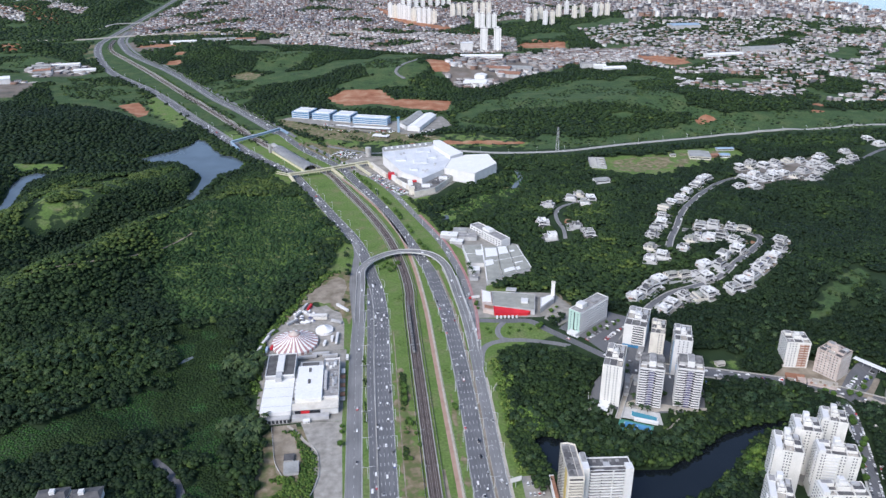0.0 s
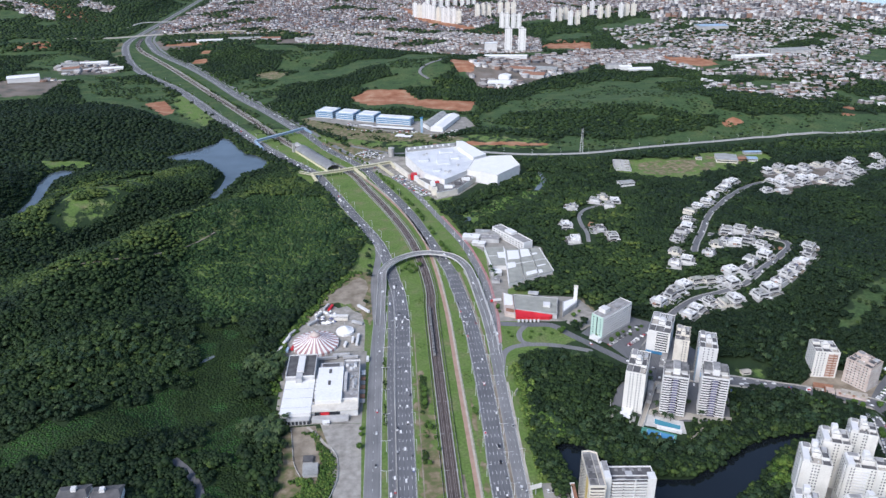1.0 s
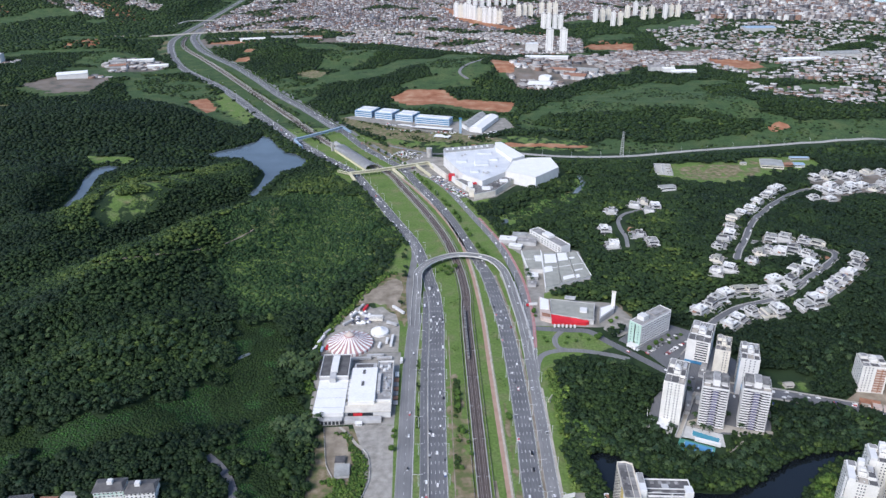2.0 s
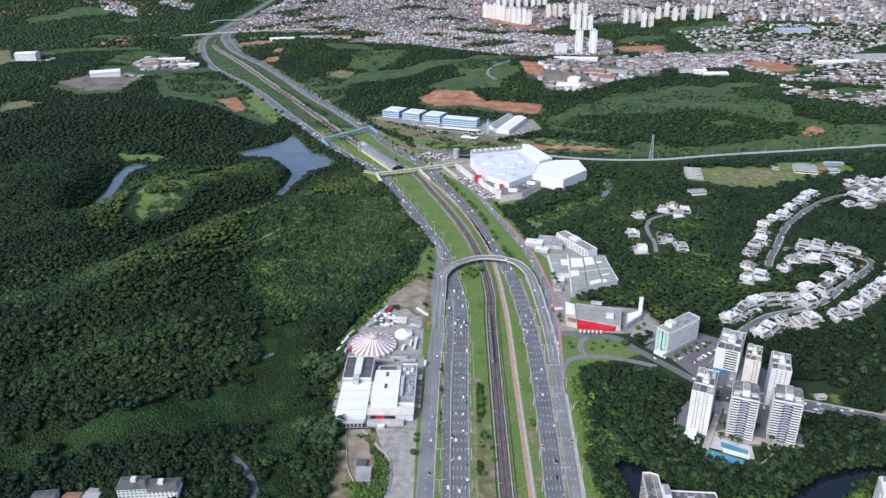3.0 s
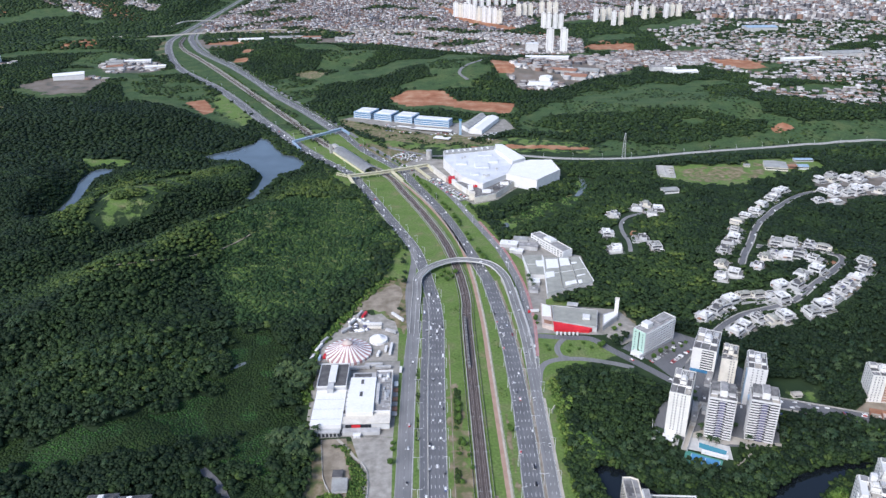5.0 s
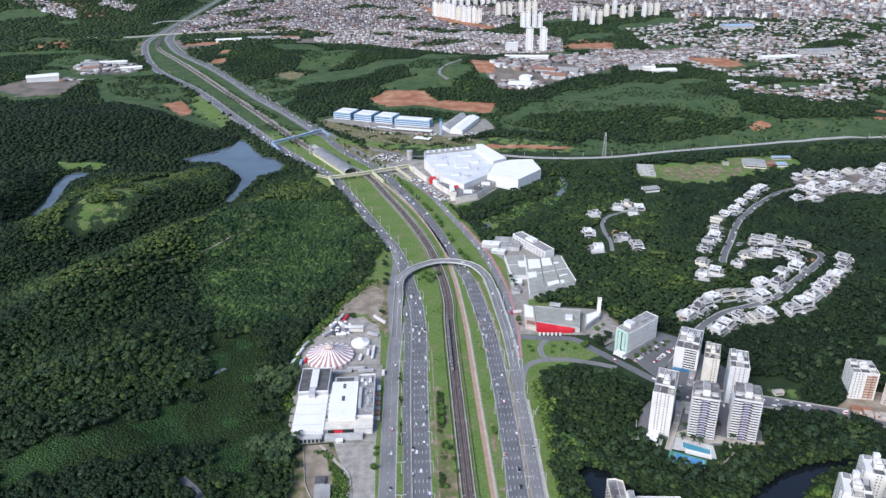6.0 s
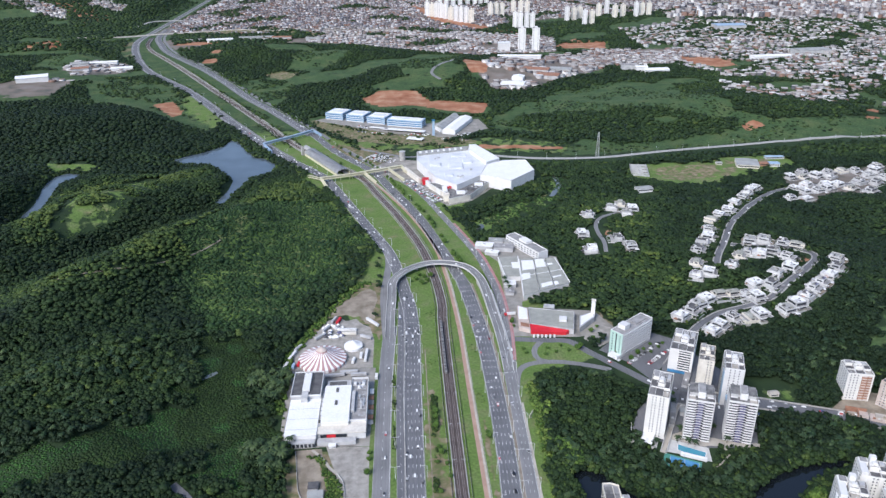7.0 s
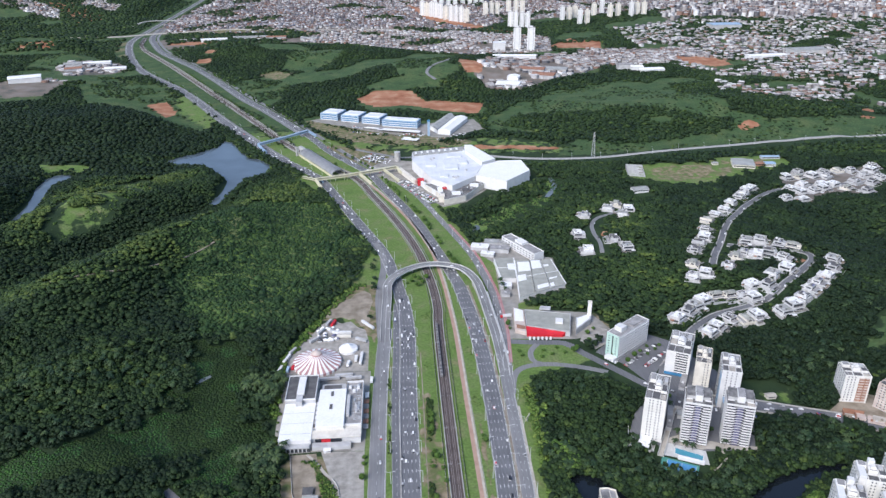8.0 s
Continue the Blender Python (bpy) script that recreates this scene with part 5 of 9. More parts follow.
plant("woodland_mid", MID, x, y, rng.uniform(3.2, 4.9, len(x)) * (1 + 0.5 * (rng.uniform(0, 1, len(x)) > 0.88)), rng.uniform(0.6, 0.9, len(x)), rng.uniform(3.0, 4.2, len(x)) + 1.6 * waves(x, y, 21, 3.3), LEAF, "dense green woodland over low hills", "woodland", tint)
x, y = scatter(-300, -40, 765, 1180, 4.2)
ok = in_scrub(x, y) & free(x, y)
x, y = x[ok], y[ok]
big = (waves(x, y, 30) > 0.45) & (rng.uniform(0, 1, len(x)) > 0.5)
size = np.clip(1.9 * np.exp(0.3 * rng.normal(size=len(x))), 1.0, 4.0) * np.where(big, 1.5, 1.0)
plant("scrub", LOW, x, y, size, rng.uniform(0.6, 1.1, len(x)), 0.4 * size, SCRUB_LEAF, "low even scrub on the slope", "scrub", np.clip(0.74 + 0.14 * rng.normal(size=len(x)) + 0.14 * waves(x, y, 22, 1.5) - 0.25 * big, 0, 1))
x, y = scatter(-1700, 1700, 1330, 2650, 10.0)
ok = free(x, y) & seen_from_road(x, y) & (waves(x, y, 130, 3.0) > np.where(y > 1950, -0.42, -0.9))
x, y = x[ok], y[ok]
# Tint base raised to paint in haze; the hill behind the lake is darkened.
plant("woodland_far", FAR, x, y, rng.uniform(5.8, 8.4, len(x)), rng.uniform(0.65, 0.9, len(x)), rng.uniform(2.4, 4.2, len(x)), LEAF, "wooded hills in the distance", "woodland", np.clip(0.40 + 0.2 * rng.normal(size=len(x)) + 0.2 * waves(x, y, 110, 4.0) - 0.4 * smooth(-x, 250, 450) * smooth(-y, -1950, -1800), 0, 1))
x, y = scatter(-2900, 2700, 2650, 4700, 17)
in_town = np.zeros(len(x), bool)
for ring in TOWNS[:4] + TOWNS[5:] + [COAST]:
    in_town |= inside(x, y, ring)
ok = seen_from_road(x, y) & ~inside(x, y, SEA) & (road_distance(x, y) > 35) & np.where(in_town, (waves(x, y, 90, 5.0) > 0.35) & (rng.uniform(0, 1, len(x)) > 0.3), waves(x, y, 170, 3.0) > -0.4)
x, y = x[ok], y[ok]
# Higher tint than nearer woods: distance haze painted into the leaf colour.
plant("woodland_distant", DISTANT, x, y, rng.uniform(8, 12, len(x)), rng.uniform(0.5, 0.8, len(x)), rng.uniform(2, 4, len(x)), LEAF, "distant belts of trees between the suburbs", "woodland", np.clip(0.5 + 0.2 * rng.normal(size=len(x)), 0, 1))

# ---- buildings ----
UNIT = {}


def pane(w, h, material, thick=0.16):
    """Shared mesh of a window or panel of that size, standing on its lower middle, facing -y."""
    key = ("pane", w, h, material.name, thick)
    if key not in UNIT:
        UNIT[key] = mesh_of("window", box(-w / 2, w / 2, -thick / 2, thick / 2, 0, h), material)
    return UNIT[key]


def slab(x0, x1, y0, y1, z0, z1, material):
    key = ("slab", x0, x1, y0, y1, z0, z1, material.name)
    if key not in UNIT:
        UNIT[key] = mesh_of("slab", box(x0, x1, y0, y1, z0, z1), material)
    return UNIT[key]


def put(name, me, parent, x, y, z, turn=0):
    ob = new(name, me)
    ob.parent = parent
    ob.matrix_basis = pose(x, y, z, 0, 0, turn)
    return ob


def windows(parent, side, at, columns, floors, z0, fh, w, h, material=GLASS, lowest=0):
    """Rows of windows on one side (0 front, 1 right, 2 back, 3 left) of a block whose wall stands at metres from the middle."""
    me = pane(w, h, material)
    for f in range(lowest, floors):
        for c in columns:
            x, y = [(c, -at), (at, c), (c, at), (-at, c)][side]
            put("window", me, parent, x, y, z0 + f * fh, (0, 90, 0, 90)[side])


def roof_clutter(t, w, d, z, seed, tank=WHITE):
    """Terraces at several levels, stair and lift houses, tanks, cooling units and a pergola on a flat roof."""
    r = random.Random(seed)
    head = part("stair_head", box(-w * 0.14, w * 0.16, -d * 0.10, d * 0.14, z, z + 3.4, 0.1), tank, t, "white rooftop stair head")
    part("lift_house", box(-w * 0.08, w * 0.10, -d * 0.05, d * 0.10, z + 3.4, z + 5.6, 0.1), tank, head)
    part("stair_roof", box(-w * 0.12, w * 0.14, -d * 0.09, -d * 0.06, z + 3.4, z + 3.6), GREYROOF, head)
    part("water_tank", box(w * 0.22, w * 0.40, d * 0.18, d * 0.38, z, z + 2.2, 0.1), GREYWALL, t)
    room = part("penthouse", box(-w * 0.44, -w * 0.16, d * 0.16, d * 0.44, z, z + 2.8, 0.08), tank, t, "white penthouse room")
    part("penthouse_roof", box(-w * 0.42, -w * 0.18, d * 0.18, d * 0.42, z + 2.8, z + 2.9), GREYROOF, room)
    room = part("penthouse", box(w * 0.18, w * 0.44, -d * 0.22, d * 0.06, z, z + 2.5, 0.08), tank, t, "white penthouse room")
    part("penthouse_roof", box(w * 0.20, w * 0.42, -d * 0.20, d * 0.04, z + 2.5, z + 2.6), DARKROOF, room)
    for k, (x0, x1, y0, y1) in enumerate(((-0.43, -0.2, -0.44, -0.16), (-0.17, 0.16, -0.44, -0.2), (0.2, 0.44, -0.44, -0.26), (-0.43, -0.18, -0.12, 0.12))):
        part("roof_deck", box(w * x0, w * x1, d * y0, d * y1, z, z + 0.12 + 0.03 * k), (DARKROOF, SAND_PATH, DARKROOF, ROOFTOP)[(k + seed) % 4], t)
    for x0, x1, y0, y1, h in ((-0.45, 0.45, -0.18, -0.165, 1.1), (-0.195, -0.18, -0.45, -0.18, 1.2), (0.175, 0.19, -0.45, -0.18, 1.2), (-0.45, -0.16, 0.135, 0.15, 1.3), (0.165, 0.18, 0.1, 0.45, 1.4)):
        part("terrace_wall", box(w * x0, w * x1, d * y0, d * y1, z, z + h), tank, t)
    for k in range(5):
        part("pergola_slat", box(-w * 0.16 + w * 0.06 * k, -w * 0.14 + w * 0.06 * k, d * 0.2, d * 0.42, z + 2.3, z + 2.5), tank, t)
    for k in range(9):
        x, y = r.uniform(-w * 0.42, w * 0.36), r.uniform(-d * 0.42, d * 0.40)
        if abs(x - w * 0.02) > w * 0.18 or abs(y) > d * 0.18:
            part("roof_unit", box(x, x + r.uniform(0.6, 1.4), y, y + r.uniform(0.6, 1.4), z, z + r.uniform(0.6, 1.3)), r.choice((GREYWALL, DARKROOF, WHITE, GREYWALL)), t)


def window_tower(x, y, yaw, w, d, floors, label, body=WHITE, fh=2.85, group="residential towers", cols=None, side_cols=None, seed=1, strip=True, lowest=0):
    t = thing("apartment_tower", x, y, yaw, 0, label, "apartment tower", group)
    h = floors * fh + 1.0
    part("wall", box(-w / 2, w / 2, -d / 2, d / 2, -1, h, 0.05), body, t)
    part("roof", slab(-w / 2 + 0.4, w / 2 - 0.4, -d / 2 + 0.4, d / 2 - 0.4, h - 0.2, h + 0.06, ROOFTOP), None, t, "stained grey roof slab")
    part("parapet", rim(rect(-w / 2 - 0.02, w / 2 + 0.02, -d / 2 - 0.02, d / 2 + 0.02), 0.3, h - 0.4, h + 0.9), body, t)
    roof_clutter(t, w, d, h + 0.05, seed, body)
    cols = cols if cols is not None else [w * (k + 0.5) / 5 - w / 2 for k in range(5)]
    side_cols = side_cols or [d * (k + 0.5) / 5 - d / 2 for k in range(5)]
    windows(t, 0, d / 2, cols, floors, 2.0, fh, 1.05, 1.15, TOWER_GLASS, lowest)
    windows(t, 3, w / 2, side_cols, floors, 2.0, fh, 1.2, 1.2, TOWER_GLASS, lowest)
    if strip:
        for s in (-1, 1):
            part("pilaster", slab(-0.5, 0.5, -0.35, 0.3, 0, h + 0.8, body), None, t).location = (s * (w / 2 - 0.35), -d / 2, 0)
    return t


def banded_tower(x, y, yaw, w, d, floors, label, seed):
    """White balcony bands round a recessed bluish core."""
    t = thing("apartment_tower", x, y, yaw, 0, label, "apartment tower", "banded towers")
    fh = 2.7
    h = floors * fh + 1.5
    # The core's dark colour holds the shade between the balcony bands.
    part("core", box(-w / 2 + 1.0, w / 2 - 1.0, -d / 2 + 1.45, d / 2 - 0.6, 0, h), SHADE_GLASS, t, "recessed glazing with the shade in its colour")
    part("centre_strip", box(-w * 0.10, w * 0.10, -d / 2 + 1.36, -d / 2 + 1.44, 0, h), LILAC, t, "blue-grey glazed centre strip")
    part("back_wall", box(-w / 2 + 0.6, w / 2 - 0.6, d / 2 - 6, d / 2, 0, h + 0.3), GREYWALL, t)
    key = ("band", w, d)
    if key not in UNIT:
        bm = bmesh.new()
        add_box(bm, -w / 2, -w * 0.17, -d / 2, -d / 2 + 0.35, -0.1, 1.25)
        add_box(bm, -w / 2, -w / 2 + 0.35, -d / 2 + 0.35, d / 2 - 6.2, -0.1, 1.25)
        UNIT[key] = mesh_of("balcony", bm, WHITE)
        bm = bmesh.new()
        add_box(bm, w * 0.17, w / 2, -d / 2, -d / 2 + 0.35, -0.1, 1.25)
        add_box(bm, w / 2 - 0.35, w / 2, -d / 2 + 0.35, d / 2 - 6.2, -0.1, 1.25)
        UNIT[key, 2] = mesh_of("balcony", bm, WHITE)
        bm = bmesh.new()
        n = 7
        xs = [-w * 0.17 + 0.02 + (w * 0.34 - 0.04) * i / n for i in range(n + 1)]
        ys = [-d / 2 + 0.5 + 0.9 * math.cos((i / n - 0.5) * 3.0) * 0.9 - 0.1 for i in range(n + 1)]
        low, top = [[bm.verts.new((q, p, z)) for q, p in zip(xs, ys)] for z in (0.62, 1.15)]
        back = [bm.verts.new((q, p + 0.25, 1.15)) for q, p in zip(xs, ys)]
        for i in range(n):
            bm.faces.new((low[i], low[i + 1], top[i + 1], top[i]))
            bm.faces.new((top[i], top[i + 1], back[i + 1], back[i]))
        UNIT[key, 3] = mesh_of("balcony", bm, WHITE)
    for f in range(floors):
        z = 1.5 + f * fh
        put("balcony", UNIT[key], t, 0, 0, z)
        put("balcony", UNIT[key, 2], t, 0, 0, z)
        put("slab_edge", UNIT[key, 3], t, 0, 0, z)
    part("roof", box(-w / 2 + 0.2, w / 2 - 0.2, -d / 2 + 1.2, d / 2, h, h + 0.9), ROOFTOP, t, "stained grey roof terrace")
    part("roof_parapet", rim(rect(-w / 2, w / 2, -d / 2 + 0.4, d / 2 + 0.02), 0.3, h - 0.2, h + 1.9), WHITE, t)
    for k, (x0, x1) in enumerate(((-w / 2 + 1, -w * 0.22), (w * 0.22, w / 2 - 1))):
        part("roof_deck", box(x0, x1, -d / 2 + 1.6, -d / 2 + 6.4, h + 0.9, h + 1.0), (SAND_PATH, DARKROOF)[(k + seed) % 2], t)
        part("terrace_wall", box(x0, x1, -d / 2 + 6.5, -d / 2 + 6.8, h + 0.9, h + 2.0), WHITE, t)
    part("penthouse", box(-w / 2 + 1.5, w / 2 - 1.5, -d / 2 + 8, d / 2 - 0.5, h + 0.9, h + 4.2, 0.1), GREYWALL, t)
    part("penthouse_roof", box(-w / 2 + 1.2, w / 2 - 1.2, -d / 2 + 7.7, d / 2 - 0.2, h + 4.2, h + 4.5), ROOFTOP, t)
    part("stair_head", box(-3, 3, -d / 2 + 5, d / 2 - 3, h + 0.9, h + 7.2, 0.1), WHITE, t, "white lift housing on the roof")
    part("stair_head_roof", box(-2.8, 2.8, -d / 2 + 5.2, d / 2 - 3.2, h + 7.2, h + 7.35), GREYROOF, t)
    return t


window_tower(225.5, 579, -25, 18, 40, 15, "tall white apartment tower with small dark windows", body=WARMWHITE, cols=[-4.6, -1.9, 1.9, 4.6], side_cols=[-17, -13, -9, -5, -1, 3, 7, 11, 15], seed=3)
banded_tower(256, 563, -20, 22.5, 23, 15, "white-banded apartment tower with bluish recessed balconies", 4)
banded_tower(291, 557.5, -20, 23.5, 22, 15, "white-banded apartment tower with bluish recessed balconies", 5)
t = window_tower(284, 676, -27, 23, 42, 9, "white apartment block with banded windows", cols=[], side_cols=[-18, -11, -3, 5, 13], seed=6)
for f in range(9):
    put("balcony", slab(-5.5, 5.5, -0.7, 0.1, 0, 1.0, WHITE), t, 3.5, -21.3, 1.2 + f * 2.85)
part("blue_fascia", box(-11.4, 11.4, -22.3, -21.9, 0.5, 3.6), BLUE, t)
# Flush dark panel stands in for the shade of recessed balconies.
part("balcony_recess", box(-2.2, 9.2, -21.25, -20.9, 1, 26), GLASS, t, "flat dark panel for shaded balcony recesses")
window_tower(288, 630, -24, 14, 29, 14, "narrow grey apartment tower with cream front", body=CREAM, cols=[1.5, 4.2], side_cols=[-11, -6, -1, 4, 9], seed=7)
t = window_tower(308, 615, -20, 17, 31, 14, "white apartment tower with grey window bands", cols=[-4, 0, 4], side_cols=[-12, -7, -2, 3, 8], seed=8)
part("blue_panel", box(-9.1, -8.45, -15, -4, 0, 34), SKYBLUE, t, "light blue side panel")


def office_block():
    t = thing("office_block", 240, 712, 38, 0, "white eight-storey office block with mint-green gable", "office building")
    w, d, h = 53, 15.5, 27
    part("wall", box(-w / 2, w / 2, -d / 2, d / 2, 0, h, 0.05), WHITE, t)
    part("gable", box(-w / 2 - 0.25, -w / 2 + 0.02, -d / 2, d / 2, 0, h + 0.6), MINT, t, "mint-green painted gable wall")
    part("gable_slit", box(-w / 2 - 0.32, -w / 2 - 0.2, -0.7, 0.7, 1, h - 1), GLASS, t)
    part("roof", box(-w / 2 + 0.5, w / 2 - 0.5, -d / 2 + 0.5, d / 2 - 0.5, h - 0.1, h + 0.1), GREYROOF, t)
    part("parapet", rim(rect(-w / 2, w / 2, -d / 2 - 0.02, d / 2 + 0.02), 0.5, h - 0.3, h + 0.9), WHITE, t)
    part("stair_head", box(-17, -8, -3, 6, h, h + 5, 0.1), WHITE, t, "white round-cornered rooftop tank house")
    part("machine_room", box(2, 22, -4, 5, h, h + 1.2), GREYROOF, t)
    for f in range(8):
        for k in range(10):
            put("window", pane(3.4, 1.5, GLASS), t, -w / 2 + 3.6 + k * 5.1, -d / 2, 2.0 + f * 3.15)
            put("sunshade", slab(-2.3, 2.3, -0.9, 0.05, 0, 0.22, WHITE), t, -w / 2 + 3.6 + k * 5.1, -d / 2, 3.7 + f * 3.15)
        for k in (-4.6, 4.6):
            put("window", pane(1.6, 1.1, GLASS), t, -w / 2 - 0.25, k, 2.0 + f * 3.15, 90)
    part("canopy", box(-w / 2 - 7, -w / 2 - 0.4, -d / 2, d / 2 - 4, 0, 3.6, 0.1), WHITE, t, "low white entrance building")


office_block()
# the cluster beside the pond, and the blocks behind it
for k, (x, y, w, d, fl, yaw) in enumerate(((321, 440, 21, 24, 15, -22), (348.5, 460, 21, 20, 15, -20), (377, 468, 20, 18, 15, -24), (355, 427.5, 31, 16, 15, -18), (288, 391, 18, 26, 15, -22), (333, 386, 34, 15, 15, -8))):
    t = window_tower(x, y, yaw, w, d, fl, "tall white apartment tower with small windows near the pond", cols=[q * w for q in ((-0.12, -0.02, 0.08), (-0.06, 0.06, 0.3, 0.38), (-0.36, -0.26, 0.0, 0.1), (-0.4, -0.33, 0.06, 0.14, 0.33, 0.4), (-0.3, -0.2, 0.05, 0.15), (-0.4, -0.3, 0.0, 0.08, 0.3, 0.4))[k]], side_cols=[d * (i + 0.5) / 5 - d / 2 for i in range(5)], seed=20 + k, group="pond towers", lowest=9 if k > 3 else 3, body=WARMWHITE)
    h = fl * 2.85 + 1.0
    if k in (3, 5):
        for f in range(fl):
            put("balcony", slab(-5, 5, -1.2, 0.1, 0, 1.0, WHITE), t, -w * 0.16, -d / 2, 1.4 + f * 2.85)
    for q in ((0.18,), (-0.2, 0.18), (0.2,), (-0.22, 0.24), (0.3,), (-0.15, 0.2))[k]:
        part("facade_rib", box(q * w - w * 0.07, q * w + w * 0.07, -d / 2 - 0.7, -d / 2 + 0.2, 0, h + 0.3), WARMWHITE, t, "blank white projecting facade strip")
    for f in range(4, fl):
        put("balcony", slab(-0.9, 0.1, -2.2, 2.2, 0, 1.0, WHITE), t, -w / 2, -d * 0.28, 1.4 + f * 2.85)
    part("lift_tower", box(-2.2, 2.2, d / 2 - 5, d / 2 - 0.6, h, h + 6.5, 0.1), WHITE, t)
    part("roof_wing", box(-w / 2 + 0.6, -w / 2 + 5.5, -d / 2 + 1, d / 2 - 1.5, h, h + 2.6, 0.1), WHITE, t)
t = window_tower(428, 611, -12, 23, 22, 10, "white unfinished apartment block above bare red earth", body=WARMWHITE, cols=[-8.5, -5.5, -2.5], seed=31, group="unfinished blocks")
for f in range(10):
    put("balcony", slab(-2, 2, -1.0, 0.1, 0, 0.9, PINKISH), t, 3.5, -11, 1.5 + f * 2.85)
    put("balcony", slab(-1.6, 1.6, -1.0, 0.1, 0, 0.9, PINKISH), t, 8.4, -11, 1.5 + f * 2.85)
part("balcony_recess", box(1.2, 10.2, -11.08, -10.9, 1, 28), TILE, t, "bare brown brick behind the balconies")
t = window_tower(457, 588, -60, 24, 22, 9, "pinkish unfinished apartment block without render", body=PINKISH, cols=[-8.5, -5.5, -2, 2, 5.5, 8.5], side_cols=[-8, -5, -2, 1, 4, 7], seed=32, group="unfinished blocks")
for f in range(9):
    put("slab_edge", slab(-12.3, 12.3, -0.5, 0.1, 0, 0.3, PARAPET), t, 0, -11, 0.9 + f * 2.85)
    put("slab_edge", slab(-0.1, 0.5, -11.2, 11.2, 0, 0.3, PARAPET), t, 12, 0, 0.9 + f * 2.85)
t = thing("site_retaining_wall", 416, 583, -22, 0.2, "raw red brick retaining walls of a building site", "building site")
part("brick_wall", box(-9, 9, -0.4, 0.4, 0, 5), TILE, t)
part("brick_wall", box(-9, -8.2, -9, -0.4, 0, 3.4), TILE, t)
part("brick_wall", box(1, 1.8, -8, -0.4, 0, 4), TILE, t)
part("slab", box(2, 10, -8, -0.5, 0, 2.2), PINKISH, t)
part("rubble", box(-7, 0, -7.5, -3, 0, 0.9, 0.3), DIRT, t)
t = thing("site_retaining_wall", 436, 567, -28, 0.2, "raw concrete terraces of a building site", "building site")
part("terrace", box(-13, 13, -4, 6, 0, 1.6, 0.1), PINKISH, t)
part("terrace", box(-9, 14, -1, 6, 1.6, 3.2, 0.1), SAND_PATH, t)
for k in range(6):
    part("material_stack", box(-11 + 4 * k, -9 + 4 * k, -3 + (k % 3), -1.2 + (k % 3), 1.6 + (1.6 if k % 3 == 2 else 0), 2.8 + (1.6 if k % 3 == 2 else 0)), (TILE, GREYWALL, DIRT)[k % 3], t)
window_tower(489, 530, -30, 18, 28, 9, "cream apartment block beside the street", body=CREAM, cols=[-7, -3, 1, 5], seed=33, group="unfinished blocks")


for k, (x, y) in enumerate(((472, 572), (484, 571), (462, 556))):
    t = thing("planted_strip", x, y, 40, 0.3, "narrow planted strip in the car park", "planting", "planted strips")
    part("kerb", box(-11, 11, -1.3, 1.3, 0, 0.15), PARAPET, t)
    part("lawn", box(-10.8, 10.8, -1.1, 1.1, 0.15, 0.4), BRIGHT_LEAF_PLAIN, t)


t = thing("walkway_canopy", 503, 584, -58, 0.3, "long white curved walkway canopy", "canopy")
part("roof", box(-22, 22, -3, 3, 5.4, 6.2, 0.2), WHITEROOF, t)
for k in range(6):
    part("post", box(-20 + 8 * k, -19.5 + 8 * k, -0.3, 0.3, 0, 5.4), STEEL, t)


for x, y, w, d, h, yaw, mat in ((244, 588, 5, 34, 4, -22, GREYROOF), (262, 590, 20, 9, 4, -20, SHEETROOF), (274, 582, 9, 22, 4.5, -20, GREYROOF), (300, 582, 18, 8, 3.6, -20, SHEETROOF), (262, 612, 7, 20, 3.5, -25, DARKROOF), (210, 556, 10, 16, 4, -28, WHITEROOF), (278, 645, 6, 30, 3.5, -28, GREYROOF), (300, 600, 5, 16, 12, -22, SKYBLUE)):
    t = thing("annex", x, y, yaw, 0, "low flat-roofed annex in the tower court", "annex", "court annexes")
    part("wall", box(-w / 2 + 0.3, w / 2 - 0.3, -d / 2 + 0.3, d / 2 - 0.3, 0, h), GREYWALL, t)
    part("roof", box(-w / 2, w / 2, -d / 2, d / 2, h, h + 0.35), mat, t)
    part("roof_unit", box(-1, 1, -d / 4, -d / 4 + 2, h + 0.35, h + 1.2), WHITE, t)


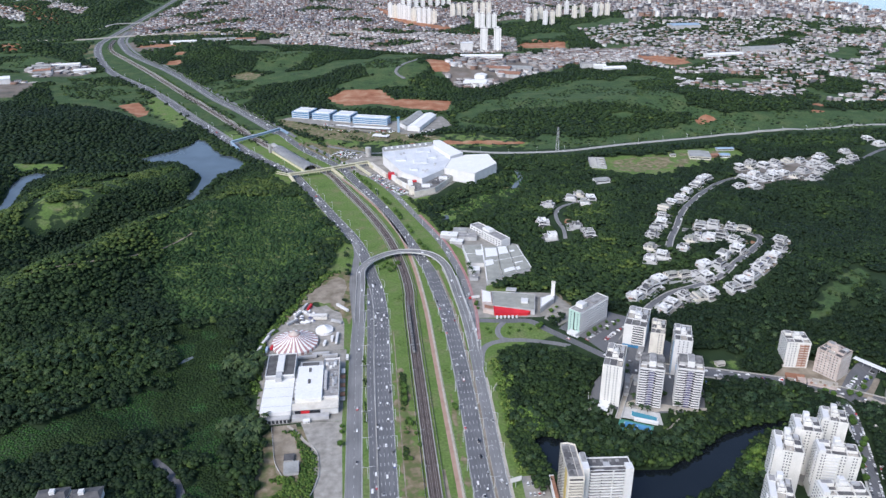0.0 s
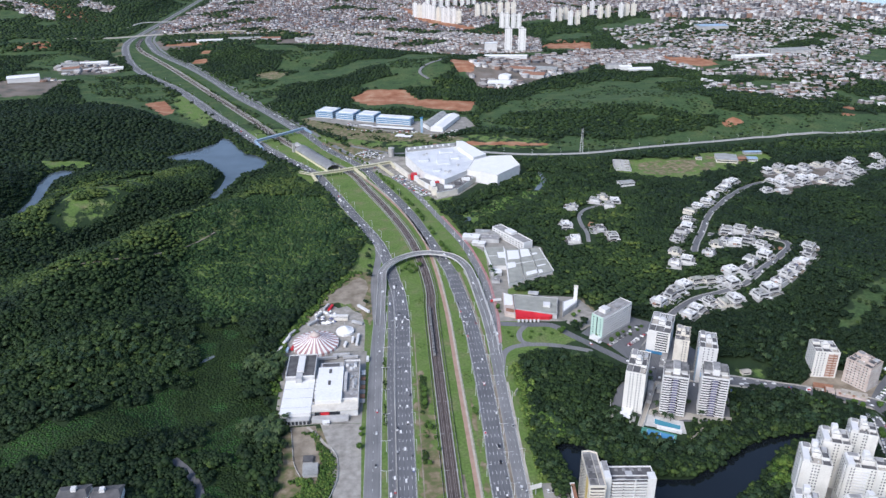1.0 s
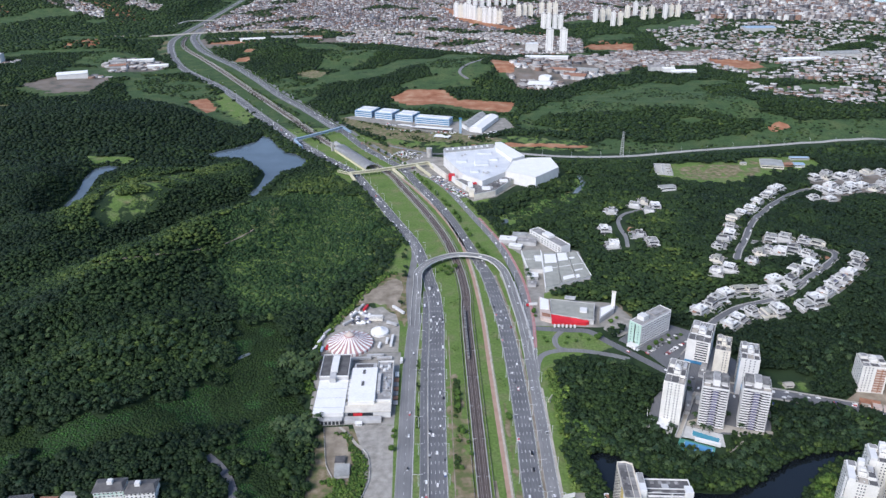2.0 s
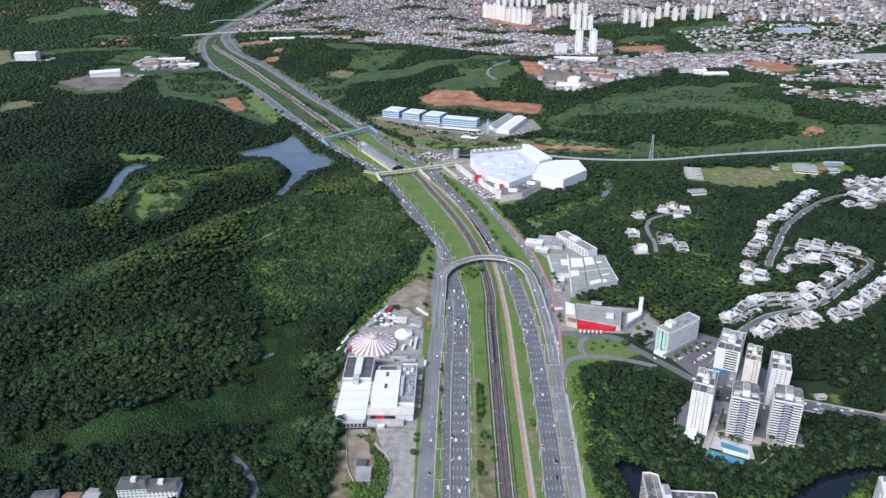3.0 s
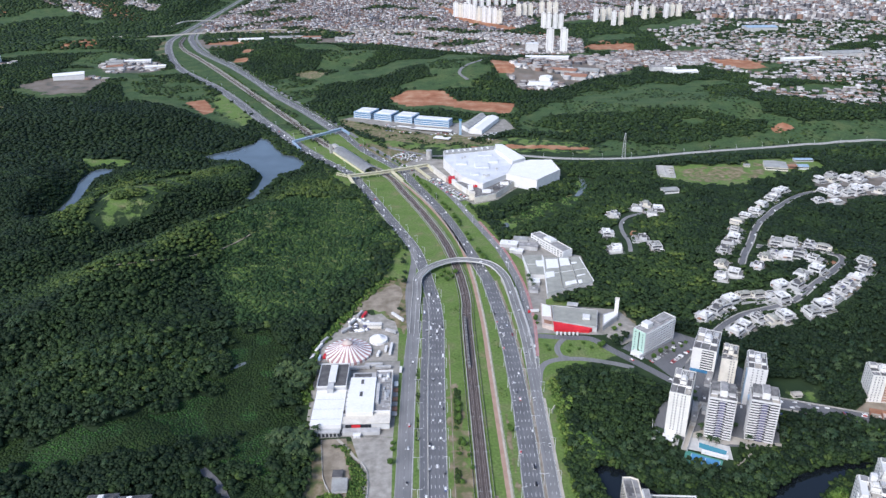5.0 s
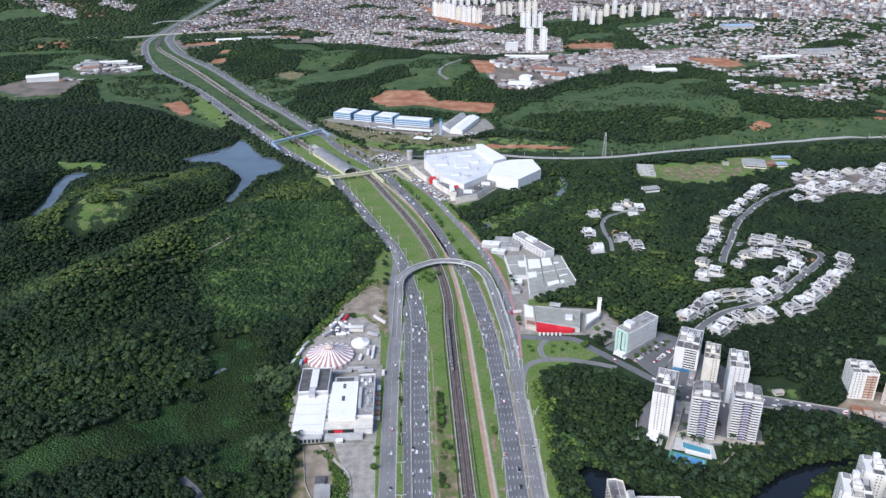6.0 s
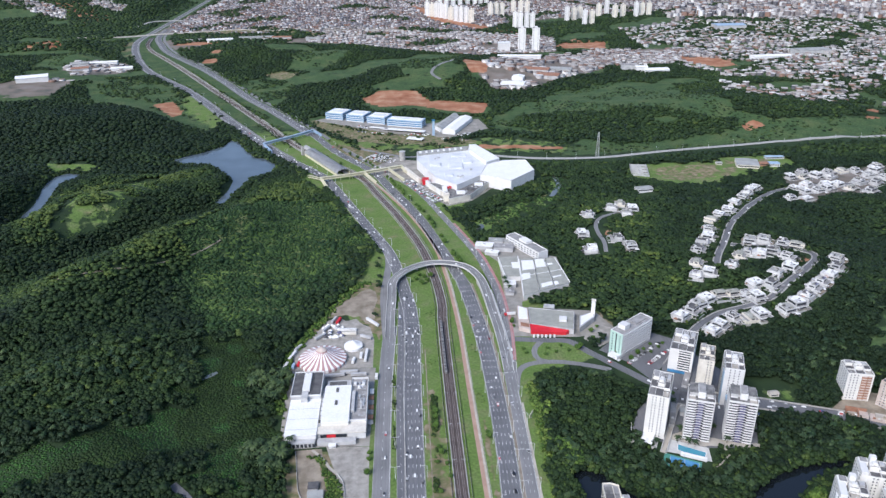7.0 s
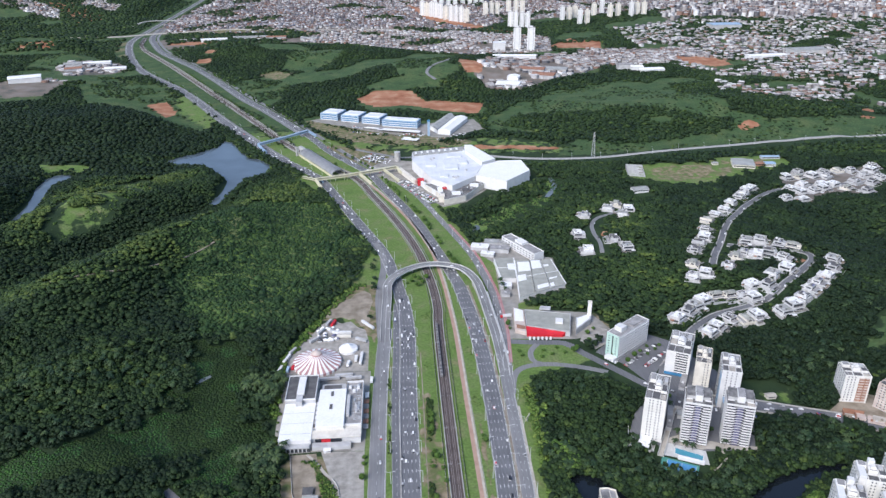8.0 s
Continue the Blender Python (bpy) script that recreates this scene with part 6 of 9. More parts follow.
def corner_block():
    t = thing("apartment_block", 160, 436, -4, 0, "cream and white apartment block with ochre strip and grey roofs", "apartment block")
    h = 45
    part("wing", prism([(-22, -19), (-9.5, -19), (-9.5, 18), (-15, 20.5), (-21, 20)], 0, h), CREAM, t, "cream wing with balconies")
    part("wing_roof", prism([(-21.2, -18.2), (-10.3, -18.2), (-10.3, 17.2), (-15, 19.6), (-20.3, 19.2)], h - 0.1, h + 0.1), GREYROOF, t)
    part("wing_parapet", rim([(-22.05, -19.05), (-9.45, -19.05), (-9.45, 18.05), (-15, 20.6), (-21.05, 20.05)], 0.7, h - 0.4, h + 1.0), CREAM, t)
    part("ochre_strip", box(-22.35, -21.9, -14, -8, 0, h + 1.3), OCHRE, t, "ochre-yellow vertical strip")
    part("main_wall", box(-4.5, 29, -11, 4, 0, h - 2), WHITE, t)
    part("main_roof", box(-4, 28.5, -10.5, 3.5, h - 2, h - 1.8), DARKROOF, t, "dark felt roof with skylights")
    part("main_parapet", rim(rect(-4.55, 29.05, -11.05, 4.05), 0.6, h - 2.3, h - 0.7), WHITE, t)
    part("stair_tower", box(-9.4, -4.6, -13, 6, 0, h + 3, 0.1), WHITE, t, "white stair tower between the wings")
    part("stair_roof", box(-9, -5, -5, 5.6, h + 3, h + 3.1), GREYROOF, t)
    part("end_wall", box(24, 29.6, -11.6, -4, 0, h + 0.5, 0.1), WHITE, t)
    part("skylight", box(8, 13, -6, -1, h - 1.8, h - 1.0), GREYWALL, t)
    for k in range(4):
        part("skylight", box(0.5 + k * 6, 3 + k * 6, -0.5, 2.2, h - 1.8, h - 1.3), GREYROOF, t)
        part("roof_unit", box(-19.5, -17, -15 + 8 * k, -11 + 8 * k, h + 0.1, h + 0.7), DARKROOF, t)
    for k in range(5):
        part("roof_panel", box(-3.4 + 5.6 * k, 1.4 + 5.6 * k, -9.8, -6.4, h - 1.8, h - 1.62), (DARKROOF, ROOFTOP)[k % 2], t)
        part("roof_panel", box(-20.6, -14.6, -17 + 7 * k, -11.2 + 7 * k, h + 0.1, h + 0.22), (ROOFTOP, DARKROOF)[k % 2], t)
        part("roof_panel", box(-14.2, -10.8, -17 + 7 * k, -11.2 + 7 * k, h + 0.1, h + 0.2), (GREYROOF, ROOFTOP)[k % 2], t)
    part("roof_wall", box(-14.5, -14.25, -18, 17, h + 0.1, h + 1.0), CREAM, t)
    part("roof_wall", box(-3.8, 23.8, -6.2, -5.9, h - 1.8, h - 0.8), WHITE, t)
    part("pergola", box(0, 7, -10.6, -9.9, h - 1.6, h - 0.6), GREYWALL, t)
    for f in range(15):
        z = 2 + f * 2.8
        put("balcony", slab(-5.2, 5.2, -1.2, 0.1, 0, 1.05, CREAM), t, -15.7, -19, z)
        # Wide dark panes paint in the shade of the balcony recesses.
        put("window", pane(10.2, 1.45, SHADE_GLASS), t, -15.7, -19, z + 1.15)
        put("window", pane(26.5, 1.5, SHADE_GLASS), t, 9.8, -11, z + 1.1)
        for k in range(3):
            put("balcony", slab(-4.1, 4.1, -1.3, 0.1, 0, 1.0, WHITE), t, 1.0 + k * 8.8, -11, z)
        for k in range(9):
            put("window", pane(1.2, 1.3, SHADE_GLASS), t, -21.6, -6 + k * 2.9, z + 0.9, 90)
    part("fin_wall", box(13.6, 14.4, -12.3, -11, 0, h - 0.6), WHITE, t)
    part("red_annex", box(-25.6, -22.6, -32, 28, 0, 5.6), TILE, t, "rust-red low annex roof")
    part("annex_wall", box(-26.4, -25.7, -32, 28.4, 0, 6.4), WHITE, t)
    part("annex_wall", box(-25.6, -22.5, 28.1, 28.6, 0, 6.4), WHITE, t)


corner_block()


def garden_court():
    t = thing("swimming_pool", 0, 0, 0, 0, "bright turquoise swimming pool in a pale paved deck", "swimming pool")
    ring = [(235.5, 549.5), (256, 537), (253, 531.5), (242, 536), (233, 542.5)]
    part("deck", prism([(231, 557), (260.5, 543), (257, 525.5), (250, 528), (231, 538), (223, 541)], -0.4, 0.14), PARAPET, t, "pale paved pool deck")
    part("basin_rim", rim(grown(ring, 0.5), 0.6, 0, 0.3), WHITE, t)
    part("water", prism(ring, 0, 0.22), POOL_WATER, t)
    part("hedge", box(238, 249, 0, 1.2, 0.14, 1.3), BRIGHT_LEAF_PLAIN, t).matrix_basis = pose(110, 651, 0, 0, 0, -25)
    t = thing("pool_house", 243, 531.5, -26, 0, "low white changing block between pool and court", "pool house")
    part("wall", box(-11, 11, -1.6, 1.6, 0, 2.6, 0.05), WHITE, t)
    part("roof", box(-10.7, 10.7, -1.3, 1.3, 2.6, 2.7), WHITEROOF, t)
    t = thing("sports_court", 231, 525, -28, 0, "blue sports court with a green margin", "sports court")
    part("margin", box(-16, 15, -8, 8, 0, 0.10), TEAL, t, "green painted margin")
    part("playing_field", box(-11, 13, -6, 6, 0.1, 0.14), COURT_BLUE, t)
    for x in (-11, 1, 12.9):
        part("court_line", box(x, x + 0.25, -6, 6, 0.14, 0.16), PAINT_LINE, t)
    for x, y in ((-15.8, -7.8), (-15.8, 7.8), (14.8, -7.8), (14.8, 7.8), (0, 7.8), (0, -7.8)):
        bm = bmesh.new()
        rod(bm, (x, y, 0), (x, y, 5), 0.1, 5)
        part("fence_post", bm, STEEL, t)
    for k, line in enumerate(([(259, 610), (248, 597), (217, 541)], [(263, 610), (252, 596), (221, 538)], [(206, 590), (199, 568), (192, 556), (203, 552), (212, 545)])):
        structure("court_wall_%d" % (k + 1), ribbon([Vector(q) for q in line], -0.25, 0.25, 2.2, 2.6), PARAPET, "pale boundary wall of the tower court", "wall")
    structure("pavement_court_walk", ribbon([Vector(q) for q in [(261, 610), (250, 596.5), (219, 540)]], -2.0, 2.0, 0.16, 0.3), SAND_PATH, "pale walkway between the tower courts", "footway")
    structure("pavement_garden_walk", ribbon(spline([(274, 545), (275, 533), (268, 526), (258, 519)]), -0.9, 0.9, 0.3, 0.6), SAND_PATH, "winding pale garden path", "footway")
    t = thing("tower_terrace", 208, 556, -27, 0, "pale tower terrace with a small blue pool", "terrace")
    part("paving", box(-11, 11, -7, 8, 0, 0.6), PARAPET, t)
    part("plunge_pool", box(-9, -2, -6, -3, 0.6, 0.66), POOL_WATER, t, "small blue plunge pool")
    part("planter", box(0, 10, -6.5, -5, 0.6, 1.4), CONCRETE, t)


garden_court()


def shop_hall():
    t = thing("shop_hall", 0, 0, 0, 0, "large white flat-roofed shop hall beside the road", "shop hall")
    part("west_hall", box(-111, -83, 574, 627, 0, 9), WHITE, t)
    part("west_roof", box(-111.3, -82.7, 573.6, 627, 9, 9.5), WHITEROOF, t, "smooth white membrane roof")
    part("rear_block", box(-111.5, -83, 627.3, 667, 0, 13), GREYWALL, t)
    rear = part("rear_roof", box(-110.7, -83.8, 628, 666.2, 13, 13.1), DARKROOF, t, "dark felt roof")
    part("rear_parapet", rim(rect(-111.55, -82.95, 627.25, 667.05), 0.9, 12.6, 14), WHITE, t)
    part("roof_plant", box(-101, -94, 634, 662, 13.1, 15.6, 0.1), WHITE, rear, "white rooftop machine house")
    part("roof_duct", box(-101, -95, 622, 633.8, 9.5, 14.5, 0.1), GREYWALL, t)
    for k in range(6):
        part("roof_fan", box(-93.5, -92, 637 + 4 * k, 639 + 4 * k, 13.1, 14.2), DARKROOF, rear)
    part("link", box(-82.9, -79.6, 577, 645, 0, 8), GREYWALL, t)
    for k in range(5):
        part("link_skylight", box(-82.4, -80.2, 604 + 7 * k, 609 + 7 * k, 8, 8.3), WHITE, t)
    part("middle_hall", box(-79.5, -55, 587, 643, 0, 12), WHITE, t)
    middle = part("middle_roof", box(-79.8, -54.7, 586.7, 643.3, 12, 12.5), WHITEROOF, t, "smooth white membrane roof")
    for y0 in (612, 632):
        part("skylight", box(-69, -66.3, y0, y0 + 7, 12.5, 12.9), DARKROOF, middle)
    part("back_terrace", box(-79, -56, 643.6, 658, 0, 8), GREYWALL, t)
    part("back_terrace_roof", box(-77, -60, 645, 656, 8, 8.2), DARKROOF, t)
    part("east_hall", box(-54.8, -39, 591, 658, 0, 9), WHITE, t)
    east = part("east_roof", box(-54.2, -39.6, 591.6, 657.4, 9, 9.1), GREYROOF, t, "grey service roof with ducts")
    part("east_parapet", rim(rect(-54.85, -38.95, 590.95, 658.05), 0.9, 8.6, 10.8), WHITE, t)
    part("service_box", box(-53.5, -50.5, 603, 634, 9.1, 12.4, 0.1), GREYWALL, east)
    r = random.Random(3)
    for k in range(16):
        x, y = r.uniform(-49, -42), r.uniform(594, 652)
        part("duct", box(x, x + r.uniform(1.2, 2.6), y, y + r.uniform(2, 6), 9.1, 9.1 + r.uniform(0.6, 1.8), 0.08), r.choice((STEEL, GREYWALL, WHITE)), east)
    for k, (x, y) in enumerate(((-53, 646), (-49, 640), (-45, 645))):
        part("roof_tank", box(x, x + 3, y, y + 4, 9.1, 11.4, 0.3), WHITE, east, "white rooftop water tank")
    for k in range(12):
        y = 593 + 5.2 * k
        part("pipe_run", box(-48.6 + 2.2 * (k % 3), -41 + 0.6 * (k % 2), y, y + 0.5, 9.3, 9.7), STEEL, east)
    for k in range(3):
        part("roof_rib", box(-111, -83.4, 582 + 15 * k, 582.35 + 15 * k, 9.5, 9.58), GREYWALL, t)
    for k, (x, y) in enumerate(((-82.4, 592), (-81.6, 597), (-82.2, 586), (-57, 589))):
        part("roof_machine", box(x, x + 1.8, y, y + 2.6, 8.0, 9.6 + 0.3 * (k % 2), 0.05), (DARKROOF, GREYWALL, STEEL)[k % 3], t)
    part("front_arcade", box(-109.5, -84, 568.5, 573.9, 0, 5), GREYWALL, t)
    part("front_arcade_roof", box(-110, -84, 567.8, 573.6, 5, 5.4), GREYWALL, t)
    part("front_building", box(-83.5, -39.5, 578, 586.5, 0, 8), WHITE, t)
    part("front_canopy", box(-83.5, -39, 576, 590.8, 8, 8.6), CREAM, t, "long pale roof canopy")
    part("front_glass", box(-80, -56, 577.7, 578.1, 1, 6), GLASS, t)
    part("front_ramp", box(-82, -48, 570, 576, 0, 3.8), GREYWALL, t)
    part("entrance_panel", box(-74, -66, 576.8, 577.6, 2, 6), RED, t)
    part("side_canopy", box(-37.5, -33.6, 640, 648, 3.2, 3.7), WHITE, t)
    for k in range(7):
        part("door_bay", box(-107 + 3.5 * k, -104.6 + 3.5 * k, 568.3, 568.6, 0.3, 3.8), GLASS, t)
    for k in range(6):
        part("bay_roof", box(-38.4, -33.4, 594 + 7.5 * k, 600 + 7.5 * k, 2.6, 3.0), TILE if k % 2 else GREYROOF, t)



shop_hall()
t = thing("gate_hut", -68.5, 569, 0, 0.06, "small white gate hut with a flat roof", "hut")
part("wall", box(-3, 3, -3.2, 0.6, 0, 2.6, 0.05), WHITE, t)
part("roof", box(-3.4, 3.4, -3.8, 0.8, 2.6, 2.85, 0.04), WHITEROOF, t)
part("door", box(-0.6, 0.5, -3.28, -3.2, 0, 2.1), GREYWALL, t)
part("window", box(1.2, 2.4, -3.28, -3.2, 1.0, 2.0), GLASS, t)


def big_top(x, y, r, eave, apex, stripes, label, ring_top=True):
    t = thing("circus_tent", x, y, 0, 0, label, "tent", "fairground tents")
    n = stripes * 2
    bm = bmesh.new()
    half = 3.1416 / n
    rows = []
    for i in range(7):
        u = i / 6
        rr = r * (1 - u) + 0.5
        z = eave + (apex - eave) * (u ** 1.25) - (0.5 * math.sin(math.pi * u))
        rows.append([bm.verts.new((rr * math.cos(q), rr * math.sin(q), z)) for q in (-half, half)])
    for p, q in zip(rows, rows[1:]):
        bm.faces.new((p[0], p[1], q[1], q[0]))
    low = [bm.verts.new(((r + 0.5) * math.cos(q), (r + 0.5) * math.sin(q), 0)) for q in (-half, half)]
    bm.faces.new((low[0], low[1], rows[0][1], rows[0][0]))
    white = mesh_of("canvas_gore", bm, CANVAS)
    red = white.copy()
    red.materials[0] = CANVAS_RED if ring_top else CANVAS
    for k in range(n):
        put("canvas_gore", red if k % 2 else white, t, 0, 0, 0, 360 * k / n)
    if ring_top:
        bm = bmesh.new()
        rod(bm, (0, 0, apex - 5.2), (0, 0, apex - 2.4), 6.5, 18, 5.4)
        part("crown_ring", bm, CANVAS_RED, t)
        bm = bmesh.new()
        rod(bm, (0, 0, apex - 2.4), (0, 0, apex + 0.6), 5.6, 18, 1.0)
        part("crown_cap", bm, PINKISH, t)
    bm = bmesh.new()
    rod(bm, (0, 0, 0), (0, 0, apex + 4), 0.25, 6)
    part("king_pole", bm, STEEL, t)
    for k in range(12):
        a = 6.2832 * k / 12
        bm = bmesh.new()
        rod(bm, (r * math.cos(a), r * math.sin(a), eave), ((r + 4.5) * math.cos(a), (r + 4.5) * math.sin(a), 0), 0.12, 4)
        part("guy_rope", bm, STEEL, t)


big_top(-89, 707, 24.5, 3.2, 16, 24, "large circus tent with white and faded red stripes")
big_top(-58, 731, 9.5, 3.0, 8.5, 8, "smaller white round tent on the fairground", False)


def trailer(x, y, yaw, length, mat, label, wide=2.7):
    t = thing("trailer", x, y, yaw, 0, label, "trailer", "fairground trailers")
    part("box_body", box(-length / 2, length / 2, -wide / 2, wide / 2, 0.9, 3.7, 0.1), mat, t)
    part("chassis", box(-length / 2 + 0.3, length / 2 - 0.3, -1.0, 1.0, 0.55, 0.89), DARKROOF, t)
    for sx in (-0.32, 0.32):
        for sy in (-1, 1):
            bm = bmesh.new()
            rod(bm, (sx * length, sy * 1.0, 0.45), (sx * length, sy * 1.3, 0.45), 0.45, 8)
            part("wheel", bm, RUBBER, t)


for x, y, yaw, n, mat in ((-126, 697, 75, 11, WHITE), (-121.5, 716, 72, 16, WHITE), (-117, 731, 60, 12, GREYWALL), (-118, 696, 85, 8, SKYBLUE), (-83, 788, 70, 13, GREYWALL), (-77.5, 786, 72, 12, RED), (-90.5, 769, 62, 12, GREYWALL),
                         (-96, 752, 45, 13, GREYWALL), (-43.5, 711, 86, 22, WHITE), (-48.8, 711, 86, 10, WHITE), (-56.5, 702, 80, 9, WHITE), (-38.5, 780, -52, 22, WHITE), (-66, 765, -5, 20, WHITE), (-64, 757, -4, 16, CREAM), (-75, 676, 5, 22, GREYWALL), (-60, 681, 4, 18, GREYWALL), (-50, 676, 3, 16, GREYWALL), (-45, 748, -30, 14, GREYWALL), (-113, 699, 80, 6, RED), (-31.8, 671, 88, 8, WHITE)):
    trailer(x, y, yaw, n, mat, {"white_render": "white box trailer parked on the fairground", "red_panel": "red box trailer parked on the fairground", "grey_render": "grey box trailer parked on the fairground", "cream_render": "cream box trailer parked on the fairground", "light_blue_paint": "light blue trailer parked beside the tent"}[mat.name])
r = random.Random(5)
for k in range(26):
    x, y = -94 + r.uniform(0, 24), 750 + r.uniform(0, 28)
    t = thing("fair_stall", x, y, r.uniform(0, 90), 0, "small fairground stall with coloured canopy", "stall", "fairground stalls")
    c = r.choice((CANVAS, CANVAS, CANVAS, LILAC, DARKROOF, GREYWALL))
    a = r.uniform(1.3, 2.3)
    part("counter", box(-a + 0.2, a - 0.2, -a + 0.2, a - 0.2, 0, 2.0), GREYWALL, t)
    bm = bmesh.new()
    bmesh.ops.create_cone(bm, segments=8, radius1=a * 1.35, radius2=0.2, depth=1.6, cap_ends=True, matrix=Matrix.Translation((0, 0, 2.8)))
    part("canopy", bm, c, t)

t = thing("shed", -77.5, 504, 4, 0, "small shed with pale tin roof on rough ground", "shed")
part("wall", box(-6, 6, -7, 7, 0, 3), GREYWALL, t)
bm = bmesh.new()
add_prism(bm, [(-6.5, -7.5), (6.5, -7.5), (6.5, 7.5), (-6.5, 7.5)], 3, 3.3)
part("roof", bm, SHEETROOF, t)
t = thing("shed", -80.5, 518, 0, 0, "dark lean-to hut beside the shed", "shed")
part("wall", box(-4, 4, -4, 4, 0, 2.5), GREYWALL, t)
part("roof", box(-4.4, 4.4, -4.4, 4.4, 2.5, 2.7), DARKROOF, t)


def twin_house():
    t = thing("apartment_house", -246, 478, 4, None, "low white apartment house with dark roofs and mint trim", "apartment house")
    part("wall", box(-24, -1, -7, 7, -1, 13), WHITE, t)
    part("wall", box(1, 24, -10, 4, -1, 12), WHITE, t)
    for x0, x1, y0, y1, z in ((-25, -0.5, -8, 8, 13), (0.5, 25, -11, 5, 12)):
        bm = bmesh.new()
        v = [bm.verts.new(q) for q in ((x0, y0, z), (x1, y0, z), (x1, y1, z), (x0, y1, z), (x0 + 3, (y0 + y1) / 2, z + 2.6), (x1 - 3, (y0 + y1) / 2, z + 2.6))]
        for q in ((0, 1, 5, 4), (1, 2, 5), (2, 3, 4, 5), (3, 0, 4), (3, 2, 1, 0)):
            bm.faces.new([v[i] for i in q])
        part("roof", bm, DARKROOF, t, "dark hipped roof")
    part("water_tank", box(-14, -10, -2, 2, 14, 18), WHITE, t, "white rooftop water tank")
    part("water_tank", box(8, 12, -5, -1, 13, 17), WHITE, t, "white rooftop water tank")
    part("trim", box(-24.1, -1, -7.15, -6.95, 9.4, 10.1), MINT, t)
    for f in range(4):
        for k in range(7):
            put("window", pane(1.4, 1.2, GLASS), t, -22.5 + 3.3 * k, -7, 1.2 + f * 3)
            put("window", pane(1.4, 1.2, GLASS), t, 2.8 + 3.3 * k, -10, 1.0 + f * 2.9)
            put("mint_panel", pane(1.2, 1.2, MINT), t, -20.9 + 3.3 * k, -7, 1.2 + f * 3)


twin_house()


def red_hall():
    t = thing("red_hall", 0, 0, 0, 0, "low grey-roofed hall with bright red front wall", "commercial hall")
    ring = [(139, 756), (185, 739.5), (194, 778), (143, 792)]
    part("wall", prism(ring, 0, 6.0), GREYWALL, t)
    part("roof", prism(grown(ring, -1), 5.9, 6.2), WARMSHEET, t, "stained grey roof")
    part("parapet", rim(ring, 0.8, 5.7, 6.8), GREYWALL, t)
    bm = bmesh.new()
    v = [(138.5, 755.5, 0), (180, 740.7, 0), (176, 738.5, 0), (138, 743, 0)]
    low = [bm.verts.new(q) for q in v]
    high = [bm.verts.new(q) for q in ((138.5, 755.5, 6.2), (180, 740.7, 5.2), (176, 738.5, 3.6), (138, 743, 3.2))]
    bm.faces.new(high)
    for i in range(4):
        bm.faces.new((low[i], low[(i + 1) % 4], high[(i + 1) % 4], high[i]))
    bmesh.ops.recalc_face_normals(bm, faces=bm.faces)
    part("red_front", bm, RED, t, "sloping bright red front volume")
    for k in range(6):
        part("pillar", box(139 + 4.5 * k, 141 + 4.5 * k, 736 - 0.4 * k, 738 - 0.4 * k, 0, 3.2, 0.1), WHITE, t)
    part("west_wing", prism([(126, 752), (137.5, 745), (138.5, 757), (142, 793), (131, 801)], 0, 5), PINKISH, t)
    part("west_roof", prism([(128, 770), (138, 768), (141, 792), (132, 799)], 5, 5.4), WHITEROOF, t, "bright white roof sheet")
    part("terrace_roof", prism([(128, 754), (137, 750), (138, 757), (129, 762)], 5, 5.3), TILE, t)
    part("roof_box", prism([(172, 757), (180, 755), (182, 764), (174, 766)], 6.7, 9.2), WHITE, t)
    part("roof_box", prism([(160, 790), (172, 787), (174, 793), (162, 796)], 6.7, 8.6), GREYWALL, t)
    part("east_wing", prism([(192, 742), (214, 764), (216, 776), (198, 768)], 0, 7), GREYWALL, t)
    part("east_roof", prism([(194, 746), (213, 765), (214, 774), (199, 766)], 7, 7.4), WHITEROOF, t)
    t = thing("sign_tower", 214, 772, -14, 0, "slender white sign tower", "sign tower")
    part("shaft", box(-2.2, 2.2, -2.0, 2.0, 0, 24, 0.2), WHITE, t)
    part("cap", box(-2.5, 2.5, -2.3, 2.3, 24, 25, 0.1), CREAM, t)


red_hall()


def shed_roof(t, ring, z, rise, mat, name="roof"):
    """A gently pitched sheet roof over a four-cornered hall; the ridge joins the middles of its short sides."""
    bm = bmesh.new()
    a, b, c, d = [Vector((*p, z)) for p in ring]
    if (b - a).length + (d - c).length > (c - b).length + (a - d).length:
        a, b, c, d = b, c, d, a
    m, n = (a + b) / 2 + Vector((0, 0, rise)), (c + d) / 2 + Vector((0, 0, rise))
    v = [bm.verts.new(p) for p in (a, b, c, d, m, n)]
    for q in ((1, 2, 5, 4), (3, 0, 4, 5), (0, 1, 4), (2, 3, 5), (3, 2, 1, 0)):
        bm.faces.new([v[i] for i in q])
    bmesh.ops.recalc_face_normals(bm, faces=bm.faces)
    return part(name, bm, mat, t)


def hall(name, rings, z, label, category, wall=GREYWALL, roofs=(SHEETROOF,), rise=1.5, strips=0):
    t = thing(name, 0, 0, 0, 0, label, category)
    for k, ring in enumerate(rings):
        part("wall", prism(ring, 0, z), wall, t)
        shed_roof(t, grown(ring, 0.6), z + 0.02, rise, roofs[k % len(roofs)])
    return t


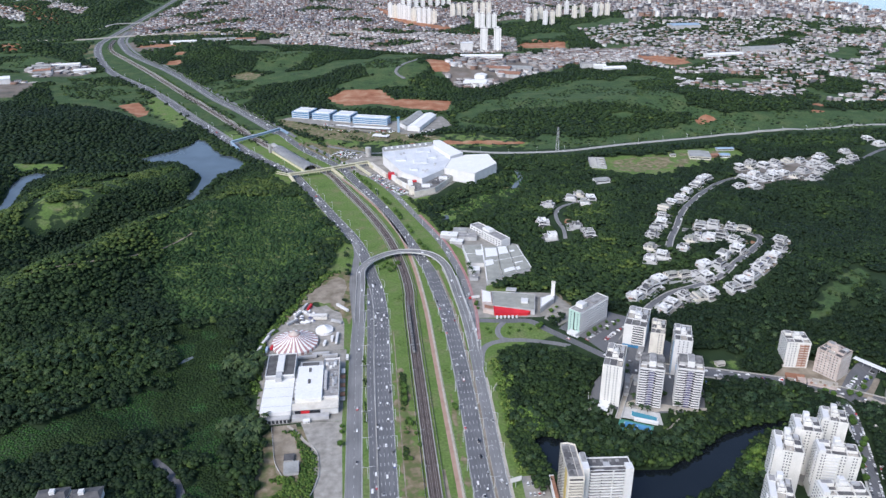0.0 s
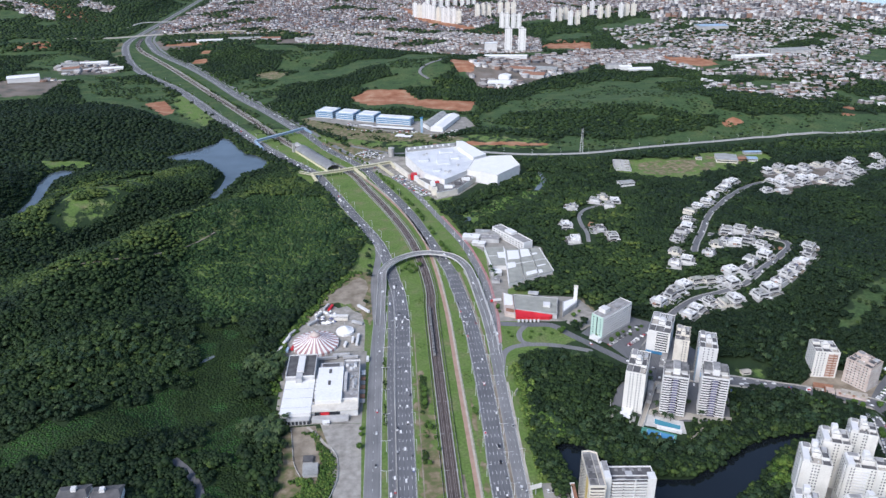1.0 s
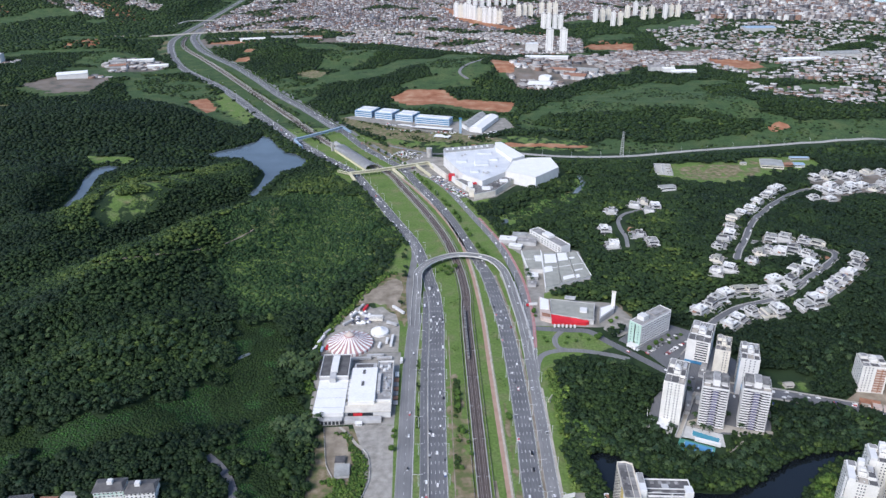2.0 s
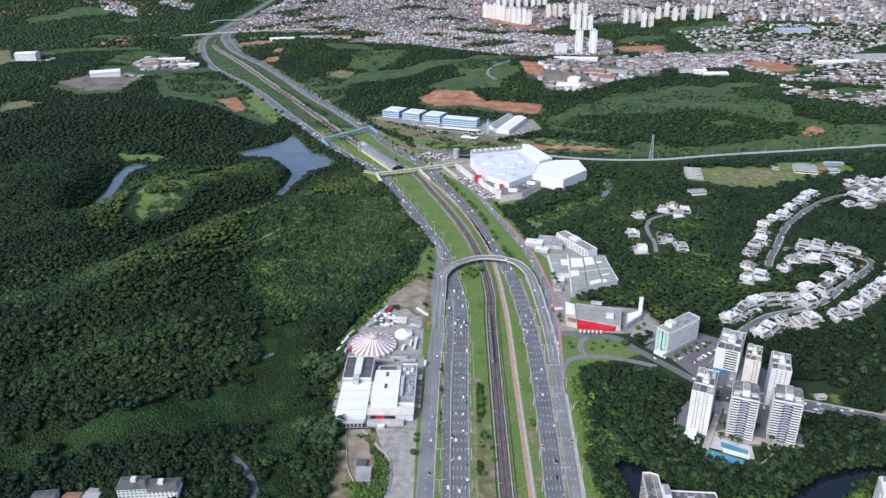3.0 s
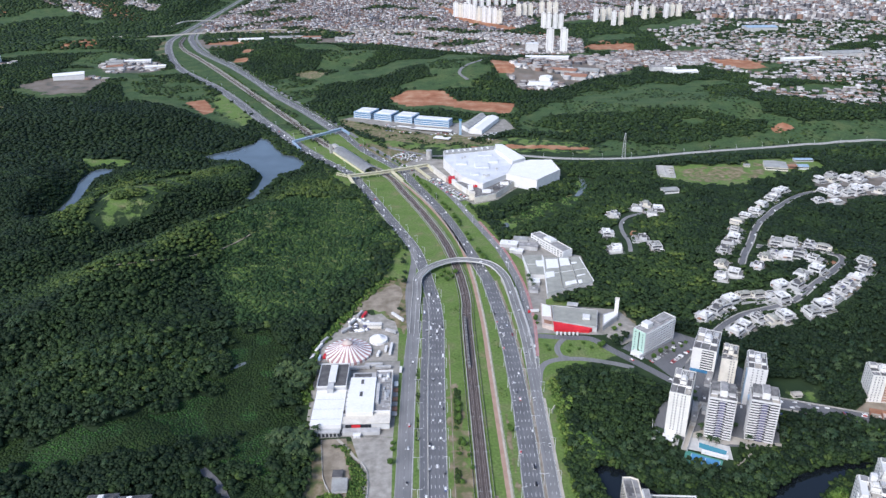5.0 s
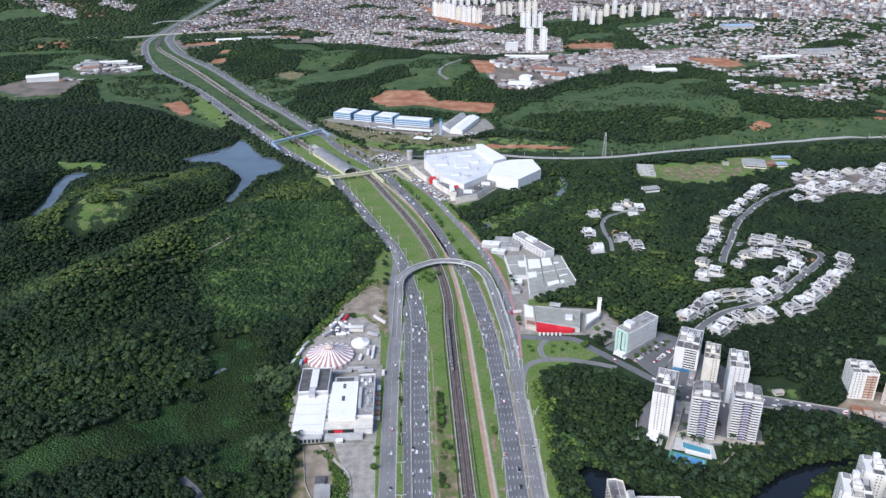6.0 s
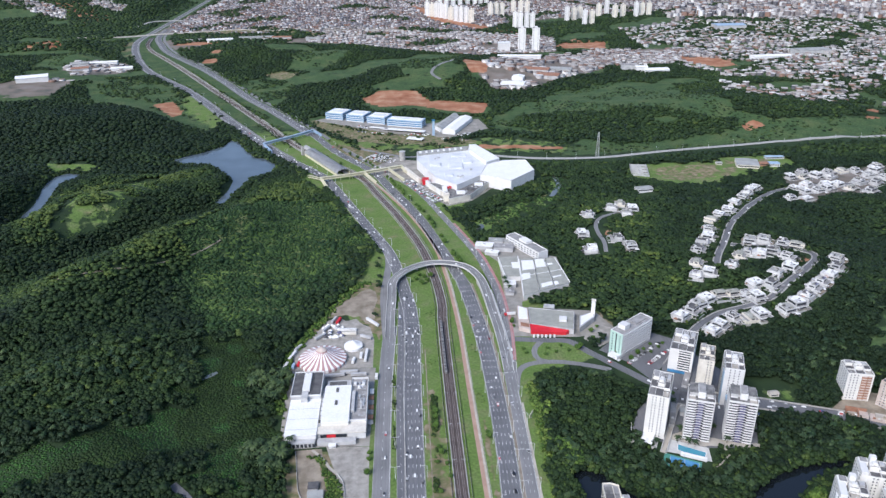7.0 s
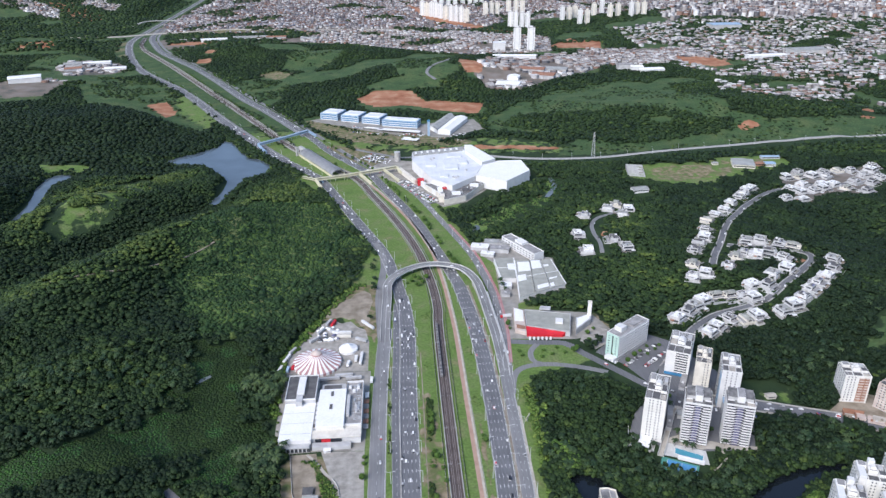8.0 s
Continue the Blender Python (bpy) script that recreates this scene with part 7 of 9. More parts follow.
# warehouses: bays side by side
WARE = [[(125, 931), (127, 875), (146.5, 873), (151.5, 931)], [(152, 924), (142, 821), (163, 832), (171, 923)], [(171.1, 923), (163.1, 832), (184, 842), (186, 923)], [(186.1, 923), (184.1, 842), (205, 852), (200, 923)]]
t = hall("warehouse", WARE, 6.5, "large warehouse with fibre-cement roof sheets and white bands", "warehouse", WHITE, (WARMSHEET,), 0.35)
for ring in WARE:
    a0, a1, b1, b0 = [Vector(q) for q in ring]
    for e0, e1 in ((a0, a1), (b0, b1)):
        d = (e1 - e0).normalized()
        n = Vector((d[1], -d[0])) * 0.45
        part("white_gutter", prism([tuple(e0 + n), tuple(e1 + n), tuple(e1 - n), tuple(e0 - n)], 6.6, 7.05), WHITEROOF, t, "white gutter between roof bays")
    part("white_gutter", prism([tuple(a0.lerp(a1, q).lerp(b0.lerp(b1, q), u)) for q, u in ((0.49, 0), (0.5, 0), (0.5, 1), (0.49, 1))], 6.6, 7.0), WHITEROOF, t, "white gutter between roof bays")
for k, u0, u1, q0, q1 in ((1, 0.15, 0.98, 0.06, 0.34), (2, 0.1, 0.9, 0.03, 0.30), (1, 0.05, 0.6, 0.44, 0.6), (2, 0.2, 0.95, 0.82, 0.93), (3, 0.05, 0.5, 0.2, 0.26), (3, 0.1, 0.7, 0.68, 0.72), (0, 0.6, 0.98, 0.3, 0.6), (3, 0.02, 0.3, 0.85, 0.96)):
    a0, a1, b1, b0 = [Vector(q) for q in WARE[k]]
    part("white_roof_band", prism([tuple(a0.lerp(a1, q).lerp(b0.lerp(b1, q), u)) for q, u in ((q0, u0), (q1, u0), (q1, u1), (q0, u1))], 6.55, 6.98), WHITEROOF, t, "white renewed roof sheets")
t = thing("office_building", 169, 965, -61, 0, "long white office building with grey roof", "office building")
part("wall", box(-36, 36, -8, 8, 0, 11), WHITE, t)
part("roof", box(-35, 35, -7, 7, 11, 11.2), GREYROOF, t)
part("parapet", rim(rect(-36.05, 36.05, -8.05, 8.05), 0.8, 10.6, 12), WHITE, t)
part("roof_house", box(-12, 4, -4, 6, 11.2, 14.5), WHITE, t)
for f in range(3):
    for k in range(11):
        put("window", pane(3.6, 1.3, GLASS), t, -32 + 6.4 * k, -8, 1.6 + f * 3.2)
for k, (x, y, w, d, h, yaw, mat) in enumerate(((112, 978, 24, 14, 5, -15, WHITEROOF), (130, 992, 20, 12, 5, -10, SHEETROOF), (138, 968, 26, 13, 6, -14, GREYROOF), (120, 955, 18, 9, 4.5, -20, WHITEROOF), (148, 985, 16, 12, 5, -60, SHEETROOF), (131, 860, 14, 11, 5, -5, WHITEROOF), (128, 840, 10, 10, 4, -5, GREYROOF))):
    t = thing("depot_shed", x, y, yaw, 0, "low flat-roofed shed in the depot yard", "shed", "depot sheds")
    part("wall", box(-w / 2, w / 2, -d / 2, d / 2, 0, h), GREYWALL, t)
    part("roof", box(-w / 2 - 0.4, w / 2 + 0.4, -d / 2 - 0.4, d / 2 + 0.4, h, h + 0.4), mat, t)
    part("roof_vent", box(-1.5, 1.5, -1, 1, h + 0.4, h + 1.2), GREYWALL, t)


def mall():
    t = thing("shopping_mall", 0, 0, 0, 0, "huge white shopping mall with pale stepped roofs", "shopping mall")
    ring = [(28, 1329), (58, 1226), (90, 1187), (133, 1232), (150, 1285), (138, 1395), (129, 1396), (29, 1371)]
    part("main_wall", prism(ring, 0, 17), WHITE, t)
    part("main_roof", prism(grown(ring, -2), 17, 17.4), PALEROOF, t, "pale blue-white roof sheets")
    part("main_parapet", rim(ring, 1.2, 16.6, 18.6), WHITE, t)
    wing = [(133, 1231), (181, 1195), (228, 1246), (222, 1303), (181, 1303), (150, 1284.5)]
    part("cinema_wall", prism(wing, 0, 20), WHITE, t)
    part("cinema_roof", prism(grown(wing, -2), 20, 20.4), WHITEROOF, t, "plain white roof")
    part("cinema_parapet", rim(wing, 1.2, 19.6, 21), WHITE, t)
    part("rear_roof", prism([(30, 1372), (128, 1397), (124, 1378), (32, 1352)], 17.4, 20.5), SHEETROOF, t, "ribbed grey rear roof")
    part("high_hall", prism([(129, 1398), (142, 1398), (176, 1310), (150, 1290), (128, 1360)], 17, 23), WHITEROOF, t)
    for k in range(8):
        part("roof_rib", prism([(34 + 11 * k, 1369 + 2.7 * k), (38 + 11 * k, 1370 + 2.7 * k), (38 + 11 * k, 1358 + 2.7 * k), (34 + 11 * k, 1357 + 2.7 * k)], 20.5, 20.9), WHITEROOF, t)
    for a, b, w2, d2 in ((60, 1300, 18, 22), (95, 1285, 24, 30), (80, 1240, 14, 16), (118, 1310, 16, 22), (105, 1345, 26, 14)):
        part("roof_step", box(a - w2 / 2, a + w2 / 2, b - d2 / 2, b + d2 / 2, 17.4, 20.2, 0.2), PALEROOF, t)
    for a, b in ((93, 1228), (97, 1224), (101, 1230), (60, 1328), (66, 1334), (118, 1262)):
        part("roof_unit", box(a, a + 4, b, b + 4, 17.4, 19.4, 0.1), GREYWALL, t)
    front = [(45, 1225), (74, 1168), (74, 1147), (110, 1164), (165, 1250), (150, 1262), (128, 1228), (90, 1184), (56, 1226)]
    part("front_wall", prism(front, 0, 9), CREAM, t)
    deck = part("front_deck", prism(grown(front, -1.5), 9, 9.3), ROOFTOP, t, "parking deck with plant rooms")
    part("front_parapet", rim(front, 1.0, 8.6, 10), WHITE, t)
    for a, b, w2, d2 in ((95, 1172, 14, 10), (112, 1186, 12, 9), (128, 1208, 14, 10), (70, 1190, 8, 18)):
        part("deck_house", box(a - w2 / 2, a + w2 / 2, b - d2 / 2, b + d2 / 2, 9.3, 12.5, 0.1), DARKROOF if w2 == 12 else WHITEROOF, deck)
    for k in range(22):
        a, b = 88 + 3.0 * k + 4 * (k % 3), 1166 + 3.6 * k
        part("deck_unit", box(a, a + 2 + k % 3, b, b + 3, 9.3, 10.4 + 0.4 * (k % 4), 0.1), (GREYWALL, WHITE, STEEL, DARKROOF)[k % 4], deck)
    for k in range(5):
        part("roof_seam", prism([(44 + 18 * k, 1238 + 9 * (k % 2)), (44.8 + 18 * k, 1238 + 9 * (k % 2)), (50.8 + 18 * k, 1345), (50 + 18 * k, 1345)], 17.4, 17.65), WHITE, t)
    part("red_cube", box(35, 46, 1242, 1254, 0, 10, 0.2), RED, t, "red entrance cube")
    part("red_panel", prism([(166, 1226), (178, 1217), (180, 1222), (168, 1231)], 0, 12), RED, t, "red facade panel")
    part("west_wall", prism([(2, 1318), (30, 1250), (34, 1252), (8, 1320)], 0, 8), CREAM, t)
    part("west_fascia", prism([(40, 1240), (62, 1190), (65, 1192), (44, 1242)], 0, 9), WHITE, t)
    for k in range(4):
        put("sign_bar", slab(-3, 3, -0.3, 0.3, 0, 1.6, RED), t, 75 + 4 * (k % 2), 1199 - 3 * k, 10.5 + 1.2 * (k % 2), -50)
    part("stair_drum", box(66, 76, 1160, 1170, 0, 12, 0.3), CREAM, t)
    t = thing("water_tower", 2, 1383, 0, 0, "round grey concrete water tower", "water tower")
    bm = bmesh.new()
    rod(bm, (0, 0, 0), (0, 0, 17), 5.5, 20)
    part("drum", bm, CONCRETE, t)
    bm = bmesh.new()
    rod(bm, (0, 0, 17), (0, 0, 17.6), 5.8, 20)
    part("lid", bm, GREYWALL, t)


mall()


def blue_office(x, y, yaw, w, d, label):
    t = thing("blue_office", x, y, yaw, 0, label, "office building", "blue offices")
    part("wall", box(-w / 2, w / 2, -d / 2, d / 2, 0, 14), WHITE, t)
    for f in range(3):
        part("blue_band", box(-w / 2 - 0.2, w / 2 + 0.2, -d / 2 - 0.2, d / 2 + 0.2, 2.2 + 4.3 * f, 4.6 + 4.3 * f), BLUE, t, "blue cladding band")
    for s in (-1, 1):
        part("corner", box(s * w / 2 - 1.2, s * w / 2 + 1.2, -d / 2 - 0.4, -d / 2 + 1.2, 0, 14.4), SKYBLUE, t)
    part("roof", box(-w / 2 - 0.5, w / 2 + 0.5, -d / 2 - 0.5, d / 2 + 0.5, 14, 14.8), SKYBLUE, t)
    part("roof_top", box(-w / 2 + 2.5, w / 2 - 2.5, -d / 2 + 2.5, d / 2 - 2.5, 14.8, 15.4), WHITEROOF, t, "pale flat roof")
    part("skylight", box(-w / 3, w / 3, -d / 5, d / 5, 15.4, 15.8), PALEROOF, t)


for x, y, w, d in ((-139, 1713, 41, 44), (-92, 1690, 41, 42), (-45, 1668, 41, 42)):
    blue_office(x, y, -24, w, d, "blue and white three-storey office pavilion")
blue_office(14, 1630, -20, 78, 28, "long blue and white three-storey office wing")
t = thing("blue_pylon", 69, 1548, 0, 0, "tall slender blue sign pylon", "pylon")
part("shaft", box(-2.5, 2.5, -2, 2, 0, 30, 0.2), SKYBLUE, t)
part("head", box(-3.2, 3.2, -2.4, 2.4, 30, 33, 0.2), BLUE, t)
hall("white_hall", [[(88, 1556), (114, 1546), (160, 1652), (134, 1664)], [(74, 1592), (87, 1560), (132, 1668), (120, 1690)]], 9, "large white hall with sheet roofs", "hall", WHITE, (WHITEROOF, SHEETROOF), 4)
for x, y, w, d, yaw in ((8, 1578, 92, 14, -20), (30, 1512, 34, 18, -22), (-45, 1600, 40, 8, -24)):
    t = thing("canopy_building", x, y, yaw, 0, "long low white canopy over parked cars", "canopy", "car-park canopies")
    part("roof", box(-w / 2, w / 2, -d / 2, d / 2, 4.2, 4.9), WHITEROOF, t)
    part("wall", box(-w / 2 + 1, w / 2 - 1, d / 2 - 3, d / 2 - 0.6, 0, 4.2), GREYWALL, t)
    for k in range(5):
        part("post", box(-w / 2 + 1 + k * (w - 3) / 4, -w / 2 + 1.6 + k * (w - 3) / 4, -d / 2 + 0.5, -d / 2 + 1.1, 0, 4.2), STEEL, t)


def station():
    t = thing("metro_station", -139, 1370, 118.5, 0, "metro station under a grey barrel-vaulted roof", "station")
    L, W = 150, 13
    bm = bmesh.new()
    n = 14
    rows = [[bm.verts.new((x, W * math.cos(math.pi * (0.06 + 0.88 * i / n)), 4 + 8 * math.sin(math.pi * (0.06 + 0.88 * i / n)))) for i in range(n + 1)] for x in np.linspace(-L / 2, L / 2, 16)]
    for p, q in zip(rows, rows[1:]):
        for i in range(n):
            bm.faces.new((p[i], p[i + 1], q[i + 1], q[i]))
    bmesh.ops.solidify(bm, geom=list(bm.faces), thickness=0.4)
    part("vault", bm, VAULT, t, "grey zinc vaulted roof")
    for k in range(16):
        bm = bmesh.new()
        x = -L / 2 + 0.3 + k * (L - 0.6) / 15
        for i in range(n):
            a0, a1 = math.pi * (0.06 + 0.88 * i / n), math.pi * (0.06 + 0.88 * (i + 1) / n)
            rod(bm, (x, (W + 0.2) * math.cos(a0), 4 + 8.2 * math.sin(a0)), (x, (W + 0.2) * math.cos(a1), 4 + 8.2 * math.sin(a1)), 0.22, 4)
        part("roof_rib", bm, STEEL, t)
    for s in (-1, 1):
        part("platform", box(-L / 2, L / 2, s * 8.5 - 3, s * 8.5 + 3, 0, 1.4), CONCRETE, t)
        part("side_wall", box(-L / 2 + 1, L / 2 - 1, s * 12.6 - 0.2, s * 12.6 + 0.2, 0, 4.6), YELLOW, t, "yellowish platform wall")
    part("north_hall", box(L / 2 + 2, L / 2 + 40, -9, -3, 0, 7, 0.1), GREYWALL, t)
    part("stair_tower", box(L / 2 + 1, L / 2 + 6, 12, 17, 0, 17, 0.1), CONCRETE, t)


station()


def footbridge(line, mat, label, posts, ramps):
    t = thing("footbridge", 0, 0, 0, 0, label, "footbridge", "footbridges")
    sp = [Vector((*p, 6.5)) for p in line]
    part("deck", ribbon(sp, -2.2, 2.2, 0.0, 0.6), CONCRETE, t)
    part("railing", ribbon(sp, -2.5, -2.2, 1.4, 2.2), mat, t)
    part("railing", ribbon(sp, 2.2, 2.5, 1.4, 2.2), mat, t)
    part("canopy", ribbon(sp, -2.6, 2.6, 3.6, 0.25), mat, t)
    for p, q in zip(sp, sp[1:]):
        for u in np.linspace(0.05, 0.95, posts):
            c = p.lerp(q, u)
            bm = bmesh.new()
            rod(bm, (c[0], c[1], 0), (c[0], c[1], 10), 0.35, 6)
            part("post", bm, mat, t)
    for a, b, z0, z1 in ramps:
        part("ramp", ribbon([Vector((*a, z0)), Vector((*b, z1))], -1.8, 1.8, 0, 0.8), mat, t)
        part("ramp_roof", ribbon([Vector((*a, z0 + 3)), Vector((*b, z1 + 3))], -2, 2, 0, 0.25), mat, t)


footbridge([(-140, 1268), (-89, 1284.5), (-49, 1302), (0, 1324)], YELLOW, "pale yellow covered footbridge over the highway", 4,
           [((-66, 1293), (-44, 1252), 6.5, 1.5), ((-24, 1313), (4, 1262), 6.5, 1.5), ((-140, 1268), (-128, 1240), 6.5, 1), ((0, 1324), (8, 1300), 6.5, 4), ((-140, 1268), (-165, 1300), 6.5, 1)])
footbridge([(-273, 1488), (-216, 1543.5), (-184, 1580)], SKYBLUE, "light blue covered footbridge over the highway", 4, [((-273, 1488), (-252, 1452), 6.5, 1), ((-184, 1580), (-165, 1560), 6.5, 1)])

t = thing("lattice_mast", 371, 1372, 0, None, "tall grey lattice radio mast", "mast")
for sx, sy in ((-1, -1), (1, -1), (1, 1), (-1, 1)):
    bm = bmesh.new()
    rod(bm, (sx * 3, sy * 3, 0), (sx * 0.9, sy * 0.9, 48), 0.3, 5)
    part("leg", bm, STEEL, t)
for k in range(10):
    a, b = 3 - 2.1 * k / 10, 3 - 2.1 * (k + 1) / 10
    bm = bmesh.new()
    for c, d in (((-a, -a), (b, -b)), ((a, -a), (b, b)), ((a, a), (-b, b)), ((-a, a), (-b, -b))):
        rod(bm, (*c, 4.8 * k), (*d, 4.8 * (k + 1)), 0.16, 4)
    part("brace", bm, STEEL, t)
part("platform", box(-1.6, 1.6, -1.6, 1.6, 42, 42.4), STEEL, t)
t = thing("ruin", 424, 1280, -12, None, "roofless grey concrete ruin beside a pitch", "ruin")
part("outer_wall", rim(rect(-15, 15, -30, 30), 0.8, -2, 4.5), GREYWALL, t)
part("slab", box(-14, 14, -29, 29, -2, 0.1), YARD, t)
for k in range(7):
    part("cross_wall", box(-14.1, 6 + 8 * (k % 2), -24 + 8 * k, -23.4 + 8 * k, -1, 3.6), GREYWALL, t)
part("long_wall", box(-1, -0.4, -29, 29, -1, 3.8), GREYWALL, t)
for x, y, w, d, h, yaw, wall, mat, lab in ((627, 1294, 38, 38, 6.5, -17, CREAM, SHEETROOF, "pale sports hall with grey sheet roof by the pitch"), (657, 1294, 15, 13, 4.5, -8, TILE, TILE, "low house with red roof by the pitch"), (676, 1292, 18, 15, 5, -8, WHITE, SKYBLUE, "small building with light blue roof"), (694, 1329, 34, 10, 4.5, -4, GREYWALL, SKYBLUE, "long low shed with blue-grey roof"),
                                           (577, 1300, 10, 8, 4, -4, CREAM, SHEETROOF, "small cream hut beside the pitch"), (400, 1178, 27, 14, 6, 8, WHITE, SHEETROOF, "low white house beneath trees"), (352, 614, 9, 6, 3, 5, CREAM, SAND_PATH, "small pale hut on the grass field"), (-332, 474, 18, 12, 6, 6, WHITE, DARKROOF, "low white house beneath trees"), (-309, 472, 13, 11, 5, 0, CREAM, TILE, "low house with red tiled roof beneath trees"), (-292, 475, 12, 11, 5, -5, WHITE, SHEETROOF, "low white house beneath trees")):
    t = thing("low_building", x, y, yaw, None, lab, "building", "low buildings")
    part("wall", box(-w / 2, w / 2, -d / 2, d / 2, -2, h), wall, t)
    shed_roof(t, rect(-w / 2 - 0.6, w / 2 + 0.6, -d / 2 - 0.6, d / 2 + 0.6), h + 0.02, 1.2, mat)
    part("window_band", box(-w / 2 + 1, w / 2 - 1, -d / 2 - 0.06, -d / 2 + 0.2, h * 0.45, h * 0.75), GLASS, t)
t = thing("billboard", 107, 462, 15, 0, "white billboard on a steel pole", "billboard")
part("panel", box(-5, 5, -0.3, 0.3, 6, 10.5, 0.05), WHITE, t)
bm = bmesh.new()
rod(bm, (0, 0, 0), (0, 0, 6), 0.35, 8)
part("pole", bm, STEEL, t)
t = thing("billboard", 113, 596, 60, 0, "cream roadside sign panel", "billboard")
part("panel", box(-5, 5, -0.3, 0.3, 3, 6.5, 0.05), YELLOW, t)
bm = bmesh.new()
rod(bm, (0, 0, 0), (0, 0, 3), 0.3, 8)
part("pole", bm, STEEL, t)

# ---- hillside houses ----
def villa(kind, name="house"):
    """One of eight white two-storey villas, standing at the origin."""
    r = random.Random(40 + kind)
    t = thing(name, 0, 0, 0, 0, ["white two-storey villa with flat stepped roofs", "white villa with grey roof terrace", "cream villa with brown pitched roof", "white villa with dark solar roof", "large white cubic villa with deep parapets",
                                 "white villa with pale sheet roof", "grey-white villa with dark flat roof", "white villa with stepped terraces"][kind], "house", "hillside houses")
    w, d = r.uniform(14, 18.5), r.uniform(16.5, 22)
    low, high = 3.3, r.uniform(6.6, 7.8)
    wall = CREAM if kind == 2 else GREYWALL if kind == 6 else VILLA_WHITE
    flat = [WHITEROOF, GREYROOF, None, DARKROOF, WHITEROOF, SHEETROOF, DARKROOF, WHITEROOF][kind]
    part("lower_storey", box(-w / 2, w / 2, -d / 2, d / 2, -3, low, 0.05), wall, t)
    x0, x1, y0, y1 = -w / 2 + r.uniform(0, 3), w / 2 - r.uniform(0, 3.5), -d / 2 + r.uniform(2.5, 6), d / 2 - r.uniform(1, 5)
    part("upper_storey", box(x0, x1, y0, y1, low, high, 0.05), wall, t)
    part("terrace", box(-w / 2 + 0.4, w / 2 - 0.4, -d / 2 + 0.4, y0 - 0.05, low, low + 0.12), GREYROOF, t)
    part("back_roof", box(-w / 2 + 0.4, w / 2 - 0.4, y1 + 0.05, d / 2 - 0.4, low, low + 0.14), DARKROOF if kind % 3 == 0 else GREYROOF, t)
    part("terrace_parapet", rim(rect(-w / 2 - 0.02, w / 2 + 0.02, -d / 2 - 0.02, d / 2 + 0.02), 0.3, low - 0.2, low + 0.6), wall, t)
    if kind == 2:
        bm = bmesh.new()
        a, b, c, e, m = x0 - 0.6, x1 + 0.6, y0 - 0.6, y1 + 0.6, 1.8
        v = [bm.verts.new(q) for q in ((a, c, high), (b, c, high), (b, e, high), (a, e, high), ((a + b) / 2, c + 3, high + m), ((a + b) / 2, e - 3, high + m))]
        for q in ((0, 1, 4), (1, 2, 5, 4), (2, 3, 5), (3, 0, 4, 5), (3, 2, 1, 0)):
            bm.faces.new([v[i] for i in q])
        top = part("roof", bm, WARMSHEET, t, "grey-brown hipped roof")
    else:
        top = part("roof", box(x0 + 0.3, x1 - 0.3, y0 + 0.3, y1 - 0.3, high - 0.05, high + 0.08), flat, t)
        part("parapet", rim(rect(x0 - 0.02, x1 + 0.02, y0 - 0.02, y1 + 0.02), 0.35, high - 0.2, high + 0.7), wall, top)
        part("water_tank", box(x0 + 0.8, x0 + 3.2, y1 - 3.4, y1 - 1.0, high, high + 2.0, 0.1), VILLA_WHITE, top, "white rooftop tank housing")
    part("side_wing", box(x1 + 0.05, w / 2 + 1.6, y0 + 2, y1 - 1, -3, low + 1.6, 0.05), GREYWALL if kind in (1, 3) else wall, t)
    shade = part("pergola", box(-w / 2 - 1.2, -w / 2 + 3.4, -d / 2 - 2.8, -d / 2 + 1.5, 2.5, 2.7), GREYROOF if kind % 2 else DARKROOF, t)
    part("carport_roof", box(w / 2 - 4.5, w / 2 + 1.0, -d / 2 - 3.4, -d / 2 - 0.1, 2.3, 2.5), [SHEETROOF, WHITEROOF, GREYROOF, DARKROOF][kind % 4], t)
    part("lower_glazing", box(-w / 2 + 1.2, w / 2 - 1.6, -d / 2 - 0.08, -d / 2 + 0.2, 0.4, 2.6), GLASS, t, "dark sliding glass doors")
    part("upper_glazing", box(x0 + 0.9, x1 - 0.9, y0 - 0.08, y0 + 0.2, low + 0.4, high - 0.9), GLASS, t, "dark band of upper windows")
    part("side_glazing", box(x0 - 0.08, x0 + 0.2, y0 + 1.5, y1 - 2, low + 0.9, high - 1.0), GLASS, t, "dark side windows")
    if kind in (3, 1):
        part("solar_panel", box(x0 + 3.8, x1 - 1, y0 + 0.9, y0 + 3.4, high + 0.2, high + 0.35), LILAC, top, "dark blue solar panel")
    part("garden_wall", rim(rect(-w / 2 - 1.7, w / 2 + 1.7, -d / 2 - 4, d / 2 + 2), 0.2, -3, 0.9), GREYWALL if kind % 3 else VILLA_WHITE, t)
    for k in range(3):
        a, b = r.uniform(x0 + 0.6, x1 - 3.5), r.uniform(y0 + 0.6, y1 - 4)
        part("roof_block", box(a, a + r.uniform(1.2, 4.0), b, b + r.uniform(1.0, 3.6), high - 0.1, high + r.uniform(0.5, 1.9), 0.05), (VILLA_WHITE, GREYWALL, DARKROOF, WARMSHEET)[(k + kind) % 4], top)
    for k in range(2):
        a = r.uniform(-w / 2 + 0.6, w / 2 - 4)
        part("yard_roof", box(a, a + r.uniform(2, 4.5), d / 2 - 3.2, d / 2 + r.uniform(-0.6, 1.6), low - 0.6 + 0.3 * k, low + 0.5 + 0.3 * k), (TILE, DARKROOF, VILLA_WHITE, GREYROOF)[(k + kind) % 4], t)
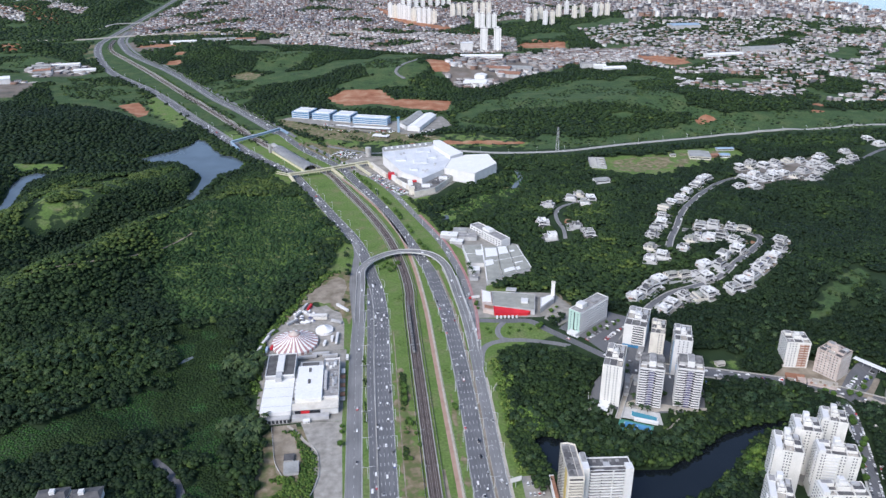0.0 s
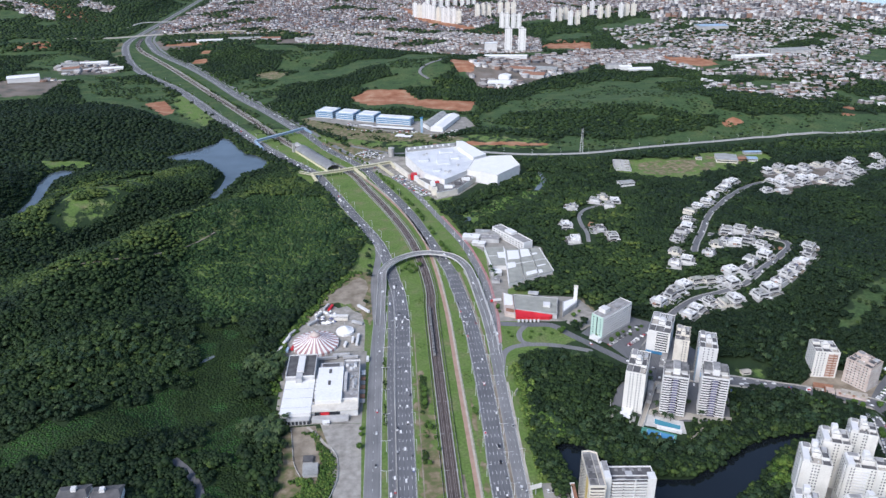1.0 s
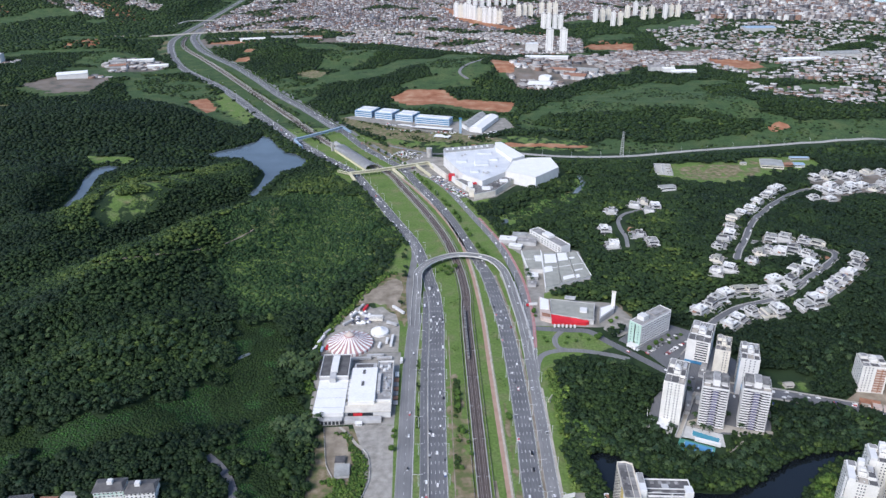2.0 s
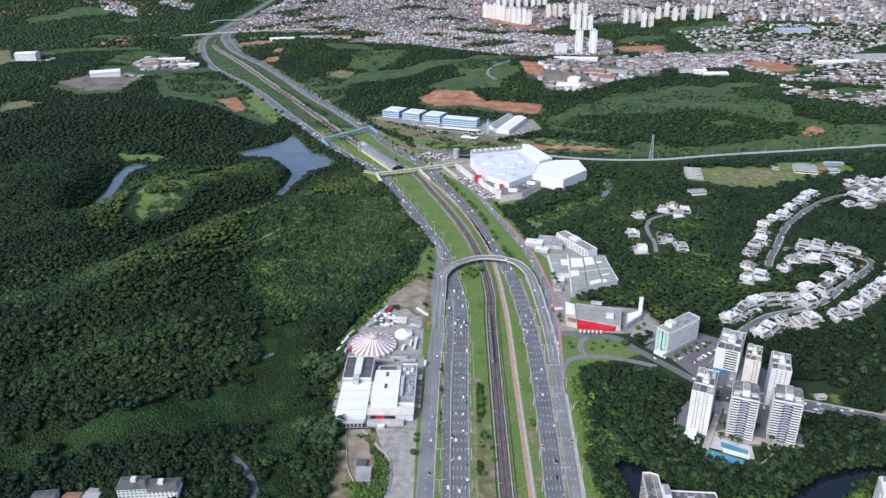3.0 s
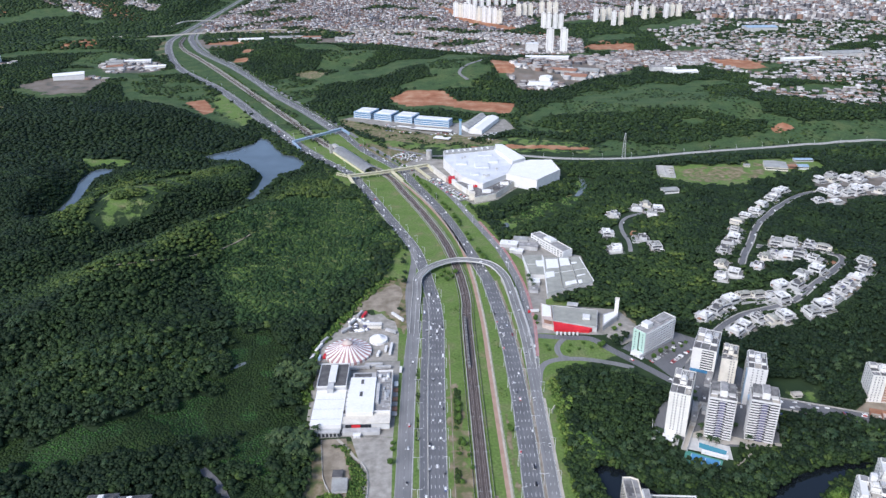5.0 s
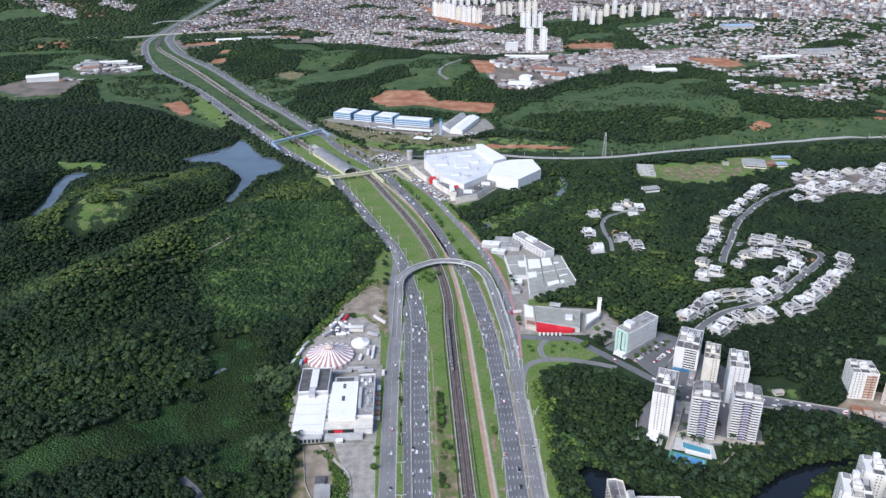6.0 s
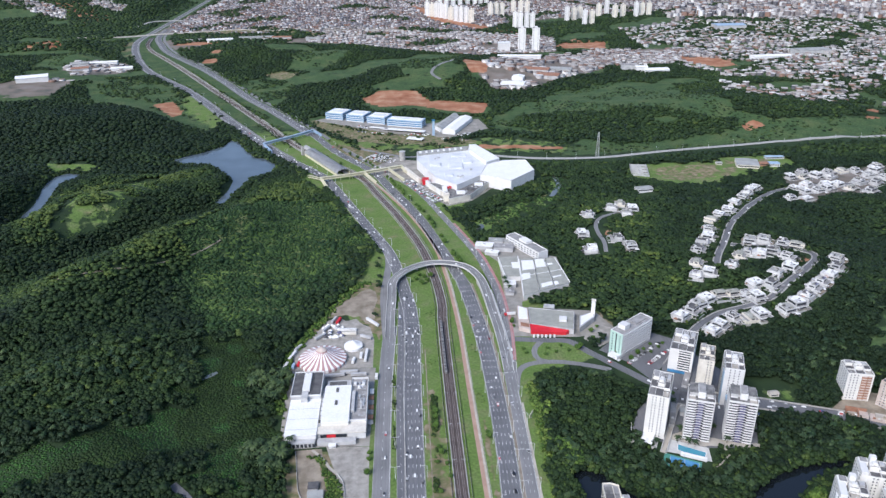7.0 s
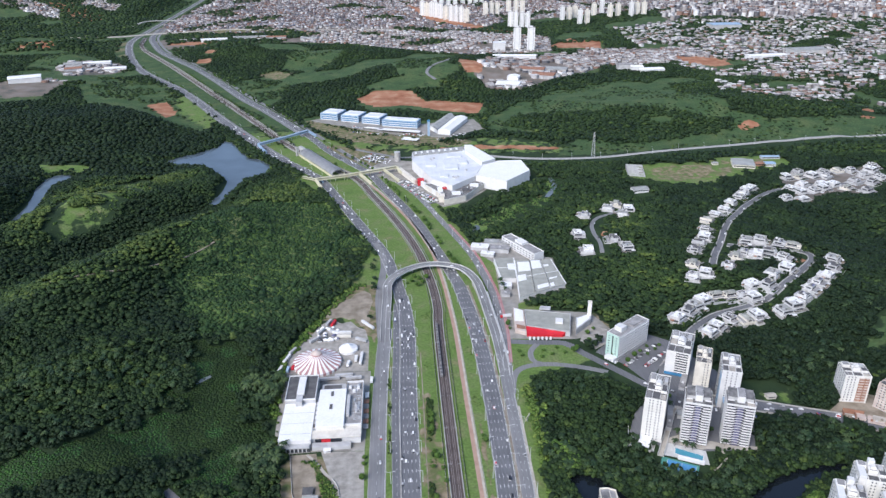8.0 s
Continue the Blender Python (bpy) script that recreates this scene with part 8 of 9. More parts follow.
    # Flat dark slab put in for the shade of an open well.
    part("light_well", box((x0 + x1) / 2 - 1.4, (x0 + x1) / 2 + 1.4, y0 + 2.0, y0 + 4.6, high - 0.02, high + 0.12), DARKROOF, top, "flat dark patch for a shaded light well")
    bm = bmesh.new()
    for k in range(5):
        add_box(bm, -w / 2 - 1.0 + 0.9 * k, -w / 2 - 0.8 + 0.9 * k, -d / 2 - 2.8, -d / 2 + 1.5, 2.7, 2.85)
    part("pergola_slats", bm, VILLA_WHITE, shade)
    part("patio", box(-w / 2 - 1.5, w / 2 + 1.5, -d / 2 - 3.8, d / 2 + 1.8, -3, 0.05), [YARD, DIRT, BRIGHT_LEAF_PLAIN, YARD][kind % 4], t)
    return t


VILLAS = [villa(k) for k in range(8)]
used = set()
for k, (x, y, yaw) in enumerate(HOMES_SOUTH + HOMES_NORTH + HOMES_EAST):
    kind = (k * 11 // 3 + 3 * (k % 5)) % 8
    m = pose(x, y, float(height(x, y)) + 0.5, 0, 0, yaw + (90 if k % 3 == 0 else 0))
    if kind in used:
        copy_thing(VILLAS[kind], m)
    else:
        VILLAS[kind].matrix_world = m
        used.add(kind)


# ---- distant towers ----
def slab_tower(w, d, h, body, label):
    t = thing("distant_tower", 0, 0, 0, 0, label, "apartment tower", "distant towers")
    part("wall", box(-w / 2, w / 2, -d / 2, d / 2, -5, h), body, t)
    part("roof", box(-w / 2 + 0.5, w / 2 - 0.5, -d / 2 + 0.5, d / 2 - 0.5, h, h + 0.5), GREYROOF, t)
    part("tank_house", box(-w / 5, w / 5, -d / 5, d / 5, h, h + 5), body, t)
    for k in range(0, 3, 2):
        part("window_strip", box(-w / 2 + w * (0.2 + 0.3 * k) - 0.9, -w / 2 + w * (0.2 + 0.3 * k) + 0.9, -d / 2 - 0.15, -d / 2 + 0.1, 2, h - 2), GREYWALL, t, "column of shaded windows")
    return t


far_white = slab_tower(19, 16, 58, WHITE, "distant white slender apartment tower")
far_cream = slab_tower(21, 18, 52, CREAM, "distant cream slender apartment tower")
far_twin = slab_tower(24, 22, 74, WHITE, "tall white twin apartment tower")
FAR_SPOTS_NORTH = [(130, 3323, 0), (149, 3314, 1), (168, 3295, 0), (186, 3279, 0), (204, 3258, 0), (223, 3219, 1), (242, 3185, 0), (262, 3181, 0), (283, 3172, 0), (303, 3160, 1), (196, 3534, 0), (224, 3521, 0), (256, 3536, 0), (288, 3548, 0), (324, 3569, 0), (359, 3579, 0), (386, 3590, 0), (414, 3601, 0)]
FAR_SPOTS_EAST = [(395, 3287, 1), (421, 3299, 1), (447, 3308, 1), (502, 3348, 1), (534, 3347, 1), (560, 3339, 1), (462, 3028, 0), (480, 3009, 0), (502, 2992, 0), (524, 2991, 0), (692, 3142, 0), (724, 3162, 1), (756, 3194, 1), (744, 3053, 0), (776, 3069, 1), (846, 3236, 1), (899, 3309, 0), (902, 3189, 1), (944, 3219, 1), (1001, 3221, 0), (1031, 3239, 1), (1061, 3241, 1), (406, 2509, 2), (449, 2493, 2)]
once = set()
for x, y, kind in FAR_SPOTS_NORTH + FAR_SPOTS_EAST:
    src = (far_white, far_cream, far_twin)[kind]
    m = pose(x, y, float(height(x, y)), 0, 0, -10)
    if kind in once:
        copy_thing(src, m)
    else:
        src.matrix_world = m
        once.add(kind)
for x, y, w, d, h, yaw, mat, lab in (
        (348, 2514, 38, 26, 30, 0, PALEROOF, "white distant slab building among trees"), (368, 2320, 130, 30, 9, -8, WHITEROOF, "long white distant hall among houses"), (1222, 2802, 110, 60, 16, 0, SKYBLUE, "distant sports hall with light blue roof"), (1306, 2360, 110, 50, 14, 5, SHEETROOF, "large grey distant hall among trees"),
        (1143, 2292, 120, 34, 9, 5, WHITEROOF, "long white distant hall among houses"), (659, 2149, 42, 26, 18, -3, GREYROOF, "grey distant frame building by trees"), (688, 2132, 34, 26, 15, -3, WHITEROOF, "white distant building among works"), (728, 2124, 70, 34, 9, 3, WHITEROOF, "white distant hall with arched roof"), (299, 1967, 60, 52, 8, -20, WHITEROOF, "white distant warehouse among trees"),
        (318, 2010, 30, 30, 10, -20, WHITEROOF, "white distant warehouse among trees"), (382, 2096, 70, 40, 8, -20, TILE, "distant works with clay roofs"), (405, 2044, 60, 44, 8, -20, TILE, "distant works with clay roofs"), (450, 2098, 60, 40, 8, -20, SHEETROOF, "grey distant works with sheet roofs"),
        (-985, 2108, 78, 46, 13, 22, WHITEROOF, "large white hall in a dark yard"), (-1378, 2428, 62, 48, 22, 12, WHITEROOF, "white-roofed distant block on a wooded hill"), (-905, 2412, 80, 24, 9, 10, WHITEROOF, "white-domed distant building by the road"), (-930, 2290, 46, 30, 8, 20, TILE, "brown-roofed distant works by the road"), (-824, 2330, 60, 22, 8, 14, WHITEROOF, "white distant works with sheet roofs"), (-960, 2370, 50, 24, 7, 14, SHEETROOF, "grey distant works with sheet roofs"),
        (-520, 2880, 120, 22, 8, 4, SHEETROOF, "long pale distant depot hall"), (-640, 2830, 90, 24, 8, 10, WHITEROOF, "long white distant depot hall"), (-420, 2840, 70, 24, 8, 0, TILE, "brown-roofed distant depot hall"), (-300, 2820, 60, 24, 8, -10, SHEETROOF, "long pale distant depot hall")):
    t = thing("distant_hall", x, y, yaw, None, lab, "hall", "distant halls")
    part("wall", box(-w / 2, w / 2, -d / 2, d / 2, -3, h), WHITE if mat in (WHITEROOF, PALEROOF) else GREYWALL, t)
    shed_roof(t, rect(-w / 2 - 1, w / 2 + 1, -d / 2 - 1, d / 2 + 1), h + 0.02, 3.0, mat)


# ---- the suburbs ----
def suburb(name, rings, gap, roof, label, keep, tall=(3.5, 8), size=(0.55, 0.9), seed=1):
    """Many small houses as one mesh of walls and one of roofs."""
    g = np.random.default_rng(seed)
    xs, ys = [p[0] for q in rings for p in q], [p[1] for q in rings for p in q]
    gx, gy = np.meshgrid(np.arange(min(xs), max(xs), gap), np.arange(min(ys), max(ys), gap))
    gx, gy = (gx + g.uniform(-0.3, 0.3, gx.shape) * gap).ravel(), (gy + g.uniform(-0.3, 0.3, gy.shape) * gap).ravel()
    ok = np.zeros(len(gx), bool)
    for q in rings:
        ok |= inside(gx, gy, q)
    for q in SOILS:
        ok &= ~inside(gx, gy, q)
    ok &= ~inside(gx, gy, SEA) & seen_from_road(gx, gy) & (road_distance(gx, gy) > 30) & (waves(gx, gy, 90, 5.0) < 0.42) & (g.uniform(0, 1, len(gx)) < keep)
    for line, half in CLEAR_LINES:
        ok &= seg_distance(gx, gy, line) > half
    gx, gy = gx[ok], gy[ok]
    n = len(gx)
    a = 0.6 * waves(gx, gy, 260, 2.0) + g.normal(size=n) * 0.12
    w, d, h = g.uniform(*size, n) * gap / 2, g.uniform(*size, n) * gap / 2, g.uniform(*tall, n)
    z = height(gx, gy)
    c, s = np.cos(a), np.sin(a)

    def corners(u, v, zz):
        return np.stack([gx + u * c - v * s, gy + u * s + v * c, zz], -1)
    wall = np.stack([corners(sx * w, sy * d, zz) for zz in (z - 4, z + h) for sx, sy in ((-1, -1), (1, -1), (1, 1), (-1, 1))], 1)
    ridge = np.where(g.uniform(0, 1, n) < 0.5, 1.6, 0.15)
    top = np.stack([*[corners(sx * (w + 0.4), sy * (d + 0.4), z + h + 0.05) for sx, sy in ((-1, -1), (1, -1), (1, 1), (-1, 1))], corners(-w * 0.9, 0 * d, z + h + ridge), corners(w * 0.9, 0 * d, z + h + ridge)], 1)
    for nm, co, quads, mat, lab in ((name, wall, [(0, 1, 5, 4), (1, 2, 6, 5), (2, 3, 7, 6), (3, 0, 4, 7)], TOWN_WALL, label), (name + "_roofs", top, [(0, 1, 5, 4), (2, 3, 4, 5), (1, 2, 5, 5), (3, 0, 4, 4)], roof, "roofs of " + label)):
        k = co.shape[1]
        faces = []
        for q in quads:
            q = list(dict.fromkeys(q))
            faces.append((np.array(q)[None] + (np.arange(n) * k)[:, None]))
        flat, starts, run = [], [], 0
        for f in faces:
            flat.append(f.ravel())
            starts.append(run + np.arange(len(f)) * f.shape[1])
            run += f.size
        me = bpy.data.meshes.new(nm)
        me.vertices.add(n * k)
        me.vertices.foreach_set("co", co.astype(np.float32).ravel())
        me.loops.add(run)
        me.loops.foreach_set("vertex_index", np.concatenate(flat).astype(np.int32))
        me.polygons.add(sum(len(f) for f in faces))
        me.polygons.foreach_set("loop_start", np.concatenate(starts).astype(np.int32))
        me.update(calc_edges=True)
        me.materials.append(mat)
        tagged(new(nm, me), lab, "houses", "", "stuff")


suburb("hillside_suburb", [TOWNS[0]], 12.5, TOWN_ROOF, "densely packed brick and rendered small houses", 0.8, (3, 9), (0.45, 1.0), seed=2)
suburb("valley_suburb", [TOWNS[1], TOWNS[2]], 14, PALE_ROOF, "rows of pale small houses", 0.85, seed=3)
suburb("industrial_suburb", [TOWNS[3]], 21, PALE_ROOF, "pale sheds and small works", 0.85, (5, 9), (0.6, 0.95), seed=4)
suburb("eastern_suburb", [TOWNS[4]], 15, CREAM_ROOF, "white and cream houses among trees", 0.52, (4, 9), (0.5, 1.0), seed=5)
suburb("western_works", [[(-960, 2150), (-880, 2110), (-890, 2040), (-950, 2060)], PAVED[2], [(-1330, 2450), (-1262, 2420), (-1320, 2375)]], 22, PALE_ROOF, "pale sheds of distant roadside works", 0.6, (3, 6), (0.5, 0.9), seed=8)
suburb("depot_sheds", [[(-780, 2760), (-790, 2900), (-524, 2913), (-374, 2920), (-382, 2811), (-623, 2771)]], 34, PALE_ROOF, "pale sheds and wagons of a distant depot", 0.45, (3, 6), (0.3, 0.9), seed=9)
suburb("coastal_city", [COAST], 24, CREAM_ROOF, "pale mid-rise city blocks towards the sea", 0.6, (8, 26), (0.5, 0.9), seed=6)
suburb("western_suburb", TOWNS[5:], 15, PALE_ROOF, "scattered pale houses on a far hill", 0.7, seed=7)

# ---- vehicles ----
def car(kind, whole=True):
    """A parked or driving car at the origin, nose towards +x."""
    t = thing(("car", "suv", "van")[kind], 0, 0, 0, 0, ("small saloon car on the asphalt", "tall estate car on the asphalt", "boxy delivery van on the asphalt")[kind], "car", "cars")
    L, W, H = ((4.3, 1.8, 0.82), (4.6, 1.9, 0.98), (5.4, 2.1, 1.15))[kind]
    roof = (1.45, 1.7, 2.4)[kind]
    bm = box(-L / 2, L / 2, -W / 2, W / 2, 0.28, H, 0.12)
    part("body", bm, CAR_PAINT, t)
    a0, a1, b0, b1 = ((-0.42, 0.22, -0.30, 0.06), (-0.46, 0.24, -0.42, 0.10), (-0.49, 0.36, -0.48, 0.26))[kind]
    bm = bmesh.new()
    low = [bm.verts.new((x * L, y * W, H - 0.03)) for x, y in ((a0, -0.46), (a1, -0.46), (a1, 0.46), (a0, 0.46))]
    top = [bm.verts.new((x * L, y * W, roof - 0.08)) for x, y in ((b0, -0.40), (b1, -0.40), (b1, 0.40), (b0, 0.40))]
    for i in range(4):
        bm.faces.new((low[i], low[(i + 1) % 4], top[(i + 1) % 4], top[i]))
    bm.faces.new(top)
    if not whole:
        add_box(bm, b0 * L - 0.06, b1 * L + 0.06, -0.41 * W, 0.41 * W, roof - 0.08, roof)
    part("glasshouse", bm, GLASS if whole else CAR_PAINT, t, "dark car windows" if whole else "")
    if not whole:
        return t
    part("roof", box(b0 * L - 0.06, b1 * L + 0.06, -0.41 * W, 0.41 * W, roof - 0.08, roof, 0.03), CAR_PAINT, t)
    for sx in (-0.31, 0.31):
        for sy in (-1, 1):
            key = "wheel"
            if key not in UNIT:
                bm = bmesh.new()
                rod(bm, (0, -0.11, 0), (0, 0.11, 0), 0.32, 10)
                UNIT[key] = mesh_of("wheel", bm, RUBBER)
            put("wheel", UNIT[key], t, sx * L, sy * (W / 2 - 0.1), 0.32)
    return t


def far_car(kind):
    """The same car far off: body and cabin in one shell."""
    L, W, H, roof = ((4.3, 1.8, 0.82, 1.45), (4.6, 1.9, 0.98, 1.7), (5.4, 2.1, 1.15, 2.4))[kind]
    bm = box(-L / 2, L / 2, -W / 2, W / 2, 0.28, H, 0.12)
    v = add_box(bm, -0.42 * L, 0.24 * L, -0.44 * W, 0.44 * W, H - 0.03, roof)
    for q in v[4:]:
        q.co.x, q.co.y = q.co.x * 0.75, q.co.y * 0.88
    return tagged(new(("car", "suv", "van")[kind], mesh_of("car", bm, CAR_PAINT)), ("small saloon car on the asphalt", "tall estate car on the asphalt", "boxy delivery van on the asphalt")[kind], "car", "cars")


def traffic_far(spots):
    """The cars too far off to tell apart: one shell each, in one mesh."""
    vs, fs = [], []
    for x, y, z, yaw, kind in spots:
        L, W, H, roof = ((4.3, 1.8, 0.82, 1.45), (4.6, 1.9, 0.98, 1.7), (5.4, 2.1, 1.15, 2.4))[kind]
        m, n = pose(x, y, z, 0, 0, yaw), len(vs)
        for a, b, w, h in ((-0.5, 0.5, 0.5, 0.28), (-0.5, 0.5, 0.5, H), (-0.42, 0.24, 0.44, H + 0.02), (-0.32, 0.14, 0.39, roof)):
            vs += [tuple(m @ Vector(q)) for q in ((a * L, -w * W, h), (b * L, -w * W, h), (b * L, w * W, h), (a * L, w * W, h))]
        for k in range(3):
            fs += [(n + 4 * k + i, n + 4 * k + (i + 1) % 4, n + 4 * k + 4 + (i + 1) % 4, n + 4 * k + 4 + i) for i in range(4)]
        fs += [(n + 12, n + 13, n + 14, n + 15), (n + 3, n + 2, n + 1, n)]
    me = bpy.data.meshes.new("distant_cars")
    me.from_pydata(vs, [], fs)
    me.materials.append(FAR_CAR_PAINT)
    tagged(new("distant_cars", me), "small distant cars on the highway and in car parks", "cars", "", "stuff")


FAR_SPOTS = []
CARS = [car(0), car(1), car(2), car(0, False), car(1, False), car(2, False), far_car(0), far_car(1), far_car(2)]
cars_used = set()


def place_car(x, y, yaw, kind, z=0.09):
    if y > 1130:
        FAR_SPOTS.append((x, y, z, yaw, kind))
        return
    kind += 0 if y < 470 else 3 if y < 860 else 6
    m = pose(x, y, z, 0, 0, yaw)
    if kind in cars_used:
        return copy_thing(CARS[kind], m)
    CARS[kind].matrix_world = m
    cars_used.add(kind)
    return CARS[kind]


r = random.Random(11)


def traffic(line, lanes, first, last, every, flip):
    for off in lanes:
        run = first + r.uniform(0, every)
        pts = along(offset_line(line, off), first, last, 4.0)
        while run < last:
            k = int((run - first) / 4.0)
            if k < len(pts):
                p, d = pts[k]
                place_car(p[0], p[1], math.degrees(math.atan2(d[1], d[0])) + (180 if flip else 0) + r.uniform(-1, 1), r.choices((0, 1, 2), (6, 3, 1))[0])
            run += 12 + r.expovariate(1 / every)


traffic(L2, (-6.7, -3.4, 0, 3.3, 6.5), 170, 600, 95, True)
traffic(L1, (-1.7, 1.7), 170, 560, 110, True)
traffic(R1, (-6.7, -3.4, 0, 3.3, 6.5), 170, 620, 62, False)
traffic(R2, (-3.3, 0, 3.3), 170, 460, 75, False)
traffic(R2_SIDE, (-1.7, 1.7), 10, 800, 60, False)
traffic(L_FAR, (-5.2, -1.7, 1.7, 5.2), 20, 900, 75, True)
traffic(R_FAR, (-5.2, -1.7, 1.7, 5.2), 20, 1000, 110, False)
traffic(L0, (2.5,), 250, 520, 150, True)
FLYWAY = [Vector((p[0], p[1])) for p in FLY]
for at, off in ((75, 2), (120, -2), (235, 2), (330, 2), (372, -2)):
    p, d = along(FLYWAY, at, at + 1, 5)[0]
    z = min(FLY, key=lambda q: (q[0] - p[0]) ** 2 + (q[1] - p[1]) ** 2)[2]
    n = Vector((d[1], -d[0])) * off
    place_car(p[0] + n[0], p[1] + n[1], math.degrees(math.atan2(d[1], d[0])), 0, z + 0.1)


def parked(x, y, yaw, rows, cols, row_gap, gap, keep, z=0.1):
    c, s = math.cos(radians(yaw)), math.sin(radians(yaw))
    for i in range(rows):
        for j in range(cols):
            if r.random() < keep:
                u, v = (j - (cols - 1) / 2) * gap, (i - (rows - 1) / 2) * row_gap
                place_car(x + u * c - v * s, y + u * s + v * c, yaw + 90 + r.uniform(-3, 3), r.choices((0, 1, 2), (6, 3, 0.4))[0], z)


parked(22, 1240, -62, 3, 20, 7, 3.0, 0.75)
parked(-45, 1405, -40, 5, 12, 8, 3.1, 0.8)
parked(112, 1515, -2, 3, 18, 9, 3.2, 0.75)
parked(-40, 1568, -22, 1, 34, 8, 3.2, 0.75)
parked(48, 1182, -62, 3, 18, 7, 3.0, 0.85)
parked(-30, 1385, -20, 4, 12, 8, 3.2, 0.55)
parked(-60, 1615, -24, 2, 24, 8, 3.2, 0.55)
parked(35, 1555, -20, 2, 16, 9, 3.2, 0.7)
parked(130, 1545, 20, 2, 12, 9, 3.4, 0.7)
parked(251, 696, 40, 1, 19, 6, 3.1, 0.75)
parked(263, 687, 40, 1, 13, 6, 3.1, 0.65)
parked(216, 690, -48, 1, 6, 6, 3.0, 0.8)
parked(466, 566, 38, 1, 10, 6, 3.3, 0.7, 0.4)
parked(486, 572, 38, 1, 12, 6, 3.3, 0.6, 0.4)
parked(123, 458, -3, 2, 4, 12, 3.6, 0.9)
parked(121, 432, -3, 2, 4, 12, 3.6, 0.8)
parked(300, 596, -18, 1, 6, 6, 3.2, 0.7)
parked(335, 582, -20, 1, 12, 6, 3.2, 0.7)
parked(268, 604, -22, 1, 7, 6, 3.0, 0.7)
traffic(AVENUE, (-4.8, -1.6, 4.8), 20, 250, 14, True)
parked(150, 738, -8, 1, 10, 6, 3.1, 0.25, 0.12)
for off, first, keep in ((-3.9, 20, 0.85), (3.9, 24, 0.9), (1.2, 60, 0.3)):
    for p, d in along(offset_line(TOWER_STREET, off), first, 190, 5.6):
        if r.random() < keep:
            place_car(p[0], p[1], math.degrees(math.atan2(d[1], d[0])) + r.uniform(-2, 2), r.choice((0, 0, 1)), 0.42)
parked(432, 474, 62, 1, 9, 6, 3.0, 0.9, 0.4)
parked(414, 440, 62, 1, 8, 6, 3.0, 0.8, 0.4)
for x, y, yaw in ((262, 630, -32), (300, 611, -18), (316, 606, -17), (329, 602.6, -16), (345, 596, -20), (372, 586, -20), (210, 682, -52), (186, 714, -62), (240, 645, -42)):
    place_car(x, y, yaw, r.choice((0, 1)), 0.2)
for k, (x, y) in enumerate(((340, 748), (362, 768), (380, 776), (420, 784), (455, 803), (480, 825), (510, 852), (418, 910), (436, 940), (452, 968), (480, 1014), (520, 1060), (288, 1045), (279, 990))):
    place_car(x + 2, y - 2, 40 + 3 * k, k % 2, float(height(x, y)) + 0.75)


traffic_far(FAR_SPOTS)


def bus(x, y, yaw, mat, label):
    t = thing("bus", x, y, yaw, 0.08, label, "bus", "buses")
    part("body", box(-6, 6, -1.27, 1.27, 0.4, 3.2, 0.12), mat, t)
    part("window_band", box(-5.7, 6.03, -1.3, 1.3, 1.5, 2.4, 0.02), GLASS, t)
    part("roof_unit", box(-2, 1, -0.8, 0.8, 3.2, 3.5, 0.05), WHITE, t)
    for sx in (-3.8, 3.6):
        for sy in (-1.1, 1.1):
            bm = bmesh.new()
            rod(bm, (sx, sy - 0.15, 0.45), (sx, sy + 0.15, 0.45), 0.45, 10)
            part("wheel", bm, RUBBER, t)


t = thing("kiosk", 446, 500, -62, 0.32, "white flat-roofed kiosk on the plaza", "kiosk")
part("wall", box(-4, 4, -2, 2, 0, 2.8), GREYWALL, t)
part("roof", box(-4.8, 4.8, -2.6, 2.6, 2.8, 3.2, 0.08), WHITEROOF, t)
bus(-84, 1148, -70, WHITE, "white city bus in traffic")
bus(-131, 1276, -62, SKYBLUE, "light blue city bus near the footbridge")
bus(106, 820, 90, WHITE, "white city bus on the side road")
t = thing("truck", 122, 787, 5, 0.1, "red lorry with white trailer beside the hall", "truck")
part("cab", box(-8, -5.2, -1.2, 1.2, 0.5, 3.0, 0.15), RED, t)
part("trailer", box(-5, 5, -1.25, 1.25, 1.0, 3.8, 0.1), WHITE, t)
for sx in (-6.6, 1.5, 3.0):
    for sy in (-1.1, 1.1):
        bm = bmesh.new()
        rod(bm, (sx, sy - 0.15, 0.5), (sx, sy + 0.15, 0.5), 0.5, 10)
        part("wheel", bm, RUBBER, t)


# ---- street lamps ----
def lamp(double):
    t = thing("street_lamp", 0, 0, 0, 0, "grey steel street lamp with %s at the roadside" % ("two arms" if double else "one arm"), "street lamp", "street lamps")
    bm = bmesh.new()
    rod(bm, (0, 0, 0), (0, 0, 12), 0.24, 6, 0.16)
    part("pole", bm, PALE_STEEL, t)
    for s in ((1, -1) if double else (1,)):
        bm = bmesh.new()
        rod(bm, (0, 0, 11.9), (s * 3.0, 0, 12.5), 0.13, 5)
        part("arm", bm, PALE_STEEL, t)
        part("lamp_head", box(s * 3.4 - 0.75, s * 3.4 + 0.75, -0.26, 0.26, 12.4, 12.64, 0.04), PALE_STEEL, t)
    return t


LAMPS = [lamp(False), lamp(True)]
lamp_used = set()


def lamps(line, off, first, last, gap, kind, flip=False):
    for p, d in along(offset_line(line, off), first, last, gap):
        m = pose(p[0], p[1], 0, 0, 0, math.degrees(math.atan2(d[1], d[0])) - 90 + (180 if flip else 0))
        if kind in lamp_used:
            copy_thing(LAMPS[kind], m)
        else:
            LAMPS[kind].matrix_world = m
            lamp_used.add(kind)


